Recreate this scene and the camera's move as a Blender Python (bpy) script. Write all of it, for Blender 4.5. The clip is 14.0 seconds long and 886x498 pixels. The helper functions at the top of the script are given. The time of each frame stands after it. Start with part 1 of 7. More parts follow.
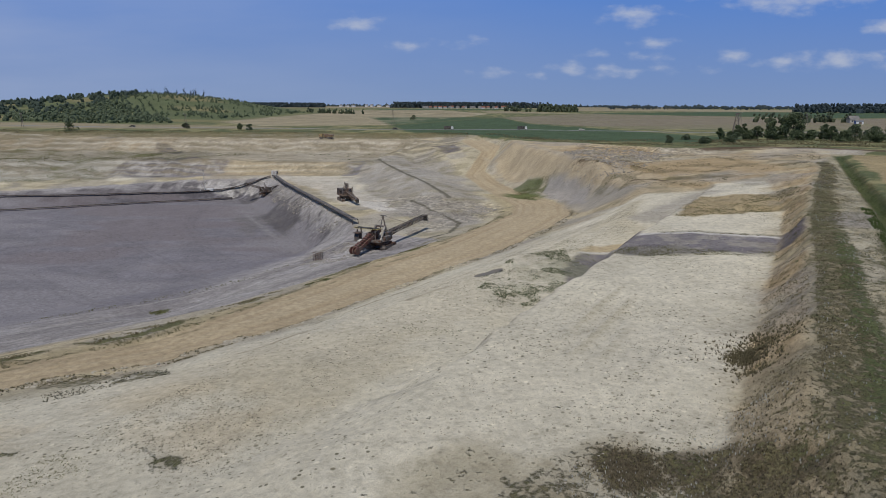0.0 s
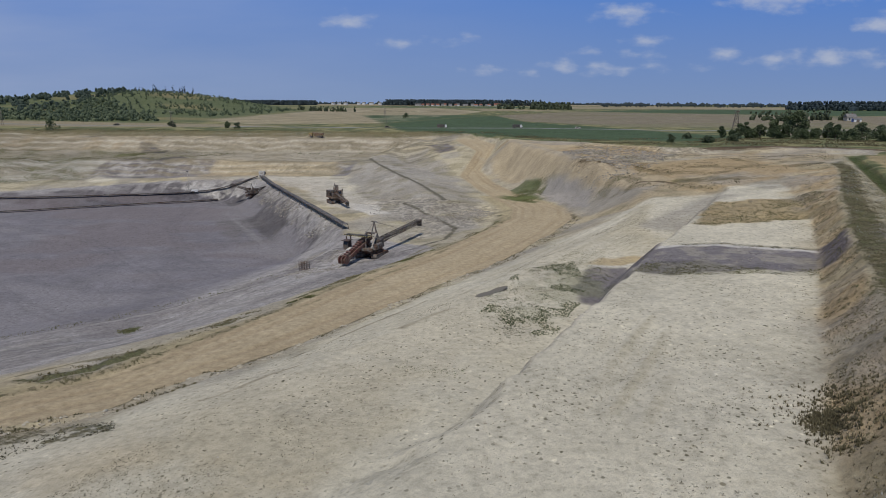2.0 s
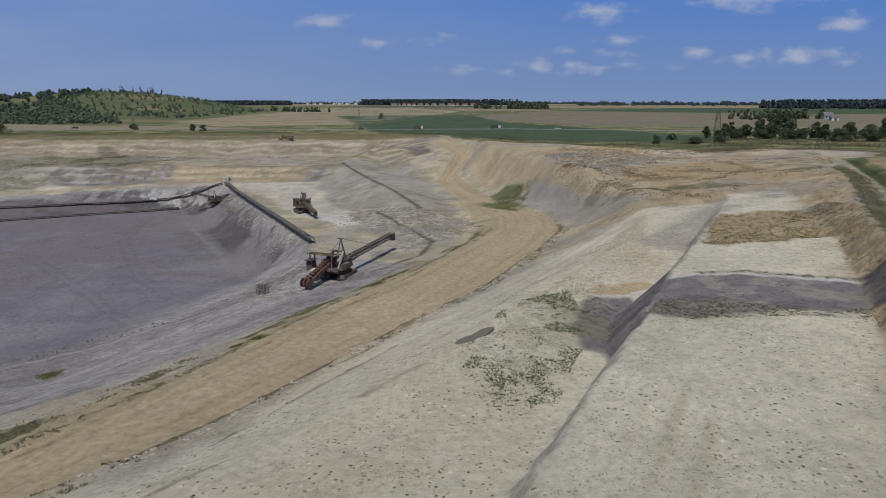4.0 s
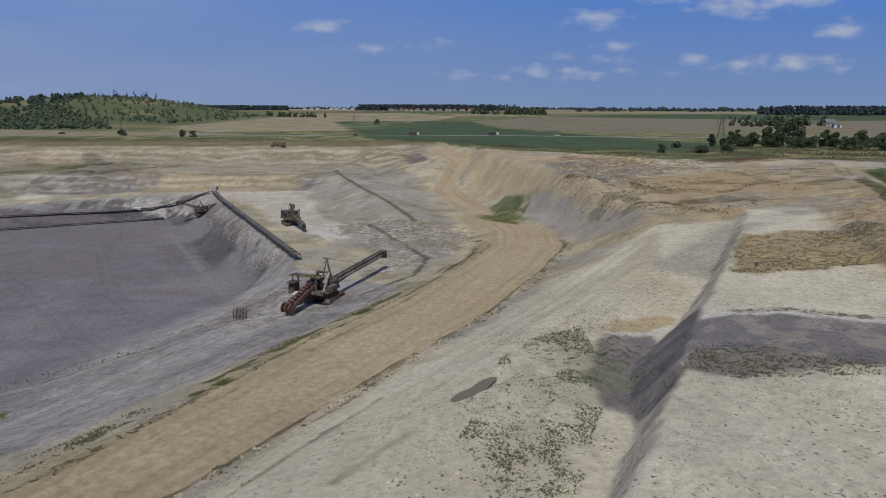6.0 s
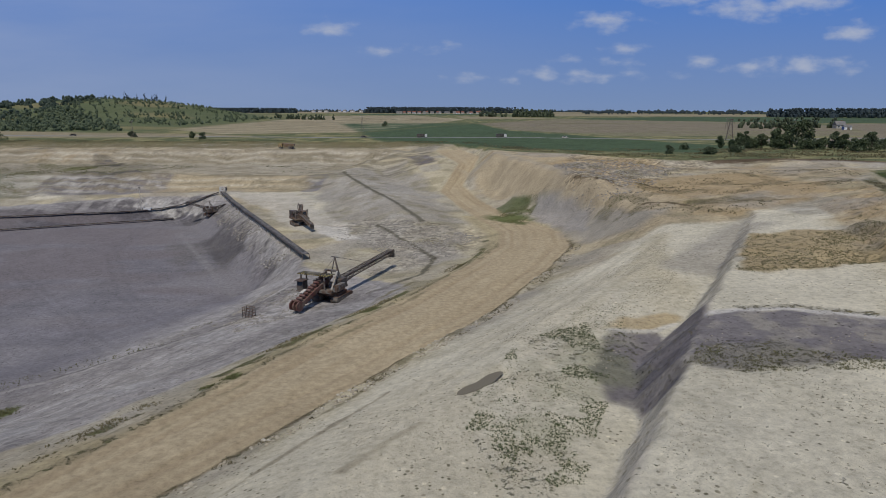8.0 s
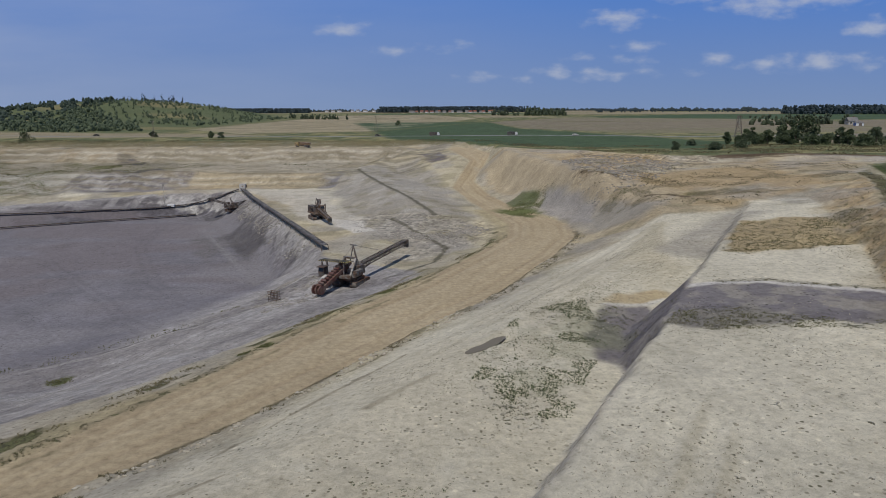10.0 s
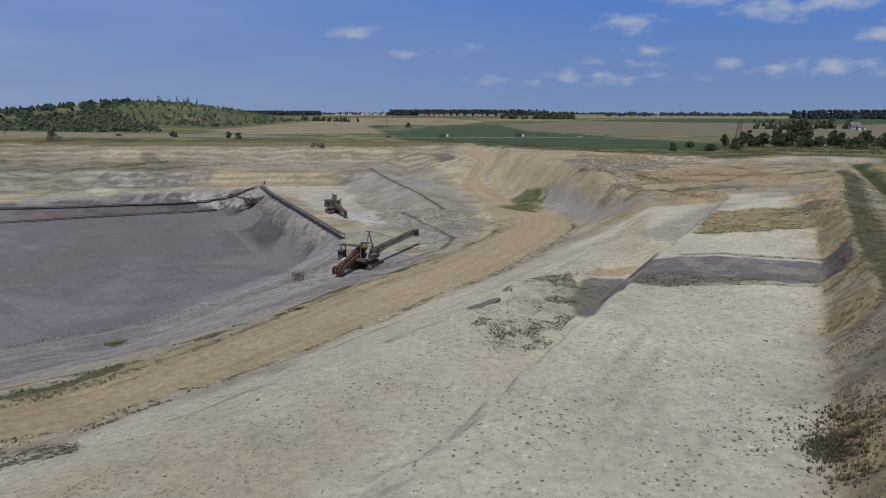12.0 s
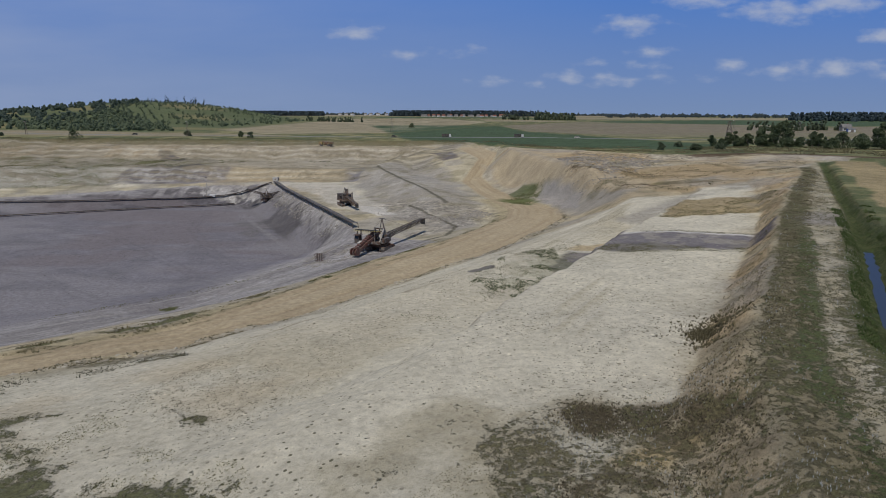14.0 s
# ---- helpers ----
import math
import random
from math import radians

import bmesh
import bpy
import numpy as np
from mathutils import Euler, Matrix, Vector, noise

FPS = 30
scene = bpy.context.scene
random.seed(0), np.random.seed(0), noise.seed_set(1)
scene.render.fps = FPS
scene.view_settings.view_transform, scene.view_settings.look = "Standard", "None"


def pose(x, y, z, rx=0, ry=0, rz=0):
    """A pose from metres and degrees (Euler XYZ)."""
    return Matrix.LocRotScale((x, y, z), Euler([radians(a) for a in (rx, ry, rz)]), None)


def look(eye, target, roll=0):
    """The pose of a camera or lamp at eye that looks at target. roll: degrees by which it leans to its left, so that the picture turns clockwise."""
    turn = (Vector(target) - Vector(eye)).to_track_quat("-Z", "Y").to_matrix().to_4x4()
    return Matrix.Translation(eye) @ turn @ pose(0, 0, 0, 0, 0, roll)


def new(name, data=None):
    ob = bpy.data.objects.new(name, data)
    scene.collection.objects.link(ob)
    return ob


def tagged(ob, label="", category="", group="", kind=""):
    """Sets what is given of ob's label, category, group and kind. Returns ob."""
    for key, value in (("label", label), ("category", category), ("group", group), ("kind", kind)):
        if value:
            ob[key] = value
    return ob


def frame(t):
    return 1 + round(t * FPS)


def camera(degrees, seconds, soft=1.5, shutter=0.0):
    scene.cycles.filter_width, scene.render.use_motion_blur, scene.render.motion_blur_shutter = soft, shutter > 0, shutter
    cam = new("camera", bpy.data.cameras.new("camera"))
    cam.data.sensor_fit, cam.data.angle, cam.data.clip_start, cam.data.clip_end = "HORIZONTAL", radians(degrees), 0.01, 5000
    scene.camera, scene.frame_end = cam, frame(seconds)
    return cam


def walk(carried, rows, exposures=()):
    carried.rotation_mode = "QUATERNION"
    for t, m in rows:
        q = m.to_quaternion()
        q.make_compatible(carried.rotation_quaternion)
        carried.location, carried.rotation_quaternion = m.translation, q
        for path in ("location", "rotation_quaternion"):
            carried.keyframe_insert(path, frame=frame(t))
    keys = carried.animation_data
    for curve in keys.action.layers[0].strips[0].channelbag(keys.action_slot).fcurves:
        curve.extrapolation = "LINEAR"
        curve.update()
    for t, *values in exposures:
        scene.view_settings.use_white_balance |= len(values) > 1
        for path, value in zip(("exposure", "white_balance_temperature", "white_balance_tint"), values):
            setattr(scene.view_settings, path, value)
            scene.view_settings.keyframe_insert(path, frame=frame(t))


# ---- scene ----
cam = camera(70.5, 14.0, 0.85)
PATH = [
    (0, (0.422, -5.548, 25.802), (0.375, -3.6, 25.351), 0.2),
    (0.5, (0.186, -3.473, 25.799), (0.136, -1.525, 25.346), 0.2),
    (1, (-0.093, -0.821, 25.85), (-0.14, 1.126, 25.395), 0.2),
    (1.5, (-0.324, 2.042, 25.842), (-0.363, 3.989, 25.387), 0.2),
    (2, (-0.509, 5.412, 25.864), (-0.533, 7.359, 25.406), 0.2),
    (2.5, (-0.525, 8.907, 25.867), (-0.529, 10.854, 25.409), 0.2),
    (3, (-0.453, 12.826, 25.972), (-0.432, 14.772, 25.512), 0.2),
    (3.2, (-0.311, 14.328, 26.077), (-0.285, 16.274, 25.617), 0.1),
    (5.3, (0.405, 30.452, 26.854), (0.468, 32.399, 26.403), 0.1),
    (5.5, (0.546, 31.306, 26.893), (0.605, 33.255, 26.446), 0.1),
    (6, (0.647, 32.676, 26.909), (0.701, 34.625, 26.465), 0.1),
    (6.5, (0.705, 33.309, 26.864), (0.754, 35.259, 26.423), 0.1),
    (7, (0.719, 33.577, 26.627), (0.763, 35.528, 26.187), 0.1),
    (7.5, (0.761, 33.211, 26.52), (0.8, 35.162, 26.081), 0.1),
    (8, (0.68, 31.88, 26.344), (0.71, 33.832, 25.908), 0.1),
    (10.3, (0.909, 21.09, 25.818), (0.891, 23.041, 25.38), -0.2),
    (10.5, (0.889, 19.782, 25.679), (0.866, 21.734, 25.246), -0.1),
    (11, (1.112, 16.204, 25.513), (1.077, 18.157, 25.083), -0.0),
    (11.5, (1.275, 12.383, 25.444), (1.235, 14.336, 25.014), -0.0),
    (12, (1.345, 8.041, 25.413), (1.307, 9.994, 24.985), -0.0),
    (12.5, (1.298, 3.504, 25.47), (1.267, 5.458, 25.042), 0.0),
    (13, (1.213, -1.622, 25.542), (1.184, 0.331, 25.115), 0.1),
    (13.5, (1.153, -6.646, 25.571), (1.117, -4.692, 25.144), 0.1),
    (14, (1.111, -12.226, 25.569), (1.068, -10.272, 25.143), 0.2),
]
walk(cam, [(t, look(eye, aim, roll)) for t, eye, aim, roll in PATH], [(0, -0.17, 6450, 11.0), (3, -0.25, 6450, 11.0), (6.5, -0.3, 6450, 11.0), (11, -0.26, 6450, 11.0), (14, -0.32, 6450, 11.0)])

# ---- world, sun, exposure ----
SUN_AZ, SUN_EL = math.radians(-170), math.radians(62)   # clockwise from +y
world = bpy.data.worlds.new("sky")
scene.world = world
world.use_nodes = True
wt = world.node_tree
wt.nodes.clear()


def wnode(kind):
    return wt.nodes.new(kind)


def wvec(op):
    n = wt.nodes.new("ShaderNodeVectorMath")
    n.operation = op
    return n


def wblend():
    n = wt.nodes.new("ShaderNodeMix")
    n.data_type = "RGBA"
    return n


def wmath(op, a, b=None, c=None):
    n = wt.nodes.new("ShaderNodeMath")
    n.operation = op
    for i, v in enumerate((a, b, c)):
        if v is None:
            continue
        if isinstance(v, (int, float)):
            n.inputs[i].default_value = v
        else:
            wt.links.new(v, n.inputs[i])
    return n.outputs[0]


sky = wnode("ShaderNodeTexSky")
sky.sky_type = "NISHITA"
sky.sun_disc = False
sky.sun_elevation, sky.sun_rotation = SUN_EL, SUN_AZ
sky.air_density, sky.dust_density, sky.ozone_density = 1.0, 0.1, 6.0
coord = wnode("ShaderNodeTexCoord")
sep = wnode("ShaderNodeSeparateXYZ")
wt.links.new(coord.outputs["Generated"], sep.inputs[0])
depth = wmath("MAXIMUM", wmath("ABSOLUTE", sep.outputs[1]), 0.05)
flat = wnode("ShaderNodeCombineXYZ")
wt.links.new(wmath("DIVIDE", sep.outputs[0], depth), flat.inputs[0])
wt.links.new(wmath("DIVIDE", sep.outputs[2], depth), flat.inputs[1])
ragged = wnode("ShaderNodeTexNoise")
ragged.inputs["Scale"].default_value, ragged.inputs["Detail"].default_value = 34, 6
stretch = wnode("ShaderNodeMapping")
stretch.inputs["Scale"].default_value = (0.8, 1.7, 1)
wt.links.new(flat.outputs[0], stretch.inputs[0])
wt.links.new(stretch.outputs[0], ragged.inputs["Vector"])
# fair-weather clouds: bearing, height, half width, half height, density
PUFFS = ((-0.157, 0.119, 0.040, 0.013, 0.75), (-0.077, 0.086, 0.034, 0.010, 0.65), (0.262, 0.131, 0.052, 0.016, 0.75),
         (0.291, 0.090, 0.036, 0.010, 0.7), (0.362, 0.164, 0.065, 0.012, 0.8), (0.475, 0.150, 0.080, 0.020, 0.85),
         (0.57, 0.160, 0.07, 0.018, 0.85), (0.645, 0.116, 0.040, 0.016, 0.8), (0.408, 0.072, 0.034, 0.010, 0.6),
         (0.494, 0.064, 0.055, 0.013, 0.65), (0.575, 0.066, 0.048, 0.015, 0.7), (0.636, 0.066, 0.034, 0.013, 0.65),
         (0.172, 0.054, 0.034, 0.013, 0.6), (0.222, 0.053, 0.040, 0.013, 0.55), (0.27, 0.050, 0.040, 0.010, 0.45),
         (0.206, 0.074, 0.03, 0.007, 0.4), (0.283, 0.071, 0.04, 0.008, 0.4), (0.125, 0.044, 0.03, 0.007, 0.4),
         (0.06, 0.046, 0.05, 0.008, 0.4), (0.003, 0.092, 0.035, 0.010, 0.35), (0.36, 0.047, 0.05, 0.008, 0.35))
cover = None
for bearing, height, wide, tall, dense in PUFFS:
    off = wvec("SUBTRACT")
    wt.links.new(flat.outputs[0], off.inputs[0])
    off.inputs[1].default_value = (bearing, height, 0)
    size = wvec("DIVIDE")
    wt.links.new(off.outputs[0], size.inputs[0])
    size.inputs[1].default_value = (wide, tall, 1)
    length = wvec("LENGTH")
    wt.links.new(size.outputs[0], length.inputs[0])
    body = wmath("MULTIPLY", wmath("SUBTRACT", 1.15, length.outputs["Value"]), dense)
    cover = body if cover is None else wmath("MAXIMUM", cover, body)
shape = wmath("ADD", cover, wmath("MULTIPLY", wmath("SUBTRACT", ragged.outputs[0], 0.5), 1.9))
puff = wnode("ShaderNodeMapRange")
puff.interpolation_type = "SMOOTHSTEP"
wt.links.new(shape, puff.inputs[0])
puff.inputs[1].default_value, puff.inputs[2].default_value, puff.inputs[4].default_value = 0.0, 1.1, 0.72
# thin high veil, thicker towards the west
veil = wnode("ShaderNodeTexNoise")
veil.inputs["Scale"].default_value, veil.inputs["Detail"].default_value = 5, 5
thin = wnode("ShaderNodeMapping")
thin.inputs["Scale"].default_value = (0.6, 3.2, 1)
wt.links.new(flat.outputs[0], thin.inputs[0])
wt.links.new(thin.outputs[0], veil.inputs["Vector"])
west = wnode("ShaderNodeMapRange")
wt.links.new(wmath("DIVIDE", sep.outputs[0], depth), west.inputs[0])
west.inputs[1].default_value, west.inputs[2].default_value = 0.25, -0.7
west.inputs[3].default_value, west.inputs[4].default_value = 0.0, 0.85
haze = wmath("MULTIPLY", wmath("MULTIPLY", veil.outputs[0], west.outputs[0]), 1.0)
# blue summer haze over the horizon, thinning upwards
low = wnode("ShaderNodeMapRange")
wt.links.new(wmath("DIVIDE", wmath("ABSOLUTE", sep.outputs[2]), depth), low.inputs[0])
low.inputs[2].default_value = 0.17
hue = wblend()
wt.links.new(low.outputs[0], hue.inputs["Factor"])
hue.inputs["A"].default_value, hue.inputs["B"].default_value = (2.95, 4.3, 7.2, 1), (1.38, 3.3, 8.6, 1)
thinning = wnode("ShaderNodeMapRange")
wt.links.new(sep.outputs[2], thinning.inputs[0])
thinning.inputs[1].default_value, thinning.inputs[2].default_value, thinning.inputs[3].default_value, thinning.inputs[4].default_value = 0.18, 0.6, 1.0, 0.0
hazy = wblend()
wt.links.new(thinning.outputs[0], hazy.inputs["Factor"])
wt.links.new(sky.outputs[0], hazy.inputs["A"])
wt.links.new(hue.outputs["Result"], hazy.inputs["B"])
mix_veil = wblend()
wt.links.new(haze, mix_veil.inputs["Factor"])
wt.links.new(hazy.outputs["Result"], mix_veil.inputs["A"])
mix_veil.inputs["B"].default_value = (4.7, 5.8, 8.5, 1)
mix_puff = wblend()
wt.links.new(puff.outputs[0], mix_puff.inputs["Factor"])
wt.links.new(mix_veil.outputs["Result"], mix_puff.inputs["A"])
mix_puff.inputs["B"].default_value = (7.1, 7.7, 9.0, 1)
back = wnode("ShaderNodeBackground")
back.inputs["Strength"].default_value = 0.075
wt.links.new(mix_puff.outputs["Result"], back.inputs["Color"])
wout = wnode("ShaderNodeOutputWorld")
wt.links.new(back.outputs[0], wout.inputs[0])

sun = new("sun", bpy.data.lights.new("sun", "SUN"))
sun.data.energy, sun.data.angle, sun.data.color = 3.1, math.radians(0.6), (1.0, 0.95, 0.87)
sun.matrix_world = look((0, 0, 100), (-100 * math.sin(SUN_AZ) * math.cos(SUN_EL), -100 * math.cos(SUN_AZ) * math.cos(SUN_EL), 100 - 100 * math.sin(SUN_EL)))


# ---- noise and outlines for the relief and the soils ----
def lattice(x, y, cell, seed):
    """Smooth value noise, 0 to 1, for arrays of places in metres."""
    table = np.random.RandomState(seed).rand(256, 256)
    u, v = x / cell, y / cell
    i, j = np.floor(u).astype(int), np.floor(v).astype(int)
    a, b = u - i, v - j
    a, b = a * a * (3 - 2 * a), b * b * (3 - 2 * b)
    i0, i1, j0, j1 = i % 256, (i + 1) % 256, j % 256, (j + 1) % 256
    return (table[i0, j0] * (1 - a) + table[i1, j0] * a) * (1 - b) + (table[i0, j1] * (1 - a) + table[i1, j1] * a) * b


def fractal(x, y, cell, seed, octaves=4, gain=0.5):
    total, weight, amount = 0, 1.0, 0.0
    for k in range(octaves):
        total = total + weight * lattice(x + 17.3 * k, y - 9.1 * k, cell / 2 ** k, seed + k)
        amount += weight
        weight *= gain
    return total / amount


def ramp(v, lo, hi):
    t = np.clip((v - lo) / (hi - lo), 0, 1)
    return t * t * (3 - 2 * t)


def line_distance(x, y, line):
    """Distance to a polyline, and its side (positive to the left of its way)."""
    best, side = np.full(np.shape(x), 1e9), np.zeros(np.shape(x))
    for (ax, ay), (bx, by) in zip(line[:-1], line[1:]):
        dx, dy = bx - ax, by - ay
        t = np.clip(((x - ax) * dx + (y - ay) * dy) / (dx * dx + dy * dy), 0, 1)
        d = np.square(x - ax - t * dx) + np.square(y - ay - t * dy)
        near = d < best
        side[near] = np.sign(dx * (y[near] - ay) - dy * (x[near] - ax))
        best[near] = d[near]
    return np.sqrt(best), side


def near_line(x, y, line, reach):
    """Distance to a polyline on the grid of the ground, worked out within its reach, and large elsewhere."""
    i0, i1 = np.searchsorted(x[0], (min(p[0] for p in line) - reach, max(p[0] for p in line) + reach))
    j0, j1 = np.searchsorted(y[:, 0], (min(p[1] for p in line) - reach, max(p[1] for p in line) + reach))
    full = np.full(x.shape, 1e4)
    if i1 > i0 and j1 > j0:
        full[j0:j1, i0:i1] = line_distance(x[j0:j1, i0:i1], y[j0:j1, i0:i1], line)[0]
    return full


def inside(x, y, outline, soft, rough=0.0, seed=5):
    """1 inside an outline, 0 outside, with an edge that is soft and rough, in metres. x and y: the grid of the ground."""
    ring = list(outline) + [outline[0]]
    pad = soft + rough + 1
    i0, i1 = np.searchsorted(x[0], (min(p[0] for p in ring) - pad, max(p[0] for p in ring) + pad))
    j0, j1 = np.searchsorted(y[:, 0], (min(p[1] for p in ring) - pad, max(p[1] for p in ring) + pad))
    full = np.zeros(x.shape)
    x, y = x[j0:j1, i0:i1], y[j0:j1, i0:i1]
    if not x.size:
        return full
    odd = np.zeros(np.shape(x), bool)
    for (ax, ay), (bx, by) in zip(ring[:-1], ring[1:]):
        if ay != by:
            odd ^= ((ay > y) != (by > y)) & (x < (bx - ax) * (y - ay) / (by - ay) + ax)
    d, _ = line_distance(x, y, ring)
    d = np.where(odd, d, -d)
    if rough:
        d = d + rough * (fractal(x, y, max(rough * 2.5, 1.5), seed, 3, 0.6) - 0.5) * 2
    full[j0:j1, i0:i1] = ramp(d, -soft, soft)
    return full


# ---- the lie of the land: crests, toes and road edges of the pit ----
ROAD_W = ((-150, 18, -3), (-95, 36, -3.2), (-54, 57, -3.5), (-38.6, 69.3, -4), (-28.5, 88, -4.4), (-15, 116, -5), (-4.7, 134, -5.5), (8, 161, -6),
          (17, 184, -7), (20, 208, -8), (10, 262, -9), (4, 297, -8), (7, 312, -4.5), (13, 340, 0.5), (4, 372, 3.2))
ROAD_E = ((-150, 8, -2.6), (-95, 26, -2.8), (-49, 51, -3), (-34.4, 60.3, -3.5), (-20, 79.5, -4.2), (-3.4, 107, -5), (9, 126, -5.4), (24, 157, -6),
          (34, 182, -6.8), (36.6, 203, -7.5), (27, 235, -8.2), (18, 280, -9), (13.5, 312, -7), (19, 334, -2.5), (24, 352, 2.5), (14, 384, 4.5))
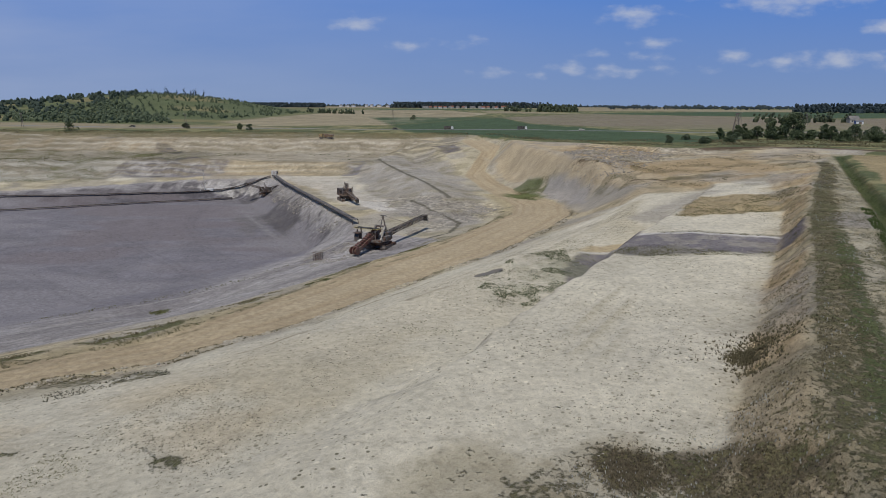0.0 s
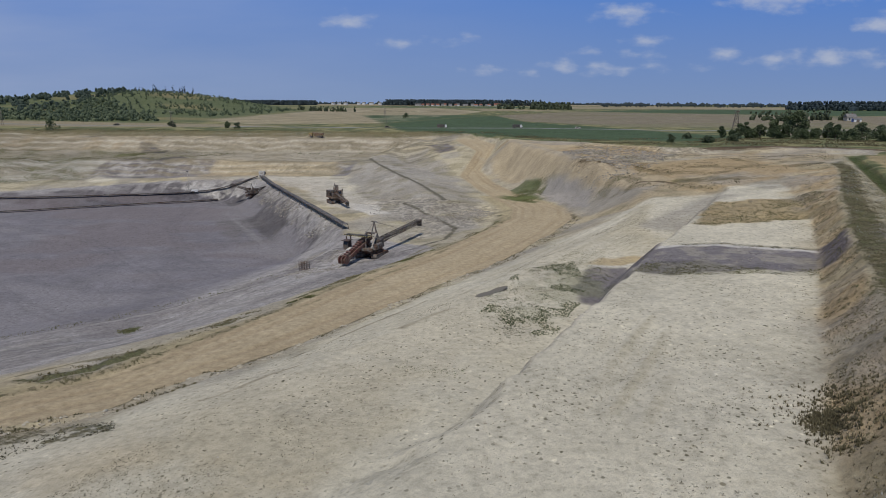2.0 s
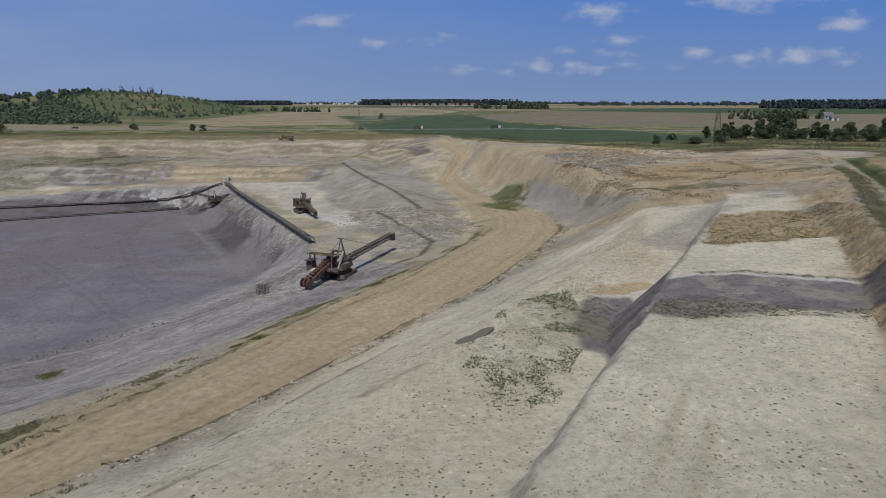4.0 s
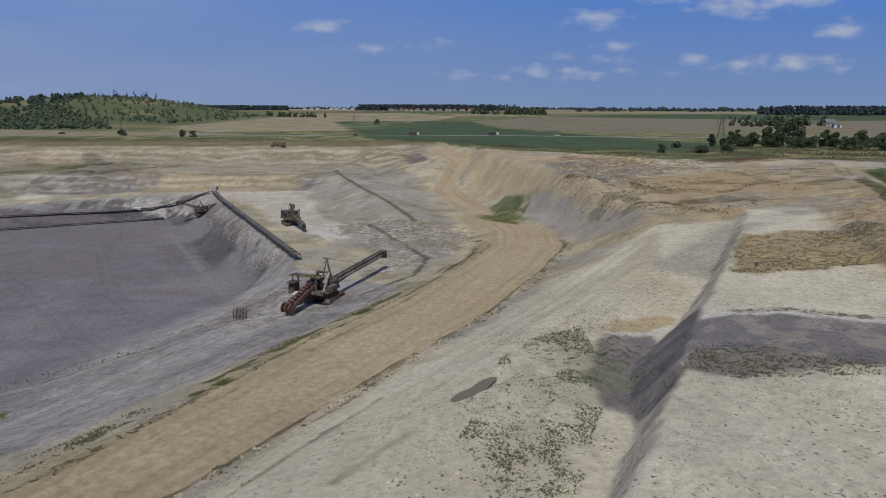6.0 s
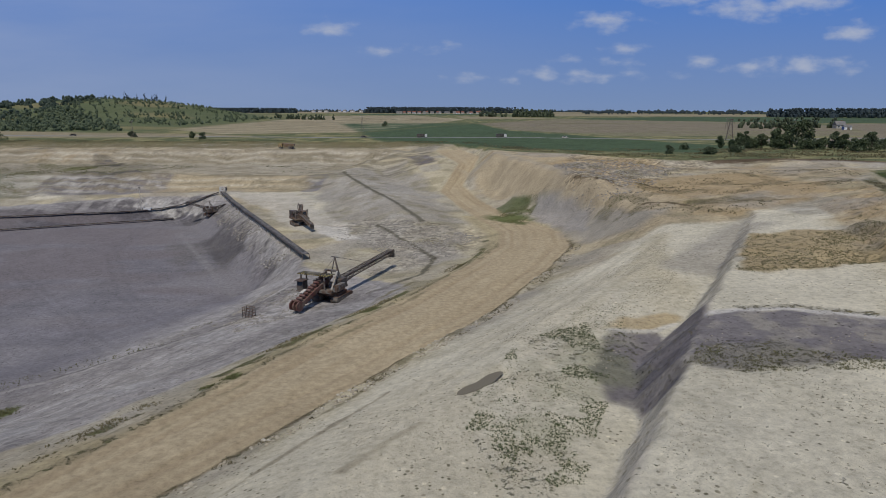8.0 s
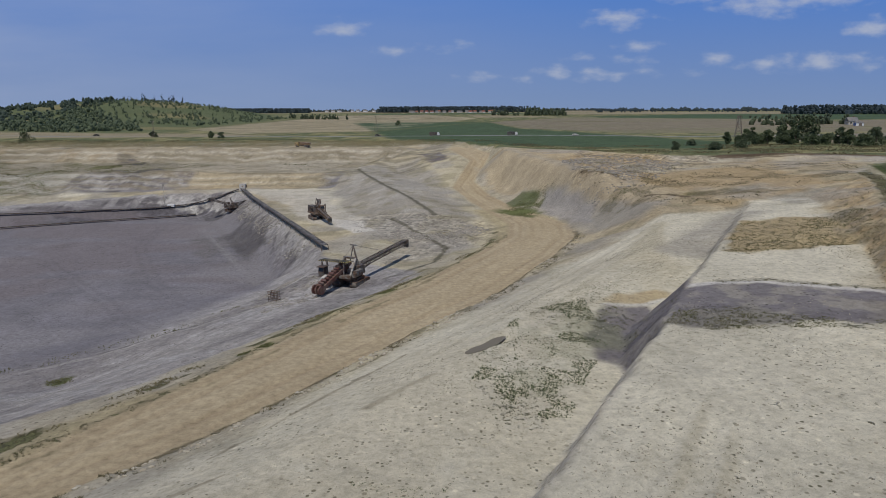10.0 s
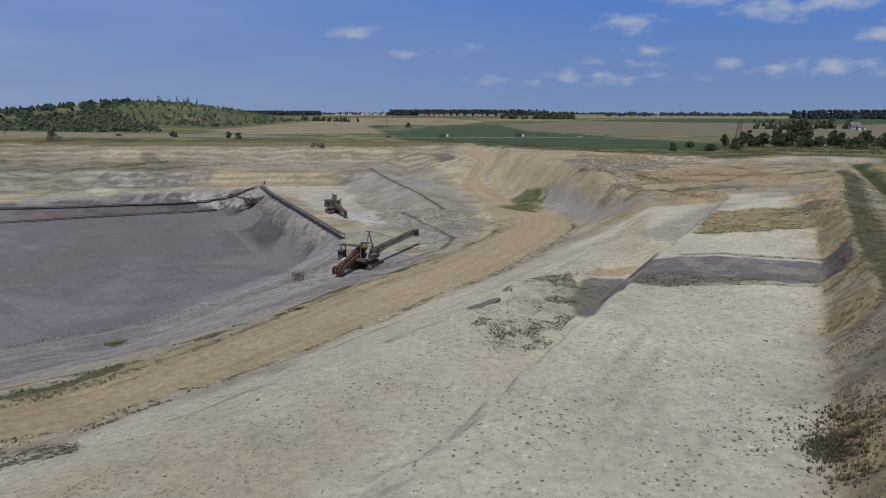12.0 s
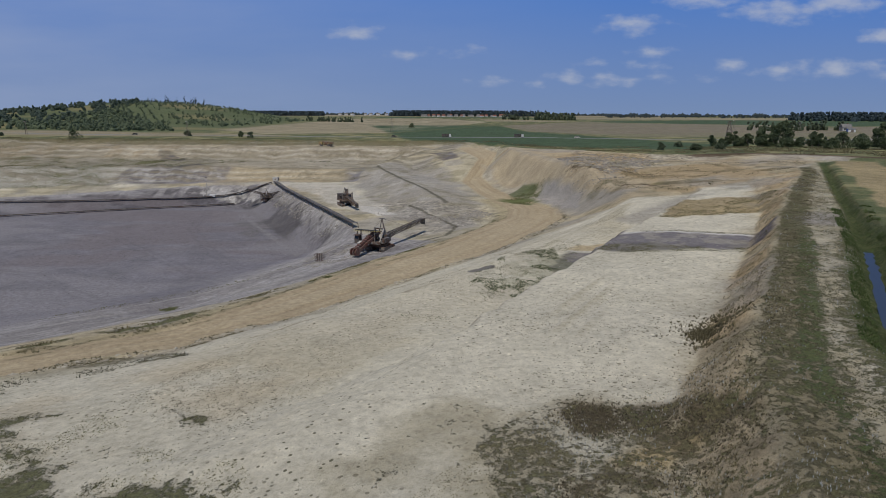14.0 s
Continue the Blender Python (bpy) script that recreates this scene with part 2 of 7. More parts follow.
LAND = dict(
    road_west=ROAD_W, road_east=ROAD_E,
    road_verge_west=((-150, 21, -3.2), (-56, 60, -4), (-33, 90, -5.2), (-18, 120, -6.3), (-7, 140, -7), (3, 160, -8), (10, 178, -9), (13, 205, -9.4)),
    road_bank_east=((-150, 3, -1.2), (-50, 46, -1.6), (-32, 57, -2.2), (-18, 76, -2.8), (-1, 105, -3.8), (12, 124, -4), (28, 152, -4), (37, 172, -4.8)),
    lower_terrace=((-120, -20, 2.2), (-60, 10, 2.2), (-26, 35.6, 1.9), (-14.4, 60.7, 1.1), (-1.2, 78.8, 0.8), (5.4, 89.6, 0.5), (15, 108, 0.2), (39, 134, 1.7), (49, 155, 2.6)),
    step_top=((-9, 25, 4.6), (-3.8, 35.3, 5), (-0.7, 40.5, 5.1), (2.8, 47, 5.2), (5.9, 53, 5.2), (10.2, 60.5, 5.2), (15.6, 70.2, 5.2), (20.6, 78.8, 5.2), (24.7, 86.6, 5.2), (29.2, 94.2, 5.2), (35.1, 104.2, 5.3), (43.1, 117.9, 5.3), (54.4, 136.6, 5.4), (68, 159.5, 5.4)),
    step_foot=((-24, 22, 2.4), (-9, 36, 3), (-4, 42.5, 3), (0.8, 48.2, 2.6), (3.9, 54.2, 2), (8, 61.8, 1.2), (13.5, 71.4, 0.6), (18.2, 80.2, 0), (20.4, 89.1, -0.8), (24, 97.2, -0.8), (32.1, 106, 0.2), (41.2, 119, 1.9), (52.7, 137.6, 3.2), (66, 160.5, 4.2)),
    terrace_middle=((4, 10, 5.6), (8, 32, 5.4), (17, 55, 5.5), (32, 80, 5.5), (46, 108, 5.7), (60, 132, 6)),
    berm_foot=((11, 2, 6.6), (15.9, 27.6, 6), (21.8, 38.2, 5.9), (33.4, 60, 5.9), (48, 86, 6), (64, 117, 6.3), (77, 150, 6.6), (86, 175, 6.6)),
    berm_crest=((14, -30, 9.2), (16, 10, 9.2), (20.6, 27, 9.5), (25.5, 37, 9.5), (39.5, 63, 9.5), (53, 89, 9.5), (76, 130, 9.7), (97, 165, 9.6), (108, 188, 9)),
    ditch_west=((28, -30, 9.3), (28.2, 22, 9.3), (31.2, 32, 9.3), (43, 53, 9.3), (51.7, 68, 9.3), (68.2, 98, 9.3), (79.7, 121, 9.4), (111, 181, 9.2), (125, 208, 9.2)),
    ditch_bed=((30, -30, 7.9), (30.4, 21, 7.9), (33.4, 31, 7.9), (45.2, 52, 7.9), (53.8, 67, 7.9), (69.2, 97, 8.7), (80.6, 120, 8.7), (112.2, 180, 8.7), (126.6, 207, 8.7)),
    ditch_east=((32, -30, 9.7), (32.8, 20, 9.8), (35.6, 29.6, 9.9), (47.4, 50.8, 9.9), (56, 66, 10), (70.2, 96, 10.2), (81.8, 119, 10.4), (113.8, 179, 10.2), (128.8, 206, 9.8)),
    east_field=((60, -30, 9.8), (75, 40, 10), (110, 110, 10), (165, 200, 10)),
    sand_flat=((44, 235, 6.5), (50, 213, 6.4), (66, 214, 4.6), (62, 186, 4), (68, 174, 4.9), (82, 184.6, 6.4), (100, 205, 7.2)),
    bank_crest=((28, 322, 6.6), (34, 290, 6), (41, 256, 5.8), (45, 230, 5.4), (50, 207, 3.8), (54, 190, 3.2), (51, 175, 2.8)),
    bank_toe=((24, 300, -6.5), (29, 262, -6.5), (36, 235, -6.6), (41, 216, -5.4), (42, 200, -5), (40, 184, -5)),
    rim_north=((-420, 380, 8), (-330, 400, 7.6), (-260, 416, 7), (-152, 419, 6.8), (-84, 420, 6.8), (-14, 414, 6.8), (6, 398, 6.8), (24, 376, 7), (30, 340, 7)),
    rim_north_east=((38, 325, 7), (60, 306, 7.5), (75, 276, 8), (84, 256, 8.8), (108, 251, 9.2), (124, 252, 9.6), (137, 244, 9.8), (152, 230, 9.9), (170, 206, 10)),
    rim_foot=((44, 308, 6.4), (60, 290, 6.5), (74, 264, 6.6), (86, 248, 6.8), (108, 244, 7), (123, 241, 7.9), (135, 232, 8.3), (150, 215, 8.8)),
    bench_road=((-330, 380, 4), (-260, 403, 3.2), (-160, 408, 3.2), (-90, 409, 3.2), (-40, 408, 3.2), (-12, 396, 3.2)),
    bench_edge=((-320, 368, 3.6), (-258, 396, 2.6), (-160, 401, 2.7), (-90, 402, 2.7), (-42, 401, 2.6), (-16, 388, 2.4)),
    face_toe=((-300, 350, -4), (-221, 381, -4.4), (-163, 385, -4.6), (-131, 385, -4.8), (-87, 384, -5), (-60, 384, -5), (-35, 383, -4.5)),
    weedy_shelf=((-300, 335, -6.2), (-230, 356, -6.4), (-190, 356, -6.2)),
    second_crest=((-290, 310, -5), (-206, 343, -5.4), (-138, 342, -5.5), (-83, 339, -5.5), (-60, 338, -5.8)),
    second_toe=((-270, 288, -13), (-184, 318, -12.3), (-160, 323, -12), (-129, 328, -11.4), (-90, 330, -11), (-62, 323, -10.8)),
    black_crest=((-262, 256, -15.5), (-177, 297, -14.8), (-139, 312, -12.9), (-115, 316, -12), (-97, 314, -11.2)),
    floor_north=((-262, 236, -21), (-167, 277.5, -20.7), (-131, 295, -20.7), (-110, 303, -20.8)),
    floor_edge_crest=((-89, 300, -11.4), (-82, 290, -11.5), (-64, 252, -11.4), (-47, 216, -11.3), (-37, 194, -11.2), (-30, 176, -11)),
    floor_edge_toe=((-103, 296, -21.2), (-87, 268, -21.3), (-66, 228, -21.3), (-51, 199, -21.2), (-47, 189, -20.6)),
    floor_south=((-49, 184, -20.6), (-61, 177, -20.5), (-71, 159, -20.5), (-79, 143, -20.4), (-120, 100, -20), (-180, 70, -20)),
    floor_middle=((-110, 240, -21.4), (-130, 180, -21.2), (-180, 130, -21)),
    apron_lip=((-30, 160, -11.8), (-36, 153, -13.6), (-50, 141, -15.8), (-61, 132, -16.9), (-68, 127, -17.2), (-110, 90, -17), (-160, 60, -17)),
    apron=((-19, 146, -10.4), (-34, 138, -11.6), (-59, 112, -15.6), (-73, 107, -15.3), (-110, 76, -14), (-160, 46, -13)),
    apron_top=((-12, 140, -8.6), (-24, 122, -8.4), (-40, 100, -8.6), (-62, 78, -8.4), (-100, 52, -8)),
    machine_bench=((-22, 150, -10.4), (-10, 168, -10.4), (-1, 182, -9.9), (-8, 200, -9.8), (-22, 222, -10.6), (-34, 222, -11), (-46, 238, -11), (-62, 285, -11)),
    spoil_ridge=((-46, 345, -4.6), (-38.6, 325, -5.3), (-26, 291, -5.6), (-14, 255, -6), (-5, 231, -7.6)),
    spoil_foot=((-55, 322, -10.4), (-44, 290, -10.4), (-33, 255, -10.4), (-17, 226, -10)),
    spoil_east=((-24, 350, -6), (-12, 310, -7.6), (-4, 280, -8), (5, 250, -9.2), (11, 222, -8.8)),
    heap_top=((-30, 372, -0.5), (-14, 366, 0.6), (-6, 340, -1.6), (-4, 322, -4)),
    west_rim=((-420, 370, 9), (-420, 120, 9), (-300, -20, 8), (-160, -40, 5)),
    west_toe=((-330, 340, -5), (-330, 200, -14), (-260, 90, -14), (-200, 30, -8)),
)


def plain(x, y):
    """The open country round the pit, with the wooded hill in the north-west."""
    z = 8.0 + 1.6 * ramp(x, 40, 140) * (1 - ramp(y, 260, 420)) + 1.0 * (fractal(x, y, 400, 60, 3) - 0.5) * ramp(np.hypot(x, y), 450, 900)
    hill = np.exp(-(((x + 515) / 170) ** 2 + ((y - 1100) / 320) ** 2) ** 1.1)
    ridge = np.exp(-(((x + 950) / 330) ** 2 + ((y - 1150) / 420) ** 2) ** 1.5)
    return z + 31 * hill * (0.85 + 0.3 * fractal(x, y, 120, 61, 3)) + 12 * ridge - 1.1 * ramp(y, 330, 420) * (1 - ramp(y, 430, 600))


def spaced(core_lo, core_hi, lo, hi, fine):
    def run(length):
        out, d = [], 0.0
        while d < length:
            d += fine + 0.0042 * d if d < 280 else fine + 1.2 + 0.05 * (d - 280)
            out.append(min(d, length))
        return np.array(out)
    mid = np.linspace(core_lo, core_hi, int((core_hi - core_lo) / fine) + 1)
    return np.concatenate((core_lo - run(core_lo - lo)[::-1], mid, core_hi + run(hi - core_hi)))


GX = spaced(-40, 62, -3600, 3600, 0.4)
GY = spaced(14, 120, -300, 4700, 0.4)
X, Y = np.meshgrid(GX, GY)

from mathutils import geometry
knots = []
for key, line in LAND.items():
    far = line[0][1] > 150
    wander = 0.0 if "road" in key else 0.3 if far else 0.25
    for (ax, ay, az), (bx, by, bz) in zip(line[:-1], line[1:]):
        n = max(1, int(math.hypot(bx - ax, by - ay) / (3.0 if far else 1.6)))
        knots += [(ax + (bx - ax) * k / n + random.gauss(0, wander), ay + (by - ay) * k / n + random.gauss(0, wander), az + (bz - az) * k / n) for k in range(n)]
    knots.append(line[-1])
for k in range(60):
    a = k / 60 * math.tau
    px, py = 500 * math.cos(a) - 100, 150 + 560 * math.sin(a)
    knots.append((px, py, float(plain(np.array(px), np.array(py)))))
knots = np.array(knots)
corners, _, faces, origin, _, _ = geometry.delaunay_2d_cdt([Vector(p[:2]) for p in knots], [], [], 0, 1e-4)
height = np.array([knots[o[0]][2] for o in origin])
corners = np.array([tuple(c) for c in corners])
Z = plain(X, Y)
TIN = np.full(X.shape, np.nan)
for f in faces:
    p, h = corners[list(f)], height[list(f)]
    i0, i1 = np.searchsorted(GX, p[:, 0].min()), np.searchsorted(GX, p[:, 0].max(), "right")
    j0, j1 = np.searchsorted(GY, p[:, 1].min()), np.searchsorted(GY, p[:, 1].max(), "right")
    if i0 == i1 or j0 == j1:
        continue
    gx, gy = X[j0:j1, i0:i1], Y[j0:j1, i0:i1]
    (ax, ay), (bx, by), (cx, cy) = p
    det = (by - cy) * (ax - cx) + (cx - bx) * (ay - cy)
    if abs(det) < 1e-9:
        continue
    u = ((by - cy) * (gx - cx) + (cx - bx) * (gy - cy)) / det
    v = ((cy - ay) * (gx - cx) + (ax - cx) * (gy - cy)) / det
    w = 1 - u - v
    hit = (u >= -1e-6) & (v >= -1e-6) & (w >= -1e-6)
    view = TIN[j0:j1, i0:i1]
    view[hit] = (u * h[0] + v * h[1] + w * h[2])[hit]
edge = ramp(1 - np.hypot((X + 100) / 500, (Y - 150) / 560), 0.0, 0.06)
Z = np.where(np.isnan(TIN), Z, Z * (1 - edge) + np.nan_to_num(TIN) * edge)
for k in range(1):     # weathered, not sharp
    P = np.pad(Z, 1, mode="edge")
    Z = 0.5 * Z + 0.125 * (P[:-2, 1:-1] + P[2:, 1:-1] + P[1:-1, :-2] + P[1:-1, 2:])
S = Z
for k in range(3):
    P = np.pad(S, 1, mode="edge")
    S = 0.4 * S + 0.15 * (P[:-2, 1:-1] + P[2:, 1:-1] + P[1:-1, :-2] + P[1:-1, 2:])
Z = Z + (S - Z) * ramp(Y, 140, 175)
S = Z
for k in range(40):     # the long bank above the road's bend is worn quite even
    P = np.pad(S, 1, mode="edge")
    S = 0.2 * S + 0.2 * (P[:-2, 1:-1] + P[2:, 1:-1] + P[1:-1, :-2] + P[1:-1, 2:])
Z = Z + (S - Z) * inside(X, Y, ((19, 318), (24, 268), (31, 240), (37, 222), (41, 196), (48, 180), (56, 186), (54, 207), (49, 232), (45, 258), (38, 292), (32, 318)), 3)
SLOPE = np.hypot(*np.gradient(Z, GY, GX))

# what covers the ground, as amounts from 0 to 1
center = [((a[0] + b[0]) / 2, (a[1] + b[1]) / 2) for a, b in zip(ROAD_W, ROAD_E)]
to_w, side_w = line_distance(X, Y, [p[:2] for p in ROAD_W])
to_e, side_e = line_distance(X, Y, [p[:2] for p in ROAD_E])
on_road = (side_w < 0) & (side_e > 0) & (Y < 380) & (X > -150)
to_road = np.where(on_road, np.minimum(to_w, to_e), -np.minimum(to_w, to_e))

SAND, PALE, YELLOW, OCHRE = (0.46, 0.405, 0.28), (0.615, 0.57, 0.445), (0.425, 0.345, 0.222), (0.36, 0.26, 0.125)
GREY, DARK, BLACK, BROWN = (0.325, 0.298, 0.250), (0.195, 0.185, 0.198), (0.080, 0.073, 0.078), (0.10, 0.065, 0.045)
WEED, GREEN, STUBBLE, PLOUGH = (0.135, 0.135, 0.065), (0.072, 0.105, 0.055), (0.275, 0.235, 0.15), (0.215, 0.185, 0.13)
MEADOW, ASPHALT, DRYGRASS, WET = (0.120, 0.135, 0.065), (0.24, 0.24, 0.23), (0.27, 0.24, 0.12), (0.20, 0.165, 0.11)

def grain_of(area, cell, seed, lo, hi, sx=1.0, sy=1.0, octaves=3, gain=0.55):
    """Blotches within an area (an array of amounts), which they multiply."""
    out, where = np.zeros(X.shape), area > 0.002
    out[where] = area[where] * ramp(fractal(X[where] * sx, Y[where] * sy, cell, seed, octaves, gain), lo, hi)
    return out


N1, N2, N3 = fractal(X, Y, 40, 1, 4), fractal(X, Y, 9, 11, 4, 0.6), fractal(X, Y, 2.6, 21, 3, 0.6)
SOIL = np.empty(X.shape + (3,))
SOIL[:] = MEADOW


def lay(colour, amount):
    """Covers the ground with a soil by that amount."""
    where = amount > 0.002
    a = np.minimum(amount[where], 1)[:, None]
    SOIL[where] = SOIL[where] * (1 - a) + np.array(colour) * a


# fields and tracks of the plain
lay(DRYGRASS, 0.8 * ramp(N2, 0.4, 0.7))
FIELDS = (
    (STUBBLE, ((-235, 1090), (-300, 1700), (-60, 1900), (60, 1200), (-20, 760), (-60, 560), (-160, 520), (-240, 620))),
    (PLOUGH, ((60, 860), (70, 620), (140, 490), (330, 500), (520, 900), (240, 1250))),
    (STUBBLE, ((60, 1250), (250, 1290), (140, 1600), (60, 1700))),
    (GREEN, ((-36, 440), (-120, 850), (55, 880), (66, 610), (120, 470), (165, 352), (120, 300), (60, 335), (34, 345), (10, 400))),
    (GREEN, ((240, 1300), (520, 920), (1400, 1000), (1300, 1500), (700, 1700))),
    (STUBBLE, ((300, 1800), (700, 1720), (1300, 1520), (1900, 2100), (900, 2600), (300, 2500))),
    (GREEN, ((-250, 2000), (300, 2000), (200, 2400), (-300, 2300))),
    (STUBBLE, ((-900, 2700), (900, 2750), (1600, 4600), (-1200, 4600))),
    (PLOUGH, ((330, 500), (180, 420), (190, 330), (900, 400), (1400, 980), (530, 880))),
    (STUBBLE, ((-420, 470), (-300, 455), (-120, 480), (-170, 520), (-400, 560))),
)
for k, (colour, outline) in enumerate(FIELDS):
    lay(colour, inside(X, Y, outline, 4, 3, 30 + k))
rows_of_straw = 0.5 + 0.5 * np.sin((X * 0.35 + Y * 0.94) * 0.17 + 3 * N1)
lay((0.40, 0.355, 0.24), 0.6 * inside(X, Y, FIELDS[0][1], 4) * ramp(rows_of_straw, 0.55, 0.95))
lay((0.19, 0.19, 0.10), grain_of(0.5 * inside(X, Y, FIELDS[1][1], 4), 30, 44, 0.45, 0.7, 0.2, 1))
for way in (((-600, 520), (-296, 484), (-180, 487), (-58, 470), (57, 473), (155, 440), (330, 470)),):
    lay(ASPHALT, 1 - ramp(near_line(X, Y, way, 12), 3, 5))
for way in (((-160, 520), (-60, 555), (60, 880)), ((60, 870), (520, 905)), ((-120, 860), (60, 885), (250, 1290)), ((-300, 1500), (-60, 1150), (60, 1200))):
    lay(WEED, 0.8 * (1 - ramp(near_line(X, Y, way, 12), 2, 6)))
hill = inside(X, Y, ((-250, 1080), (-250, 720), (-270, 545), (-380, 560), (-900, 700), (-1500, 1200), (-500, 1600)), 30, 25, 51)
lay((0.112, 0.132, 0.064), hill)
lay((0.23, 0.20, 0.10), grain_of(0.8 * hill, 90, 53, 0.5, 0.68, 1, 1))

# the pit
PIT = ((-420, 380), (-260, 414), (-84, 417), (-14, 411), (8, 396), (22, 372), (30, 340), (38, 325), (60, 306), (75, 276), (84, 256), (108, 249), (124, 250),
       (137, 242), (152, 228), (128, 214), (102, 172), (78, 128), (54, 88), (41, 63), (27, 37), (22, 27), (16, 8), (14, -60), (-200, -80), (-420, 100))
pit = inside(X, Y, PIT, 0.8, 1.2, 55)
lay(SAND, pit)
lay(YELLOW, pit * 0.6 * ramp(N1, 0.42, 0.66))
lay(GREY, grain_of(pit * 0.5, 25, 57, 0.5, 0.7, 1, 1))
# steep cut faces show the ochre of the fresh sand
lay(OCHRE, pit * 0.55 * ramp(SLOPE, 0.45, 0.9) * ramp(N2, 0.3, 0.6) * (1 - ramp(Y, 150, 180)))
# sandy flat in the north-east
lay(YELLOW, 0.85 * inside(X, Y, ((24, 340), (36, 260), (44, 215), (44, 190), (40, 165), (62, 158), (84, 170), (98, 176), (128, 215), (136, 240), (86, 246), (60, 300)), 3, 4, 71))
lay(SAND, 0.7 * inside(X, Y, ((48, 222), (66, 210), (96, 232), (84, 244), (60, 250)), 4, 4, 72))
lay(GREY, 0.75 * inside(X, Y, ((44, 262), (46, 218), (62, 222), (84, 244), (74, 270), (58, 292)), 3, 4, 73))
lay(GREY, 0.7 * inside(X, Y, ((22, 250), (34, 200), (42, 186), (44, 208), (40, 240), (30, 262)), 3, 3, 74))
# north benches
lay(GREY, grain_of(0.55 * inside(X, Y, ((-300, 345), (-60, 345), (-20, 380), (-40, 392), (-300, 392)), 3, 6, 75), 12, 76, 0.4, 0.62, 0.35, 1.5))
lay(YELLOW, 0.8 * inside(X, Y, ((-140, 341), (-60, 340), (-58, 320), (-135, 322)), 2, 2, 77))
lay(PALE, 0.7 * inside(X, Y, ((-120, 322), (-55, 318), (-40, 290), (-26, 238), (-36, 232), (-60, 285), (-86, 305)), 2, 3, 78))
lay(WEED, grain_of(0.8 * inside(X, Y, ((-330, 300), (-180, 345), (-120, 366), (-170, 372), (-330, 350)), 4, 8, 79), 10, 80, 0.42, 0.6, 0.4, 1))
lay(PALE, 0.6 * inside(X, Y, ((-300, 300), (-165, 330), (-150, 318), (-200, 305), (-300, 270)), 3, 4, 81) * ramp(N2, 0.35, 0.6))
lay(DARK, 0.85 * inside(X, Y, ((-180, 341), (-120, 342), (-112, 326), (-140, 319), (-175, 318)), 2, 5, 82) * ramp(N2, 0.3, 0.5))
lay(DARK, 0.9 * inside(X, Y, ((-178, 378), (-158, 386), (-140, 368), (-150, 360), (-172, 366)), 2, 3, 83))
# spoil hills of grey clay
lay(GREY, 0.85 * inside(X, Y, ((-50, 350), (-14, 360), (0, 300), (7, 250), (12, 200), (6, 178), (-10, 186), (-34, 230), (-42, 282), (-56, 322)), 3, 5, 84))
lay((0.39, 0.365, 0.32), 0.6 * inside(X, Y, ((-50, 350), (-24, 340), (-8, 260), (-3, 225), (-20, 236), (-40, 290)), 3, 5, 85) * ramp(N2, 0.35, 0.6))
lay((0.125, 0.11, 0.12), 0.9 * inside(X, Y, ((-14, 372), (-2, 372), (2, 352), (-6, 345)), 1.5, 2, 86))
lay(DARK, 0.8 * inside(X, Y, ((-62, 340), (-50, 344), (-52, 318), (-60, 316)), 1, 2, 87))
# pit floor
FLOOR = ((-330, 210), (-262, 258), (-177, 300), (-139, 314), (-97, 316), (-88, 301), (-80, 288), (-63, 252), (-46, 216), (-35, 192), (-28, 174), (-12, 164), (-4, 152),
         (-9, 141), (-24, 116), (-38, 92), (-62, 68), (-150, 28), (-330, 60))
floor = inside(X, Y, FLOOR, 1.2, 2.2, 88)
lay((0.305, 0.286, 0.272), floor)
deep = ramp(-Z, 14.5, 18.5)
lay(DARK, floor * deep)
lay((0.20, 0.19, 0.198), 0.6 * floor * ramp(fractal(X + 0.6 * Y, Y * 1.5 - X * 0.7, 30, 90, 4), 0.48, 0.68))
lay((0.32, 0.30, 0.275), grain_of(0.6 * floor * (1 - deep), 8, 91, 0.48, 0.68, 1, 1))
lay(BLACK, 0.8 * inside(X, Y, ((-330, 205), (-262, 256), (-177, 296), (-139, 311), (-104, 313), (-108, 303), (-131, 294), (-167, 276), (-262, 234)), 1, 2, 92) * ramp(N2, 0.25, 0.5))
lay((0.34, 0.32, 0.295), grain_of(0.35 * floor * ramp(SLOPE, 0.35, 0.6) * ramp(X, -110, -70), 5, 93, 0.5, 0.62, 1, 1))
lay((0.40, 0.385, 0.37), 0.7 * inside(X, Y, ((-36, 166), (-24, 163), (-24, 146), (-33, 136), (-40, 145)), 2, 3, 94) * ramp(N3, 0.4, 0.6))
# clay bands that cross terrace and bench
BAND = ((29.3, 94.6), (33, 95.4), (38.7, 94.9), (42.4, 93.2), (46, 91), (50, 89), (50, 80), (46.5, 79.5), (43, 79.5), (38.5, 80.8), (36, 81.5), (31.4, 80.8), (27.6, 80), (25.7, 80.6), (22, 81.6))
BOWL = ((29, 93.4), (27.6, 103.2), (23, 104.4), (19.2, 97.5), (17.2, 92), (16.8, 87.5), (18.2, 84.8), (21, 79.6), (24.7, 86.6))
lay(PALE, 0.9 * inside(X, Y, ((-75, 0), (-50, 43), (-31, 56), (-14, 81), (1, 106), (14, 126), (42, 160), (68, 160), (74, 148), (62, 116), (48, 88), (33, 60), (21, 38), (14, 22), (6, 12)), 3, 4, 95))
lay(SAND, 0.7 * inside(X, Y, ((-40, 20), (-26, 45), (-10, 68), (4, 88), (16, 104), (30, 130), (46, 156), (38, 120), (22, 94), (6, 64), (-6, 42), (-14, 22)), 2, 3, 96) * ramp(N1 + 0.3 * N2, 0.5, 0.75))
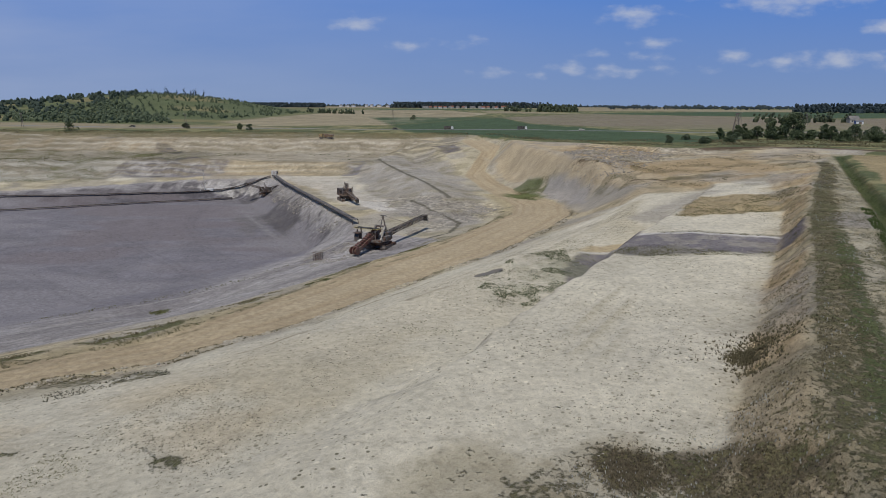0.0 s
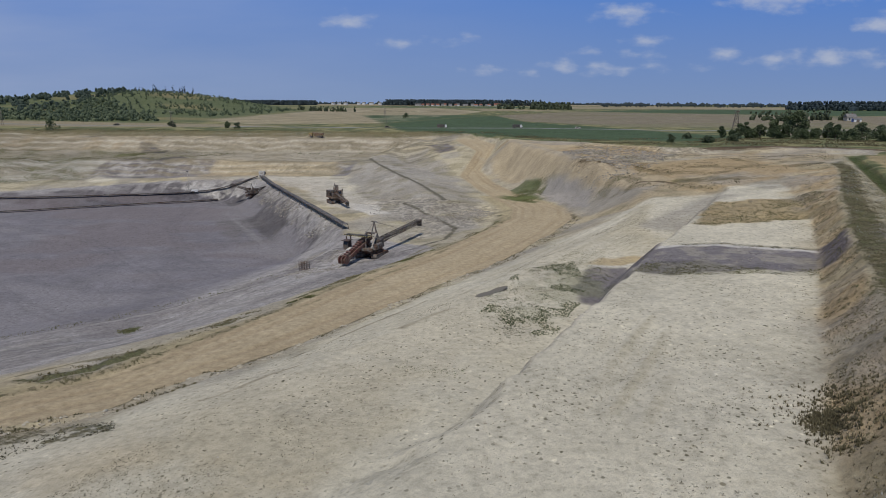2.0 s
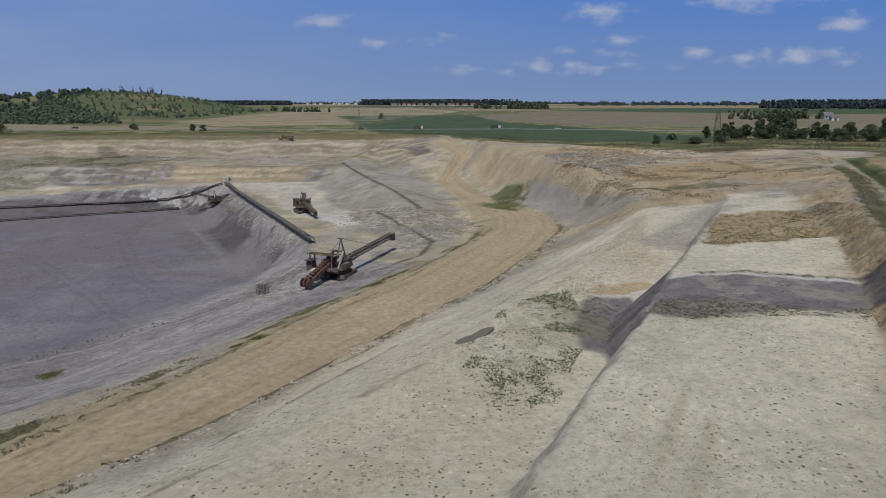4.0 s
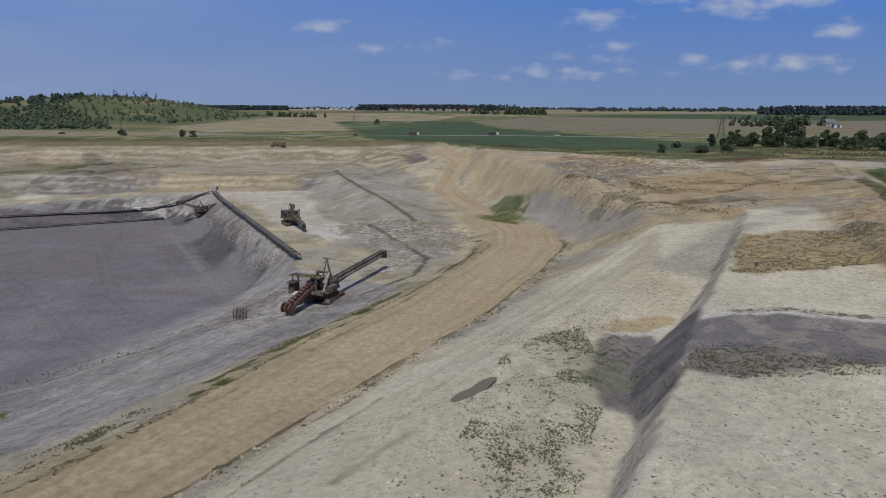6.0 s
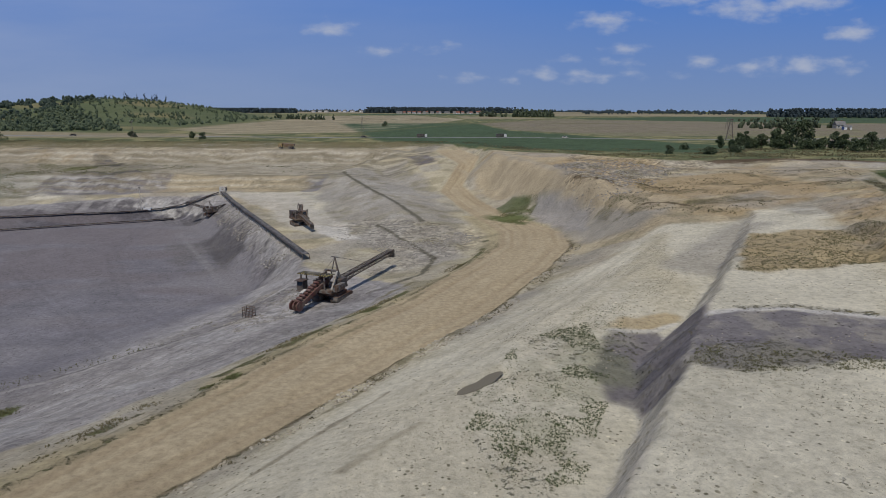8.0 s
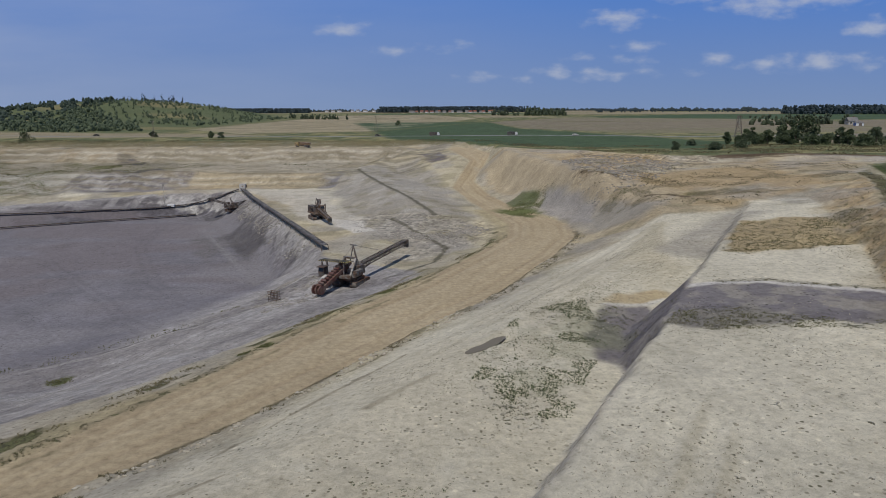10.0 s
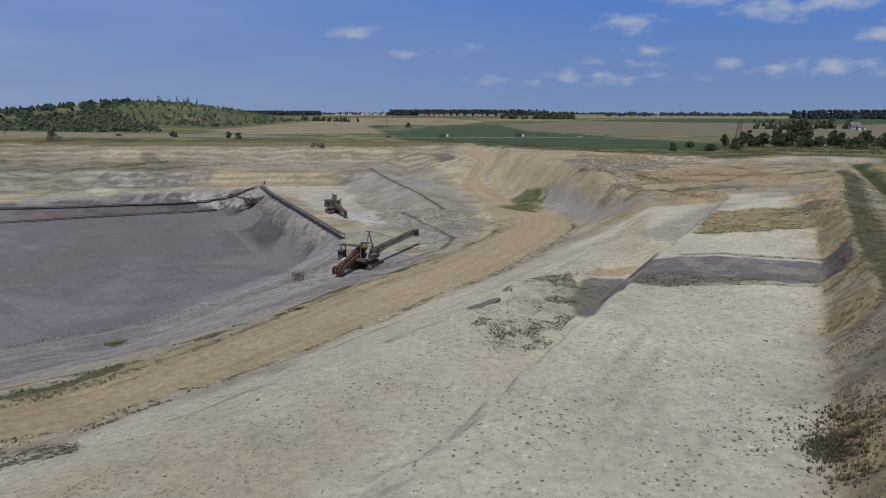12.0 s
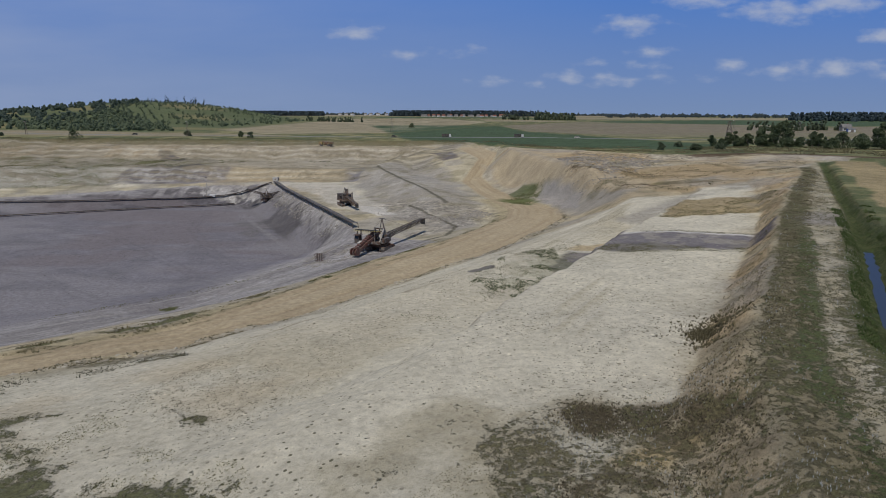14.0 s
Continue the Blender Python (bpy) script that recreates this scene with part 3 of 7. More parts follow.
lay(YELLOW, 0.4 * inside(X, Y, ((-70, 8), (-48, 40), (-26, 52), (-10, 40), (-14, 22), (-20, 5)), 4, 5, 97) * ramp(N2, 0.35, 0.6))
lay(GREY, 0.75 * inside(X, Y, ((36, 128), (50, 146), (66, 160), (74, 156), (58, 140), (44, 119)), 2, 2.5, 98))
OCHRE_BANK = ((41.5, 113.5), (55, 137), (63, 138), (70, 135.5), (77, 140), (70, 122), (64, 114.5), (52, 111.3), (44.3, 110.4))
lay((0.41, 0.315, 0.165), 0.85 * inside(X, Y, OCHRE_BANK, 0.8, 1.6, 99))
lay(PALE, 0.8 * inside(X, Y, ((60, 149), (69, 163), (80, 160), (78, 147)), 1.5, 2, 100))
band = inside(X, Y, BAND, 0.5, 0.9, 101)
bowl = inside(X, Y, BOWL, 0.7, 1.2, 166)
lay((0.175, 0.160, 0.172), 0.95 * band * (0.7 + 0.3 * ramp(N3, 0.35, 0.6)))
lay((0.27, 0.25, 0.20), 0.6 * inside(X, Y, ((22, 81.4), (25, 86), (33, 87), (36, 82), (31, 80), (26, 80)), 0.6, 1.5, 165))
lay((0.14, 0.128, 0.138), 0.6 * inside(X, Y, ((36, 84.5), (44, 83), (50, 84), (50, 80.5), (44, 80), (36, 82)), 0.5, 0.8, 167))
lay((0.60, 0.57, 0.52), 0.9 * (1 - ramp(near_line(X, Y, ((29.6, 95), (33, 95.8), (38.7, 95.3), (42.4, 93.7), (46.2, 91.4), (49.6, 89.4)), 6) + 1.0 * (N3 - 0.5), 0.35, 0.8)))
lay((0.42, 0.32, 0.17), 0.75 * inside(X, Y, ((22.5, 105.5), (27.5, 104.6), (32, 107), (31, 109.5), (25, 108)), 0.6, 1.2, 168))
lay((0.60, 0.57, 0.50), 0.8 * (1 - ramp(near_line(X, Y, ((22.5, 104.6), (27.4, 104), (31, 105.8)), 6) + 0.8 * (N3 - 0.5), 0.2, 0.6)))
# the cut face of the step and of the berm
face = inside(X, Y, [p[:2] for p in LAND["step_top"]] + [p[:2] for p in LAND["step_foot"]][::-1], 0.5)
face = face * ramp(Y, 44, 60)
lay((0.54, 0.49, 0.40), 0.8 * face * (1 - ramp(Y, 104, 110)))
lay((0.40, 0.36, 0.29), 0.5 * face * ramp(Y, 104, 110))
lay((0.150, 0.136, 0.146), 0.93 * np.maximum(bowl, face * inside(X, Y, ((14, 86), (20, 105), (32, 107), (31, 95), (22, 79.5)), 0.6, 0.8, 102)) * (0.75 + 0.25 * ramp(N3, 0.3, 0.6)))
cut = inside(X, Y, [p[:2] for p in LAND["berm_foot"]] + [p[:2] for p in LAND["berm_crest"]][::-1], 0.7, 0.5, 103)
lay((0.47, 0.385, 0.25), 0.85 * cut)
lay((0.42, 0.30, 0.155), 0.6 * cut * ramp(N2, 0.45, 0.6))
lay((0.30, 0.25, 0.165), grain_of(0.5 * cut, 2, 104, 0.52, 0.65, 1, 1))
lay((0.14, 0.125, 0.135), 0.9 * cut * inside(X, Y, ((45, 79.5), (45, 91), (50, 92), (54, 88), (50, 79.5)), 0.6, 0.8, 105))
# berm top with dry weeds between ditch and face
berm = inside(X, Y, [p[:2] for p in LAND["berm_crest"]] + [p[:2] for p in LAND["ditch_west"]][::-1], 1.0, 0.8, 106)
lay((0.40, 0.355, 0.245), 0.95 * berm)
lay((0.47, 0.425, 0.315), grain_of(0.8 * berm, 2.2, 107, 0.5, 0.62))
to_crest = near_line(X, Y, [p[:2] for p in LAND["berm_crest"]], 14)
lay((0.23, 0.195, 0.11), 0.8 * berm * (1 - ramp(to_crest + 2.4 * (N3 - 0.5), 3.4, 5.0)))
lay((0.27, 0.25, 0.245), 0.55 * berm * inside(X, Y, ((54, 82), (60, 94), (70, 92), (63, 78)), 1.5, 2, 178))
to_bed = near_line(X, Y, [p[:2] for p in LAND["ditch_bed"]], 12)
lay((0.085, 0.115, 0.04), 0.9 * (1 - ramp(to_bed * (1 + 2.0 * ramp(Y, 66, 100)) + 1.6 * (N3 - 0.5), 1.6, 3.0)) * ramp(Y, -60, 0))
lay((0.53, 0.48, 0.37), 0.85 * (1 - ramp(near_line(X, Y, ((21, 0), (23.4, 11), (26, 19.5), (28.8, 27)), 4) + 0.8 * (N3 - 0.5), 0.35, 0.8)))
lay((0.385, 0.30, 0.17), 0.75 * inside(X, Y, ((73.5, 95), (85, 118), (115, 178), (130, 206), (146, 214), (124, 165), (96, 115), (80, 92)), 0.8, 2.0, 108))
to_rim = near_line(X, Y, [(100, 251), (124, 251), (137, 243), (152, 229), (175, 203)], 12)
lay(BROWN, 0.85 * (1 - ramp(to_rim + 2 * (N2 - 0.5), 1.2, 3.0)))
# tracked and weedy ground in the south
south = inside(X, Y, ((-24, 4), (-4, 26), (4, 31), (16, 27), (20, 10), (10, -60), (-40, -60)), 2, 3, 109)
lay((0.33, 0.285, 0.18), 0.6 * south * ramp(N2, 0.4, 0.6))
# sandy verge and haul road with wheel tracks
lay((0.40, 0.335, 0.20), 0.85 * ramp(to_road + 1.5 * (N2 - 0.5), np.where(side_w > 0, -6, -2.2), np.where(side_w > 0, -2.5, -0.4)) * (Y < 240))
lay(YELLOW, ramp(to_road + 1.2 * (N3 - 0.5), -0.8, 0.6))
streaks = np.zeros(X.shape)
on = to_road > -1
streaks[on] = fractal(to_w[on] * 1.0, (X[on] * 0.5 + Y[on] * 0.86) * 0.05, 1.6, 111, 3, 0.6)
lay((0.455, 0.38, 0.255), 0.45 * on * ramp(streaks, 0.45, 0.7))
lay((0.335, 0.265, 0.165), 0.35 * on * (1 - ramp(streaks, 0.3, 0.45)))
for lane in (0.9, 3.1):
    lay((0.33, 0.255, 0.16), 0.38 * (to_road > 0) * (1 - ramp(np.abs(to_w - lane) + 0.9 * (N2 - 0.5), 0.15, 0.55)))
    lay((0.32, 0.245, 0.155), 0.36 * (to_road > 0) * (1 - ramp(np.abs(to_e - lane) + 0.9 * (N2 - 0.5), 0.15, 0.55)))
lay((0.21, 0.165, 0.10), 0.7 * (1 - ramp(np.abs(to_road + 0.5) + 1.6 * (N3 - 0.5), 0.2, 0.8)) * (side_e < 0) * (Y < 200))
lay(WEED, 0.75 * (1 - ramp(np.abs(to_road + 4.6) + 2.4 * (N3 - 0.5), 0.3, 1.2)) * (side_w > 0) * (Y < 180) * ramp(N2, 0.42, 0.55))
# wet ruts beside the road, and scattered weed patches that stain the sand
for way, wide in ((((-6, 72.5), (-2.4, 77.5), (-0.4, 80)), 0.32), (((-24, 55), (-15, 63)), 0.3), (((-18, 68), (-8, 86), (-4, 92)), 0.25)):
    lay((0.17, 0.14, 0.09), 0.8 * (1 - ramp(near_line(X, Y, way, 12) + 0.9 * (N3 - 0.5), wide * 0.4, wide * 1.4)))
PATCHES = (((26, 232), 9, 0.9), ((33, 246), 7, 0.8), ((59, 186), 3.5, 0.8), ((64, 183), 4, 0.7), ((-25.4, 99), 0.9, 0.9), ((-23.5, 102.2), 1.2, 1), ((-60, 114), 2.2, 1), ((-10, 132), 2.0, 0.9), ((13, 89), 5, 0.22), ((9.5, 78), 3, 0.2), ((19, 97), 6, 0.4))
for (px, py), r, much in PATCHES:
    lay((0.105, 0.13, 0.04), much * (1 - ramp(np.hypot(X - px, (Y - py) * 0.7) + r * 0.9 * (N3 - 0.5) + r * 0.7 * (N2 - 0.5), r * 0.45, r)))
# weed-stained blotches and washed streaks over the pit, off the clean terraces
clean = inside(X, Y, ((-75, 0), (-50, 43), (-31, 56), (-14, 81), (1, 106), (14, 126), (42, 160), (68, 160), (74, 148), (62, 116), (48, 88), (33, 60), (21, 38), (14, 22), (6, 12)), 4, 4, 95)
open_pit = pit * (1 - ramp(to_road, -2, 0)) * (1 - floor) * (1 - 0.85 * clean)
lay((0.24, 0.215, 0.13), grain_of(0.5 * open_pit, 7, 140, 0.55, 0.68))
lay((0.33, 0.31, 0.275), grain_of(0.5 * open_pit, 16, 141, 0.52, 0.66))
lay((0.17, 0.15, 0.105), grain_of(0.6 * inside(X, Y, ((-330, 320), (-60, 318), (0, 330), (0, 400), (-330, 410)), 3, 3, 142), 5, 143, 0.55, 0.64, 0.25, 1.6))
lay((0.20, 0.17, 0.11), grain_of(0.7 * inside(X, Y, ((40, 165), (62, 158), (98, 176), (130, 220), (86, 246), (44, 235)), 3, 3, 144), 5, 145, 0.56, 0.64))
for way, wide in ((((-44, 347), (-26, 291), (-10.5, 248.6), (-3, 227)), 0.9), (((-17.4, 229), (-5.7, 200.5), (0.8, 183), (-2, 165.6), (-12, 150)), 0.7)):
    lay((0.115, 0.105, 0.075), 0.85 * (1 - ramp(near_line(X, Y, way, 6) + 1.0 * (N3 - 0.5), wide * 0.5, wide * 1.5)))
# bedding of the north wall: rim slope, pale faces, yellow sand, dark clay banks
lay((0.235, 0.195, 0.105), 0.8 * inside(X, Y, ((-330, 398), (-260, 410), (-90, 413), (-14, 404), (8, 388), (6, 398), (-14, 415), (-90, 421), (-260, 417), (-330, 402)), 1.5, 2, 150) * ramp(N2, 0.3, 0.55))
lay((0.43, 0.36, 0.24), 0.8 * inside(X, Y, ((-330, 376), (-260, 401), (-90, 406), (-12, 393), (-10, 398), (-90, 411), (-260, 406), (-330, 382)), 0.8, 0.8, 151))
lay((0.46, 0.42, 0.33), 0.65 * inside(X, Y, ((-150, 400), (-42, 400), (-20, 388), (-40, 376), (-90, 366), (-150, 370)), 3, 4, 152))
lay((0.41, 0.325, 0.195), 0.7 * inside(X, Y, ((-136, 341), (-62, 339), (-66, 320), (-90, 325), (-128, 324)), 4, 4, 153))
lay((0.50, 0.46, 0.385), 0.75 * inside(X, Y, ((-96, 320), (-62, 314), (-50, 290), (-36, 246), (-26, 232), (-34, 222), (-44, 228), (-62, 268), (-84, 302)), 2, 3, 154))
lay((0.56, 0.53, 0.47), 0.8 * inside(X, Y, ((-40, 236), (-28, 230), (-22, 212), (-27, 208), (-34, 220)), 1, 2.5, 155))
lay(BLACK, 0.75 * inside(X, Y, ((-186, 338), (-150, 341), (-138, 334), (-150, 322), (-182, 320)), 1.5, 4, 156))
lay((0.43, 0.41, 0.365), 0.6 * inside(X, Y, ((-330, 305), (-190, 338), (-186, 322), (-230, 305), (-330, 285)), 2, 4, 157) * ramp(N2, 0.38, 0.58))
lay((0.14, 0.14, 0.065), 0.8 * inside(X, Y, ((-330, 345), (-200, 372), (-150, 371), (-150, 364), (-210, 360), (-330, 328)), 2, 3, 158) * ramp(N2, 0.38, 0.55))
lay((0.075, 0.07, 0.072), 0.9 * inside(X, Y, ((-180, 384), (-168, 388), (-146, 372), (-152, 366), (-176, 372)), 1.5, 2.5, 159))
# the dark slope under the conveyor, paler along its lip
lay((0.105, 0.097, 0.098), 0.9 * inside(X, Y, ((-104, 300), (-92, 302), (-82, 288), (-65, 252), (-49, 216), (-39, 194), (-48, 187), (-53, 200), (-68, 228), (-90, 268)), 1.5, 2, 160))
lay((0.40, 0.38, 0.345), grain_of(0.8 * inside(X, Y, ((-84, 292), (-64, 253), (-47, 217), (-35, 192), (-40, 192), (-51, 217), (-68, 252), (-88, 288)), 1, 1.5, 161), 4, 162, 0.42, 0.56))
lay((0.42, 0.40, 0.36), grain_of(0.8 * inside(X, Y, ((-140, 312), (-98, 314), (-96, 306), (-106, 305), (-138, 306)), 1, 1.5, 163), 5, 164, 0.42, 0.56))
lay((0.14, 0.128, 0.12), 0.6 * inside(X, Y, ((-112, 300), (-96, 296), (-86, 262), (-62, 222), (-46, 186), (-66, 200), (-92, 240)), 3, 6, 170) * ramp(N2, 0.3, 0.6))
lay((0.19, 0.165, 0.095), grain_of(0.75 * inside(X, Y, ((-420, 330), (-200, 345), (-120, 352), (-110, 412), (-420, 400)), 6, 6, 171), 11, 172, 0.38, 0.56, 0.5, 1.4))
lay((0.22, 0.185, 0.115), grain_of(0.6 * inside(X, Y, ((-120, 352), (-20, 372), (-14, 404), (-110, 412)), 4, 6, 173), 8, 174, 0.44, 0.62, 0.4, 1.5))
lay((0.40, 0.30, 0.165), grain_of(0.75 * inside(X, Y, ((24, 340), (36, 262), (46, 212), (48, 176), (66, 164), (98, 176), (128, 215), (136, 238), (86, 246), (60, 300)), 3, 4, 175), 18, 176, 0.36, 0.58))
# the clay and sand bank above the bend of the road
bank = inside(X, Y, ((15, 330), (18, 300), (24, 262), (31, 236), (36, 216), (36, 184), (46, 168), (58, 180), (56, 207), (50, 232), (46, 258), (40, 292), (34, 330)), 3, 2, 191)
lay((0.385, 0.335, 0.25), 0.75 * bank)
lay((0.30, 0.278, 0.235), grain_of(0.7 * bank * (1 - ramp(Y, 235, 262)), 16, 192, 0.35, 0.55))
lay((0.12, 0.135, 0.055), grain_of(0.8 * inside(X, Y, ((18, 236), (27, 219), (35, 232), (38, 248), (31, 257), (24, 246)), 3, 3, 193), 6, 194, 0.42, 0.58))
# the benches of the north wall: steep pale faces over flat grey shelves
lay((0.385, 0.345, 0.265), 0.8 * inside(X, Y, ((-300, 336), (-206, 343), (-60, 341), (-36, 376), (-36, 384), (-87, 385), (-163, 386), (-221, 382), (-300, 350)), 1, 2, 200))
lay((0.39, 0.342, 0.255), 0.8 * inside(X, Y, ((-320, 352), (-221, 382), (-163, 386), (-87, 385), (-34, 384), (-18, 389), (-42, 402), (-160, 402), (-258, 397), (-320, 369)), 0.8, 1.5, 201))
lay((0.34, 0.27, 0.17), grain_of(0.7 * inside(X, Y, ((-330, 350), (-221, 382), (-185, 386), (-180, 400), (-258, 397), (-330, 372)), 1, 2, 202), 7, 203, 0.45, 0.6, 1.2, 0.4))
lay((0.435, 0.365, 0.245), 0.75 * inside(X, Y, ((-140, 343), (-62, 339), (-56, 322), (-90, 329), (-134, 328)), 3, 4, 204))
lay((0.46, 0.435, 0.365), 0.85 * inside(X, Y, ((-300, 310), (-206, 344), (-180, 344), (-176, 320), (-184, 317), (-300, 276)), 0.8, 2, 205))
lay((0.185, 0.17, 0.168), 0.9 * inside(X, Y, ((-182, 343), (-160, 343), (-128, 343), (-126, 330), (-160, 322), (-184, 317)), 2, 6, 206) * (0.45 + 0.55 * ramp(N2, 0.4, 0.55)))
lay((0.42, 0.40, 0.37), grain_of(0.7 * inside(X, Y, ((-180, 340), (-128, 341), (-126, 328), (-160, 323), (-182, 318)), 2, 4, 207), 7, 208, 0.5, 0.6, 1.0, 1.0, 4, 0.75))
lay((0.21, 0.18, 0.115), 0.7 * (1 - ramp(near_line(X, Y, ((-206, 343.5), (-138, 342.5), (-83, 340), (-58, 341)), 6) + 1.4 * (N2 - 0.5), 0.5, 1.3)))
lay((0.095, 0.088, 0.092), 0.92 * inside(X, Y, ((-192, 394), (-183, 392), (-166, 378), (-170, 372), (-182, 373)), 0.7, 1.5, 209))
lay((0.12, 0.11, 0.112), 0.9 * inside(X, Y, ((-161, 352), (-150, 354), (-141, 342), (-158, 341)), 0.7, 1.5, 210))
north = inside(X, Y, ((-420, 280), (-190, 312), (-60, 322), (-30, 372), (-14, 404), (-90, 420), (-420, 396)), 2, 3, 247)
strata = np.sin(Z * 2.5 + 5 * N1 + 2 * N2)
lay((0.27, 0.225, 0.145), 0.5 * north * ramp(strata, 0.25, 0.85) * ramp(SLOPE, 0.12, 0.3))
lay((0.52, 0.48, 0.39), 0.45 * north * ramp(-strata, 0.4, 0.9) * ramp(SLOPE, 0.12, 0.3))
lay((0.25, 0.215, 0.145), grain_of(0.65 * north, 5, 248, 0.52, 0.62, 0.3, 1.5, 4, 0.7))
# flat sand and grey clay of the bank above the road's bend
lay((0.43, 0.35, 0.225), 0.8 * inside(X, Y, ((18, 318), (24, 268), (30, 262), (36, 246), (42, 228), (46, 206), (52, 178), (64, 186), (60, 204), (54, 207), (46, 232), (40, 270), (30, 318)), 1.5, 2.5, 211))
lay((0.315, 0.292, 0.262), 0.85 * inside(X, Y, ((36.5, 244), (42, 226), (45, 205), (41, 195), (35.5, 211), (32.5, 234)), 1.2, 2, 212))
lay((0.115, 0.13, 0.06), 0.85 * inside(X, Y, ((23, 254), (30, 263), (34, 250), (36.5, 246), (31.5, 242), (23, 244)), 0.8, 2.2, 213))
for way, wide in ((((58, 212), (61, 210), (68, 207.4)), 0.7), (((54, 188), (58, 185.4), (61, 178)), 0.8), (((96, 252), (108, 248), (124, 248)), 0.6), (((44, 232), (49, 222), (54, 208)), 0.6)):
    lay((0.12, 0.09, 0.055), 0.85 * (1 - ramp(near_line(X, Y, way, 6) + 1.4 * (N3 - 0.5), wide * 0.4, wide * 1.3)))
# pale broken wall under the upper conveyor, dark ledges of the slope below
lay((0.43, 0.41, 0.375), grain_of(0.9 * inside(X, Y, ((-134, 309), (-119, 312.5), (-98, 311), (-86, 294), (-90, 288), (-104, 301), (-119, 303)), 0.8, 1.5, 214), 3.5, 215, 0.42, 0.54))
lay((0.12, 0.112, 0.114), 0.7 * (1 - ramp(near_line(X, Y, ((-107, 300), (-98, 284), (-77, 246), (-58, 211), (-46, 192)), 8) + 2.2 * (N2 - 0.5), 0.8, 2.2)))
lay((0.25, 0.24, 0.235), 0.6 * (1 - ramp(near_line(X, Y, ((-100, 276), (-80, 240), (-62, 208), (-50, 186)), 8) + 2.2 * (N2 - 0.5), 0.6, 1.6)))
lay((0.49, 0.44, 0.325), 0.6 * inside(X, Y, ((-30, 50), (-12, 84), (4, 108), (16, 126), (34, 140), (26, 112), (15, 104), (12, 74), (2, 58), (-8, 46)), 4, 5, 246) * (1 - bowl) * ramp(N2, 0.3, 0.6))
# marks that run along the apron beside the road, and the pale lip of the clay
apron = floor * (1 - deep) * (to_road < -4) * (X < 5)
drawn = np.zeros(X.shape)
drawn[apron > 0.01] = fractal(to_w[apron > 0.01], (X[apron > 0.01] * 0.5 + Y[apron > 0.01] * 0.86) * 0.06, 3.2, 240, 4, 0.6)
lay((0.21, 0.195, 0.19), 0.6 * apron * ramp(drawn, 0.5, 0.66))
lay((0.39, 0.37, 0.35), 0.55 * apron * (1 - ramp(drawn, 0.36, 0.48)))
LIP = ((-110, 96), (-80, 114), (-65.7, 124.8), (-59.2, 128.6), (-53.4, 135.4), (-45.6, 140.2), (-38, 143), (-35, 149))
d, lip_side = line_distance(X, Y, LIP)
lay((0.37, 0.35, 0.325), 0.7 * (lip_side < 0) * (1 - ramp(d + 2.4 * (N3 - 0.5), 0.8, 2.6)))
lay((0.13, 0.122, 0.115), 0.75 * (1 - ramp(d + 1.0 * (N3 - 0.5), 0.2, 0.6)) * ramp(N2, 0.36, 0.5))
# crusted lines along the haul road, the eastern one damp with painted-in shade
for way, wide, much in ((((-52, 57), (-38, 69), (-30.3, 80), (-26.5, 87.5), (-23.7, 94.5), (-17.6, 107), (-8.6, 123.5), (5.3, 153), (14, 176)), 0.35, 0.6),
                        (((-60, 64), (-46, 74), (-33, 82), (-31.2, 87), (-26.8, 95.6), (-23, 103), (-18.2, 117.6), (-10.2, 143), (-3.2, 156)), 0.7, 0.75),
                        (((-18.4, 79.8), (-14.9, 83.8), (-10.3, 89.4), (-6.6, 96), (-2, 106), (8.3, 121.6)), 0.4, 0.75)):
    d = near_line(X, Y, way, 6) + 1.2 * (N3 - 0.5)
    lay((0.17, 0.15, 0.085), much * (1 - ramp(d, wide * 0.4, wide * 1.2)) * ramp(N2, 0.36, 0.5))

# how thickly weeds (first), clods (second) and green growth (third) stand on the soil
COVER = np.zeros(X.shape + (3,))


def grow(kind, amount):
    COVER[..., kind] = np.maximum(COVER[..., kind], amount)


grow(0, (0.30 + 0.5 * N2) * berm * (1 - ramp(to_crest + 2.0 * (N3 - 0.5), 3.2, 5.4)))
grow(0, (0.20 + 0.36 * N2) * berm)
rank = inside(X, Y, ((3, 26), (9, 30), (17, 29.5), (20.6, 32.5), (26, 38.5), (31.6, 49), (39.4, 63), (42, 61), (33, 44), (27, 30), (22, 14), (16, -4), (3, 2)), 0.8, 2.2, 245)
lay((0.36, 0.305, 0.195), 0.45 * rank * ramp(N2, 0.36, 0.55))
grow(0, (0.1 + 0.14 * (1 - ramp(Y, 24, 29)) + 0.56 * N2) * rank)
lush = (1 - ramp(np.abs(to_crest - 3.7) + 1.2 * (N3 - 0.5), 0.7, 1.7)) * berm * (1 - ramp(Y, 70, 100))
grow(0, (0.34 + 0.6 * N2) * lush)
grow(2, lush)
grow(2, 0.45 * berm * ramp(N2, 0.42, 0.58))
grow(0, (0.3 + 0.6 * N2) * (1 - ramp(to_bed * (1 + 2.0 * ramp(Y, 66, 100)) + 2.0 * (N3 - 0.5), 3.0, 6.0)) * ramp(Y, -60, 0))
grow(2, 0.8 * (1 - ramp(to_bed * (1 + 2.0 * ramp(Y, 66, 100)) + 1.6 * (N3 - 0.5), 2.4, 4.0)))
grow(0, 0.26 * south * ramp(N2, 0.36, 0.6))
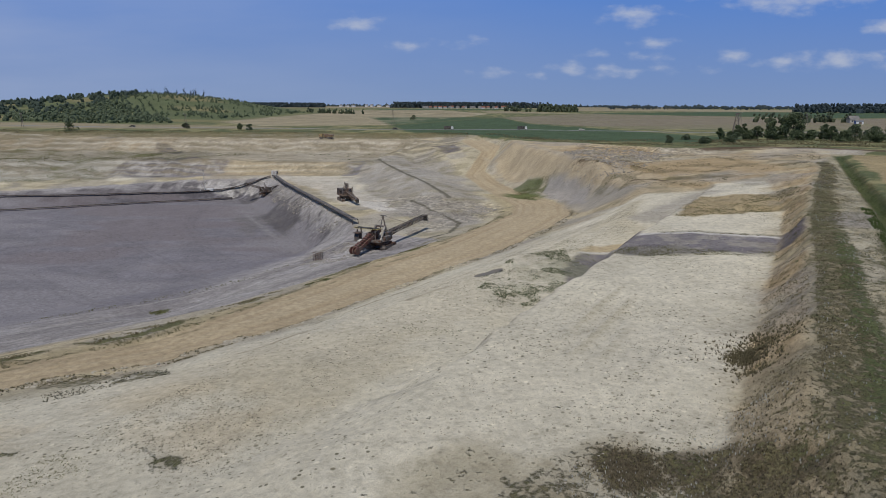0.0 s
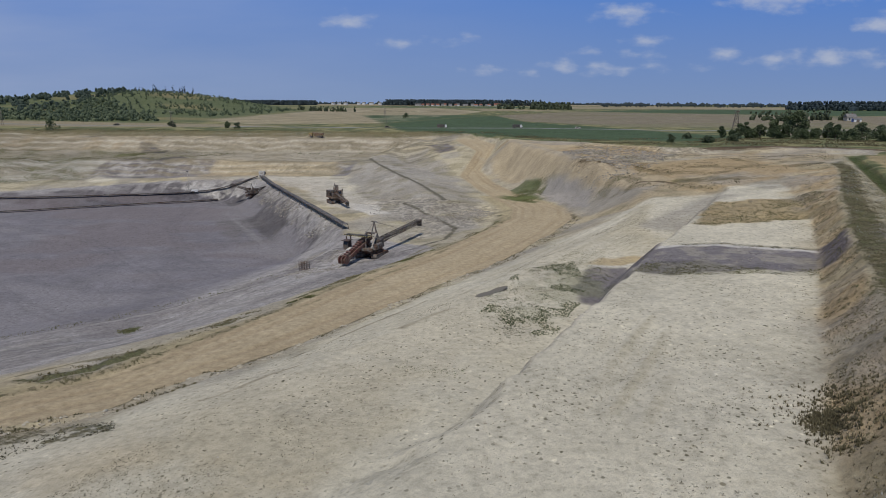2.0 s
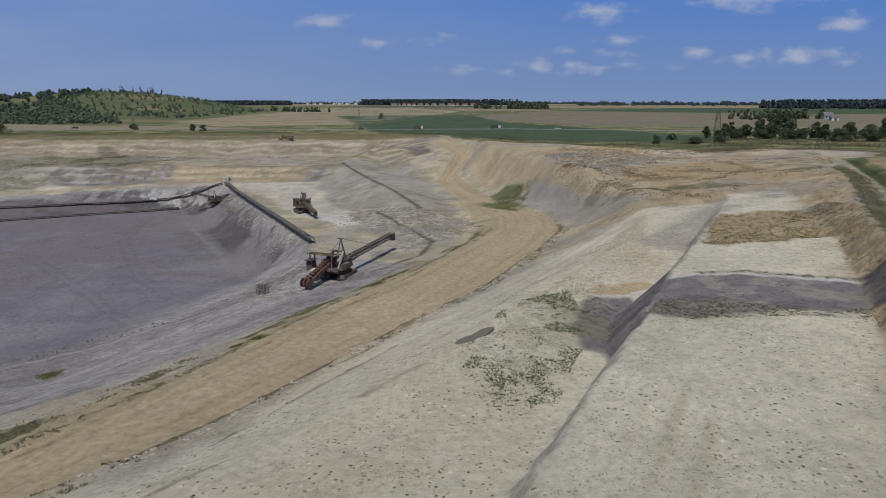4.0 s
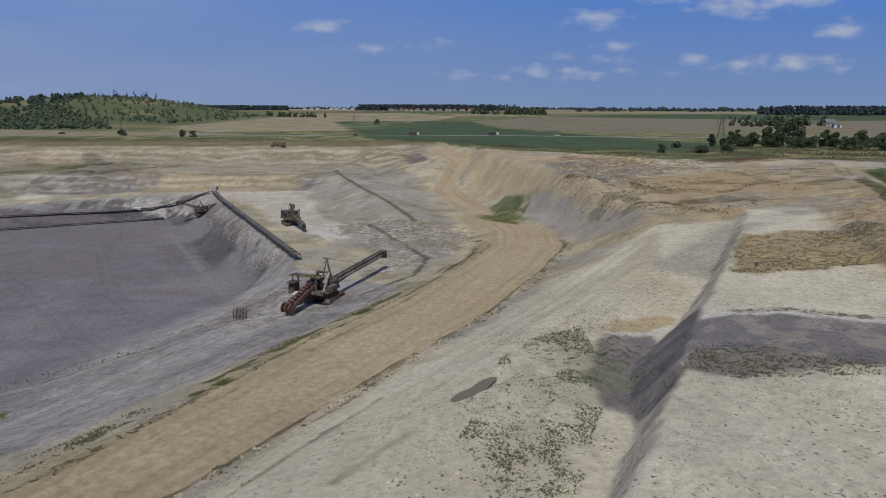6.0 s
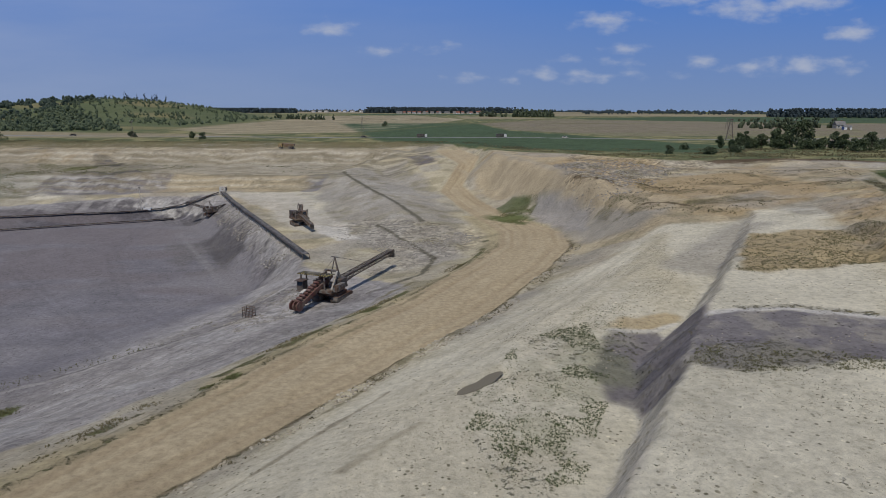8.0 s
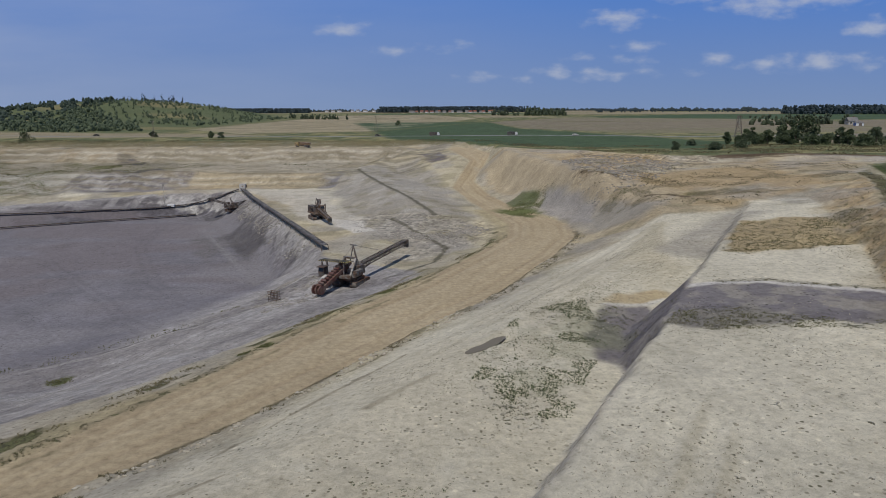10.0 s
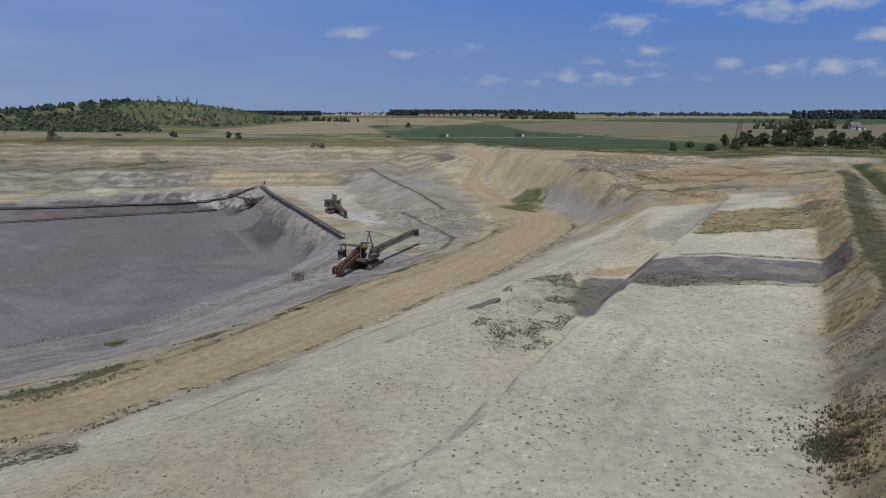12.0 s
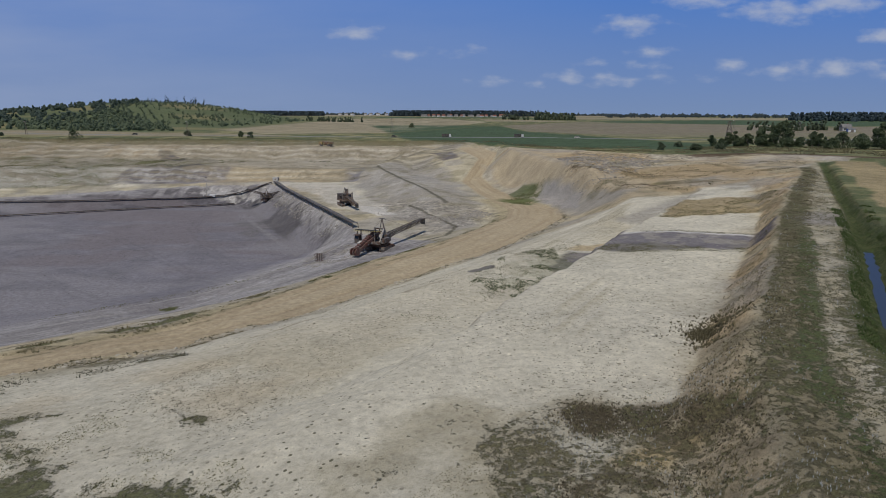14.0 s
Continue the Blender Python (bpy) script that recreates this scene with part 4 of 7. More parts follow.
scrub = np.maximum(inside(X, Y, ((8.8, 29.2), (12.6, 28.4), (12.2, 24.6), (9, 24.4)), 0.5, 1.2, 241), np.maximum(inside(X, Y, ((12, 28), (17, 27.5), (19, 22), (17, 16), (14, 20), (13, 25)), 0.8, 2.0, 242) * ramp(N3, 0.42, 0.55), inside(X, Y, ((5, 19), (10, 19.5), (13, 18), (10, 14), (5, 15)), 0.8, 2.0, 243) * ramp(N3, 0.5, 0.6)))
lay((0.15, 0.12, 0.075), 0.75 * scrub)
grow(0, 0.62 * scrub)
lay((0.48, 0.36, 0.17), 0.6 * inside(X, Y, ((10.6, 20.6), (13, 20), (16.4, 22.4), (15, 23.4), (12, 22)), 0.6, 1.2, 244) * (1 - scrub))
grow(0, 0.8 * inside(X, Y, ((-56, 6), (-38, 33), (-28.7, 33.8), (-21, 32), (-14, 25.5), (-9, 18), (-14, 0), (-40, -10)), 2, 4, 220) * ramp(N2, 0.3, 0.58))
grow(2, 0.5 * inside(X, Y, ((-56, 6), (-38, 33), (-28.7, 33.8), (-21, 32), (-14, 25.5), (-9, 18), (-14, 0), (-40, -10)), 2, 4, 220))
grow(0, 0.6 * inside(X, Y, ((-62, 40), (-45, 47), (-39, 55), (-30, 55), (-28, 52), (-36, 46), (-44, 38), (-62, 26)), 1.5, 3, 221) * ramp(N2, 0.35, 0.6))
grow(0, 0.36 * cut * ramp(N2, 0.45, 0.6))
grow(0, 0.40 * inside(X, Y, OCHRE_BANK, 1, 2, 99))
grow(0, 0.4 * inside(X, Y, ((22.4, 82), (26, 87), (33, 87), (36.5, 82), (44, 80), (44, 77.5), (36, 79), (26, 79.6)), 0.8, 1.5, 222))
grow(0, 0.5 * (1 - ramp(near_line(X, Y, ((34, 96.4), (40, 96), (46, 92.6), (50, 90.4)), 5), 0.5, 1.3)))
grow(0, 0.36 * inside(X, Y, ((6, 66), (2, 80), (10, 100), (20, 108), (30, 118), (27, 104), (18, 90), (16, 82), (12, 72)), 1.5, 3, 223) * ramp(N2, 0.36, 0.6))
grow(2, 0.5 * inside(X, Y, ((6, 66), (2, 80), (10, 100), (20, 108), (30, 118), (27, 104), (18, 90), (16, 82), (12, 72)), 1.5, 3, 223))
grow(0, 0.13 * clean)
grow(0, 0.28 * face)
shelf = inside(X, Y, ((-330, 290), (-200, 300), (-176, 322), (-140, 350), (-150, 388), (-221, 400), (-330, 380)), 3, 5, 224)
grow(0, (0.1 + 0.75 * N2) * shelf * (1 - ramp(SLOPE, 0.2, 0.42)))
grow(2, 0.45 * shelf)
grow(0, 0.9 * inside(X, Y, ((-192, 372), (-178, 373), (-174, 360), (-192, 360)), 1, 2, 225))
grow(0, 0.6 * inside(X, Y, ((-420, 400), (-260, 406), (-90, 410), (-14, 404), (8, 390), (6, 400), (-14, 417), (-90, 424), (-260, 424), (-420, 400)), 1, 2, 226))
grow(0, 0.36 * inside(X, Y, ((-176, 343), (-60, 341), (-30, 372), (-30, 396), (-176, 398)), 2, 3, 227) * ramp(N2, 0.4, 0.6))
verge = (1 - ramp(np.abs(to_road + 4.2) + 2.4 * (N3 - 0.5), 0.5, 1.8)) * (side_w > 0) * (Y < 200)
grow(0, 0.8 * verge * ramp(N2, 0.38, 0.55))
grow(2, 0.5 * verge)
grow(0, 0.45 * (1 - ramp(np.abs(to_road + 0.8) + 1.4 * (N3 - 0.5), 0.3, 1.2)) * (Y < 190))
grow(0, 0.5 * inside(X, Y, ((44, 262), (44, 180), (66, 166), (98, 176), (128, 215), (136, 238), (86, 246), (60, 300)), 3, 4, 228) * ramp(N2, 0.45, 0.62))
grow(1, inside(X, Y, ((46, 268), (44, 228), (54, 207), (74, 226), (98, 250), (98, 276), (60, 304)), 2, 3, 229))
grow(1, 0.9 * inside(X, Y, ((-38, 166), (-24, 164), (-20, 148), (-30, 134), (-42, 146)), 1.5, 2.5, 230))
grow(1, 0.9 * inside(X, Y, ((-14, 168), (0, 178), (16, 200), (13, 218), (0, 224), (-20, 240), (-34, 232), (-14, 200), (-6, 188)), 2, 3, 231))
grow(1, 0.6 * inside(X, Y, ((-140, 312), (-98, 314), (-86, 296), (-64, 254), (-36, 192), (-44, 190), (-70, 244), (-92, 286), (-138, 303)), 1, 2, 232))
grow(1, 0.4 * floor * (1 - deep))
# small change of tone everywhere
calm = np.maximum(ramp(to_road, -1, 1), 0.5 * clean)
SOIL *= (1 + (0.40 * N2 - 0.20) * (1 - 0.6 * calm))[..., None] * (1 + (0.36 * N3 - 0.18) * (1 - 0.7 * calm))[..., None]

# streaks and vehicle marks on the pit floor
lay((0.245, 0.232, 0.238), grain_of(0.75 * floor * deep, 22, 180, 0.5, 0.66, 0.45, 1.1))
lay((0.185, 0.160, 0.160), grain_of(0.6 * floor * deep, 30, 181, 0.52, 0.66, 0.5, 1.3))
for k, way in enumerate((((-58, 140), (-84, 172), (-124, 214), (-190, 250)), ((-50, 152), (-80, 190), (-108, 240), (-118, 286)), ((-70, 120), (-120, 160), (-200, 190)), ((-34, 150), (-58, 126), (-90, 100), (-140, 76)), ((-40, 120), (-70, 98), (-120, 66)))):
    off = near_line(X, Y, way, 10) + 1.6 * (N2 - 0.5)
    lay((0.115, 0.108, 0.112) if k < 3 else (0.19, 0.178, 0.17), 0.2 * floor * (1 - ramp(np.abs(off - 1.3), 0.4, 1.0)))
lay((0.36, 0.345, 0.335), grain_of(0.6 * floor * (1 - deep), 6, 182, 0.52, 0.64, 0.5, 0.8))

# wheel marks along the lower bench
bench = inside(X, Y, ((-4, 86), (4, 106), (16, 126), (38, 156), (46, 154), (32, 120), (20, 100), (8, 84)), 3, 3, 190)
marks = np.sin((X * 0.80 - Y * 0.60) * 1.9 + 5 * N1 + 1.5 * N2)
lay((0.33, 0.30, 0.22), 0.28 * bench * ramp(marks, 0.35, 0.95))
lay((0.54, 0.50, 0.40), 0.2 * bench * ramp(-marks, 0.3, 0.9))
Z += bench * 0.05 * marks
# relief: gullies on slopes, clods, ruts, wheel marks
inpit = pit * (1 - ramp(to_road, -1, 0.5))
Z += inpit * (1 - 0.9 * bank) * ((fractal(X, Y, 6, 120, 4, 0.55) - 0.5) * (0.25 + 1.1 * ramp(SLOPE, 0.25, 0.8) * (1 - 0.6 * face)) + (fractal(X, Y, 1.6, 125, 3) - 0.5) * 0.16)
Z += berm * (N3 - 0.5) * 0.5 + cut * (fractal(X, Y, 2.2, 130, 4, 0.6) - 0.5) * 0.9
broken = inside(X, Y, ((-420, 300), (-180, 318), (-110, 345), (-30, 372), (-14, 400), (-120, 408), (-420, 395)), 5, 5, 183)
Z += broken * (1 - np.abs(fractal(X * 0.6, Y, 14, 184, 4, 0.55) * 2 - 1) * 2.0) * 1.3
flat_sand = inside(X, Y, ((40, 300), (44, 220), (50, 180), (66, 166), (98, 176), (128, 215), (136, 238), (86, 246), (60, 300)), 4, 3, 185)
Z += flat_sand * ((1 - np.abs(fractal(X, Y * 1.3, 11, 186, 4, 0.55) * 2 - 1) * 2) * 0.3)
ochre_bank = inside(X, Y, OCHRE_BANK, 2, 2, 187)
Z += ochre_bank * (fractal(X, Y, 5, 188, 4, 0.6) - 0.5) * 1.8
rubble = inside(X, Y, ((46, 262), (44, 205), (54, 200), (84, 244), (74, 268), (60, 290)), 3, 3, 131) + inside(X, Y, ((-2, 206), (4, 192), (14, 186), (13, 206), (6, 214)), 2, 2, 132)
Z += rubble * (fractal(X, Y, 3.2, 133, 3, 0.6) - 0.45) * 1.0
Z += (to_road > 0) * ((N3 - 0.5) * 0.1 - 0.10 * ((np.abs(to_w - 3.4) < 0.5) | (np.abs(to_e - 3.4) < 0.5)))
Z += 0.5 * (1 - ramp(np.abs(to_road + 1.3) + 0.8 * (N3 - 0.5), 0.2, 1.3)) * (Y < 185) * ramp(N2, 0.3, 0.6)
tracks = inside(X, Y, ((8.5, 44), (15, 61), (19.5, 65), (18.5, 55), (13, 43)), 1.5, 1.5, 134)
Z += tracks * 0.12 * np.sin((X * 0.86 - Y * 0.51) * 2.7 + 1.2 * N2)
lay((0.44, 0.39, 0.27), 0.5 * tracks * ramp(np.sin((X * 0.86 - Y * 0.51) * 2.7 + 1.2 * N2), 0, 0.8))
Z -= 0.32 * (1 - ramp(near_line(X, Y, ((3.6, 86.4), (5.0, 88.5), (7.4, 90.8)), 6) + 0.8 * (N3 - 0.5), 0.5, 1.5))   # hollow of the puddle


def ground(x, y):
    """Height of the ground at a place."""
    i = min(max(int(np.searchsorted(GX, x)) - 1, 0), len(GX) - 2)
    j = min(max(int(np.searchsorted(GY, y)) - 1, 0), len(GY) - 2)
    a, b = (x - GX[i]) / (GX[i + 1] - GX[i]), (y - GY[j]) / (GY[j + 1] - GY[j])
    return float((Z[j, i] * (1 - a) + Z[j, i + 1] * a) * (1 - b) + (Z[j + 1, i] * (1 - a) + Z[j + 1, i + 1] * a) * b)


# ---- materials ----
class Mat:
    """A node material with a few short cuts."""

    def __init__(self, name, rough=0.9, metal=0.0):
        self.m = bpy.data.materials.new(name)
        self.m.use_nodes = True
        self.t = self.m.node_tree
        self.b = self.t.nodes["Principled BSDF"]
        self.b.inputs["Roughness"].default_value, self.b.inputs["Metallic"].default_value = rough, metal
        self.b.inputs["Specular IOR Level"].default_value = 0.25
        self.coord = self.t.nodes.new("ShaderNodeTexCoord").outputs["Object"]

    def noise(self, scale, detail=5, rough=0.6, distort=0.0):
        n = self.t.nodes.new("ShaderNodeTexNoise")
        n.inputs["Scale"].default_value, n.inputs["Detail"].default_value = scale, detail
        n.inputs["Roughness"].default_value, n.inputs["Distortion"].default_value = rough, distort
        self.t.links.new(self.coord, n.inputs["Vector"])
        return n.outputs[0]

    def range(self, v, a, b, c=0.0, d=1.0):
        n = self.t.nodes.new("ShaderNodeMapRange")
        self.t.links.new(v, n.inputs[0])
        for k, x in enumerate((a, b, c, d)):
            n.inputs[k + 1].default_value = x
        return n.outputs[0]

    def blend(self, fac, a, b, mode="MIX"):
        n = self.t.nodes.new("ShaderNodeMix")
        n.data_type, n.blend_type = "RGBA", mode
        for key, v in (("Factor", fac), ("A", a), ("B", b)):
            s = n.inputs[key] if key != "Factor" else n.inputs[0]
            if isinstance(v, (int, float)):
                s.default_value = v
            elif isinstance(v, tuple):
                s.default_value = (*v, 1)
            else:
                self.t.links.new(v, s)
        return n.outputs["Result"]

    def colour(self, v):
        if isinstance(v, tuple):
            self.b.inputs["Base Color"].default_value = (*v, 1)
        else:
            self.t.links.new(v, self.b.inputs["Base Color"])
        return self

    def bump(self, v, strength=0.4, distance=0.05):
        n = self.t.nodes.new("ShaderNodeBump")
        n.inputs["Strength"].default_value, n.inputs["Distance"].default_value = strength, distance
        self.t.links.new(v, n.inputs["Height"])
        self.t.links.new(n.outputs[0], self.b.inputs["Normal"])
        return self


def painted(name, colour, rust=(0.12, 0.055, 0.03), worn=0.35, rough=0.6, metal=0.0, scale=1.3):
    """Paint or steel with rust and dust."""
    m = Mat(name, rough, metal)
    patches = m.range(m.noise(scale, 7, 0.65), 0.62 - worn * 0.4, 0.72 - worn * 0.4)
    dusty = m.blend(m.range(m.noise(0.5, 4), 0.4, 0.75, 0, 0.5), m.blend(patches, colour, rust), (0.33, 0.30, 0.25))
    m.colour(dusty).bump(m.noise(9, 4), 0.3, 0.02)
    return m.m


soil = Mat("soil", 0.95)
base = soil.t.nodes.new("ShaderNodeAttribute")
base.attribute_name = "soil"
grain = soil.noise(1.3, 10, 0.78)
pebbles = soil.noise(2.6, 8, 0.8)
tone = soil.blend(1.0, base.outputs["Color"], soil.blend(soil.range(grain, 0.3, 0.72), (0.62, 0.61, 0.59), (1.37, 1.37, 1.37)), "MULTIPLY")
tone = soil.blend(soil.range(pebbles, 0.57, 0.68, 0, 0.7), tone, soil.blend(1.0, tone, (0.48, 0.47, 0.43), "MULTIPLY"))
def specks(scale, size, share):
    """Small dark stones and seedlings, gathered in patches."""
    cell = soil.t.nodes.new("ShaderNodeTexVoronoi")
    cell.inputs["Scale"].default_value = scale
    soil.t.links.new(soil.coord, cell.inputs["Vector"])
    dot = soil.range(cell.outputs["Distance"], size, size * 0.6)
    pick = soil.t.nodes.new("ShaderNodeSeparateColor")
    soil.t.links.new(cell.outputs["Color"], pick.inputs[0])
    chosen = soil.range(pick.outputs[0], 1 - share, 1 - share + 0.02)
    both = soil.t.nodes.new("ShaderNodeMath")
    both.operation = "MULTIPLY"
    soil.t.links.new(dot, both.inputs[0])
    soil.t.links.new(chosen, both.inputs[1])
    patch = soil.t.nodes.new("ShaderNodeMath")
    patch.operation = "MULTIPLY"
    soil.t.links.new(both.outputs[0], patch.inputs[0])
    soil.t.links.new(soil.range(soil.noise(0.11, 4), 0.38, 0.6), patch.inputs[1])
    loose = soil.t.nodes.new("ShaderNodeMath")
    loose.operation = "MULTIPLY"
    soil.t.links.new(patch.outputs[0], loose.inputs[0])
    soil.t.links.new(base.outputs["Alpha"], loose.inputs[1])
    return loose.outputs[0]


tone = soil.blend(specks(2.2, 0.34, 0.30), tone, soil.blend(1.0, tone, (0.30, 0.30, 0.26), "MULTIPLY"))
tone = soil.blend(specks(0.9, 0.19, 0.22), tone, soil.blend(1.0, tone, (0.42, 0.41, 0.36), "MULTIPLY"))
tone = soil.blend(specks(1.4, 0.30, 0.18), tone, soil.blend(1.0, tone, (1.3, 1.3, 1.3), "MULTIPLY"))
cover = soil.t.nodes.new("ShaderNodeAttribute")
cover.attribute_name = "cover"
shares = soil.t.nodes.new("ShaderNodeSeparateColor")
soil.t.links.new(cover.outputs["Color"], shares.inputs[0])


def combine(op, a, b):
    n = soil.t.nodes.new("ShaderNodeMath")
    n.operation = op
    for socket, v in zip(n.inputs, (a, b)):
        if isinstance(v, (int, float)):
            socket.default_value = v
        else:
            soil.t.links.new(v, socket)
    return n.outputs[0]


# rills that run down the steep faces
geo = soil.t.nodes.new("ShaderNodeNewGeometry")
upright = soil.t.nodes.new("ShaderNodeSeparateXYZ")
soil.t.links.new(geo.outputs["Normal"], upright.inputs[0])
squash = soil.t.nodes.new("ShaderNodeMapping")
squash.inputs["Scale"].default_value = (0.55, 0.55, 0.07)
soil.t.links.new(soil.coord, squash.inputs[0])
rill = soil.t.nodes.new("ShaderNodeTexNoise")
rill.inputs["Scale"].default_value, rill.inputs["Detail"].default_value, rill.inputs["Roughness"].default_value = 1.0, 6, 0.65
soil.t.links.new(squash.outputs[0], rill.inputs["Vector"])
steep = combine("MULTIPLY", soil.range(upright.outputs[2], 0.96, 0.82), cover.outputs["Alpha"])
tone = soil.blend(steep, tone, soil.blend(1.0, tone, soil.blend(soil.range(rill.outputs[0], 0.38, 0.62), (0.76, 0.75, 0.73), (1.14, 1.14, 1.14)), "MULTIPLY"))
# clods, each with its own tone
clod = soil.t.nodes.new("ShaderNodeTexVoronoi")
clod.inputs["Scale"].default_value = 0.85
soil.t.links.new(soil.coord, clod.inputs["Vector"])
pick = soil.t.nodes.new("ShaderNodeSeparateColor")
soil.t.links.new(clod.outputs["Color"], pick.inputs[0])
tone = soil.blend(shares.outputs[1], tone, soil.blend(1.0, tone, soil.blend(pick.outputs[0], (0.62, 0.61, 0.6), (1.3, 1.29, 1.26)), "MULTIPLY"))
# weeds in ragged patches
patches = combine("ADD", soil.noise(1.3, 10, 0.82), combine("MULTIPLY", shares.outputs[0], 0.30))
grown = combine("MULTIPLY", soil.range(patches, 0.645, 0.70, 0, 0.92), soil.range(shares.outputs[0], 0.03, 0.12))
blades = soil.noise(4.5, 6, 0.8)
dry = soil.blend(soil.range(blades, 0.36, 0.64), (0.105, 0.092, 0.045), (0.30, 0.265, 0.14))
fresh = soil.blend(soil.range(blades, 0.36, 0.64), (0.06, 0.08, 0.03), (0.175, 0.205, 0.08))
tone = soil.blend(grown, tone, soil.blend(combine("MAXIMUM", shares.outputs[2], soil.range(soil.noise(0.23, 3), 0.5, 0.66, 0, 0.6)), dry, fresh))
relief = combine("ADD", grain, combine("MULTIPLY", shares.outputs[1], combine("MULTIPLY", clod.outputs["Distance"], -1.2)))
relief = combine("ADD", relief, combine("MULTIPLY", grown, combine("MULTIPLY", blades, 1.2)))
soil.colour(tone).bump(relief, 0.9, 0.26)
soil.b.inputs["Specular IOR Level"].default_value = 0.1


# ---- things and parts ----
def part(name, bm, material, parent=None, label=""):
    """Links a bmesh as one mesh object under a thing or a part."""
    me = bpy.data.meshes.new(name)
    bm.to_mesh(me)
    bm.free()
    me.materials.append(material)
    ob = new(name, me)
    if parent is not None:
        ob.parent = parent
    if label:
        ob["label"] = label
    return ob


def raw(name, verts, polys, material, parent=None):
    """A mesh object out of arrays, for large ones."""
    me = bpy.data.meshes.new(name)
    me.from_pydata([tuple(v) for v in verts], [], polys)
    me.materials.append(material)
    ob = new(name, me)
    if parent is not None:
        ob.parent = parent
    return ob


rows, cols = X.shape
ground_mesh = bpy.data.meshes.new("ground")
ground_mesh.vertices.add(rows * cols)
ground_mesh.vertices.foreach_set("co", np.stack((X, Y, Z), -1).astype(np.float32).ravel())
index = np.arange(rows * cols).reshape(rows, cols)
quads = np.stack((index[:-1, :-1], index[:-1, 1:], index[1:, 1:], index[1:, :-1]), -1).reshape(-1, 4)
ground_mesh.loops.add(quads.size)
ground_mesh.loops.foreach_set("vertex_index", quads.ravel().astype(np.int32))
ground_mesh.polygons.add(len(quads))
ground_mesh.polygons.foreach_set("loop_start", np.arange(0, quads.size, 4, dtype=np.int32))
ground_mesh.update(calc_edges=True)
ground_mesh.shade_smooth()
paint = ground_mesh.attributes.new("soil", "FLOAT_COLOR", "POINT")
paint.data.foreach_set("color", np.concatenate((np.clip(SOIL, 0, 1), (1 - 0.9 * ramp(to_road, -0.5, 0.8))[..., None]), -1).astype(np.float32).ravel())
growth = ground_mesh.attributes.new("cover", "FLOAT_COLOR", "POINT")
growth.data.foreach_set("color", np.concatenate((np.clip(COVER, 0, 1), (1 - 0.9 * np.maximum(bank, floor))[..., None]), -1).astype(np.float32).ravel())
ground_mesh.materials.append(soil.m)
tagged(new("ground", ground_mesh), "pale sand, grey clay and yellow haul road of an open pit amid farmland", "ground", kind="structure")

# ---- small builders ----
def box(bm, c, size, turn=None):
    """A box with slightly broken edges round c."""
    m = Matrix.Translation(c) @ (turn or Matrix.Identity(4)) @ Matrix.Diagonal((*size, 1))
    made = bmesh.ops.create_cube(bm, size=1, matrix=m)
    return made["verts"]


def beam(bm, a, b, wide, tall):
    """A straight bar from a to b."""
    a, b = Vector(a), Vector(b)
    d = b - a
    turn = d.to_track_quat("Y", "Z").to_matrix().to_4x4()
    box(bm, (a + b) / 2, (wide, d.length, tall), turn)


def rod(bm, a, b, r, sides=10, r2=None):
    a, b = Vector(a), Vector(b)
    d = b - a
    m = Matrix.Translation((a + b) / 2) @ d.to_track_quat("Z", "Y").to_matrix().to_4x4()
    bmesh.ops.create_cone(bm, cap_ends=True, segments=sides, radius1=r, radius2=r if r2 is None else r2, depth=d.length, matrix=m)


def truss(bm, a, b, wide, tall, bays, bar=0.12):
    """A lattice girder of four chords with posts and diagonals; a and b are the middles of its ends."""
    a, b = Vector(a), Vector(b)
    way = (b - a).normalized()
    side = way.cross(Vector((0, 0, 1))).normalized() * wide / 2
    up = side.cross(way).normalized() * tall / 2
    for s in (-1, 1):
        for u in (-1, 1):
            beam(bm, a + s * side + u * up, b + s * side + u * up, bar, bar)
    for k in range(bays + 1):
        p = a.lerp(b, k / bays)
        for s in (-1, 1):
            beam(bm, p + s * side - up, p + s * side + up, bar * 0.7, bar * 0.7)
        for u in (-1, 1):
            beam(bm, p - side + u * up, p + side + u * up, bar * 0.7, bar * 0.7)
        if k < bays:
            q = a.lerp(b, (k + 1) / bays)
            for s in (-1, 1):
                v = 1 if k % 2 else -1
                beam(bm, p + s * side + v * up, q + s * side - v * up, bar * 0.6, bar * 0.6)


def prism(bm, outline, x0, x1):
    """Extrudes an outline in y and z from x0 to x1."""
    lo = [bm.verts.new((x0, y, z)) for y, z in outline]
    hi = [bm.verts.new((x1, y, z)) for y, z in outline]
    bm.faces.new(lo)
    bm.faces.new(hi[::-1])
    for k in range(len(outline)):
        n = (k + 1) % len(outline)
        bm.faces.new((lo[n], lo[k], hi[k], hi[n]))
    bmesh.ops.recalc_face_normals(bm, faces=bm.faces)


def thing(name, m, label, category, group="", kind=""):
    ob = new(name)
    ob.empty_display_size = 0.5
    ob.matrix_world = m
    return tagged(ob, label, category, group, kind)


def facing(x, y, way, lift=0.0):
    """A pose on the ground whose +y points along way (x, y)."""
    return pose(x, y, ground(x, y) + lift, 0, 0, math.degrees(math.atan2(-way[0], way[1])))


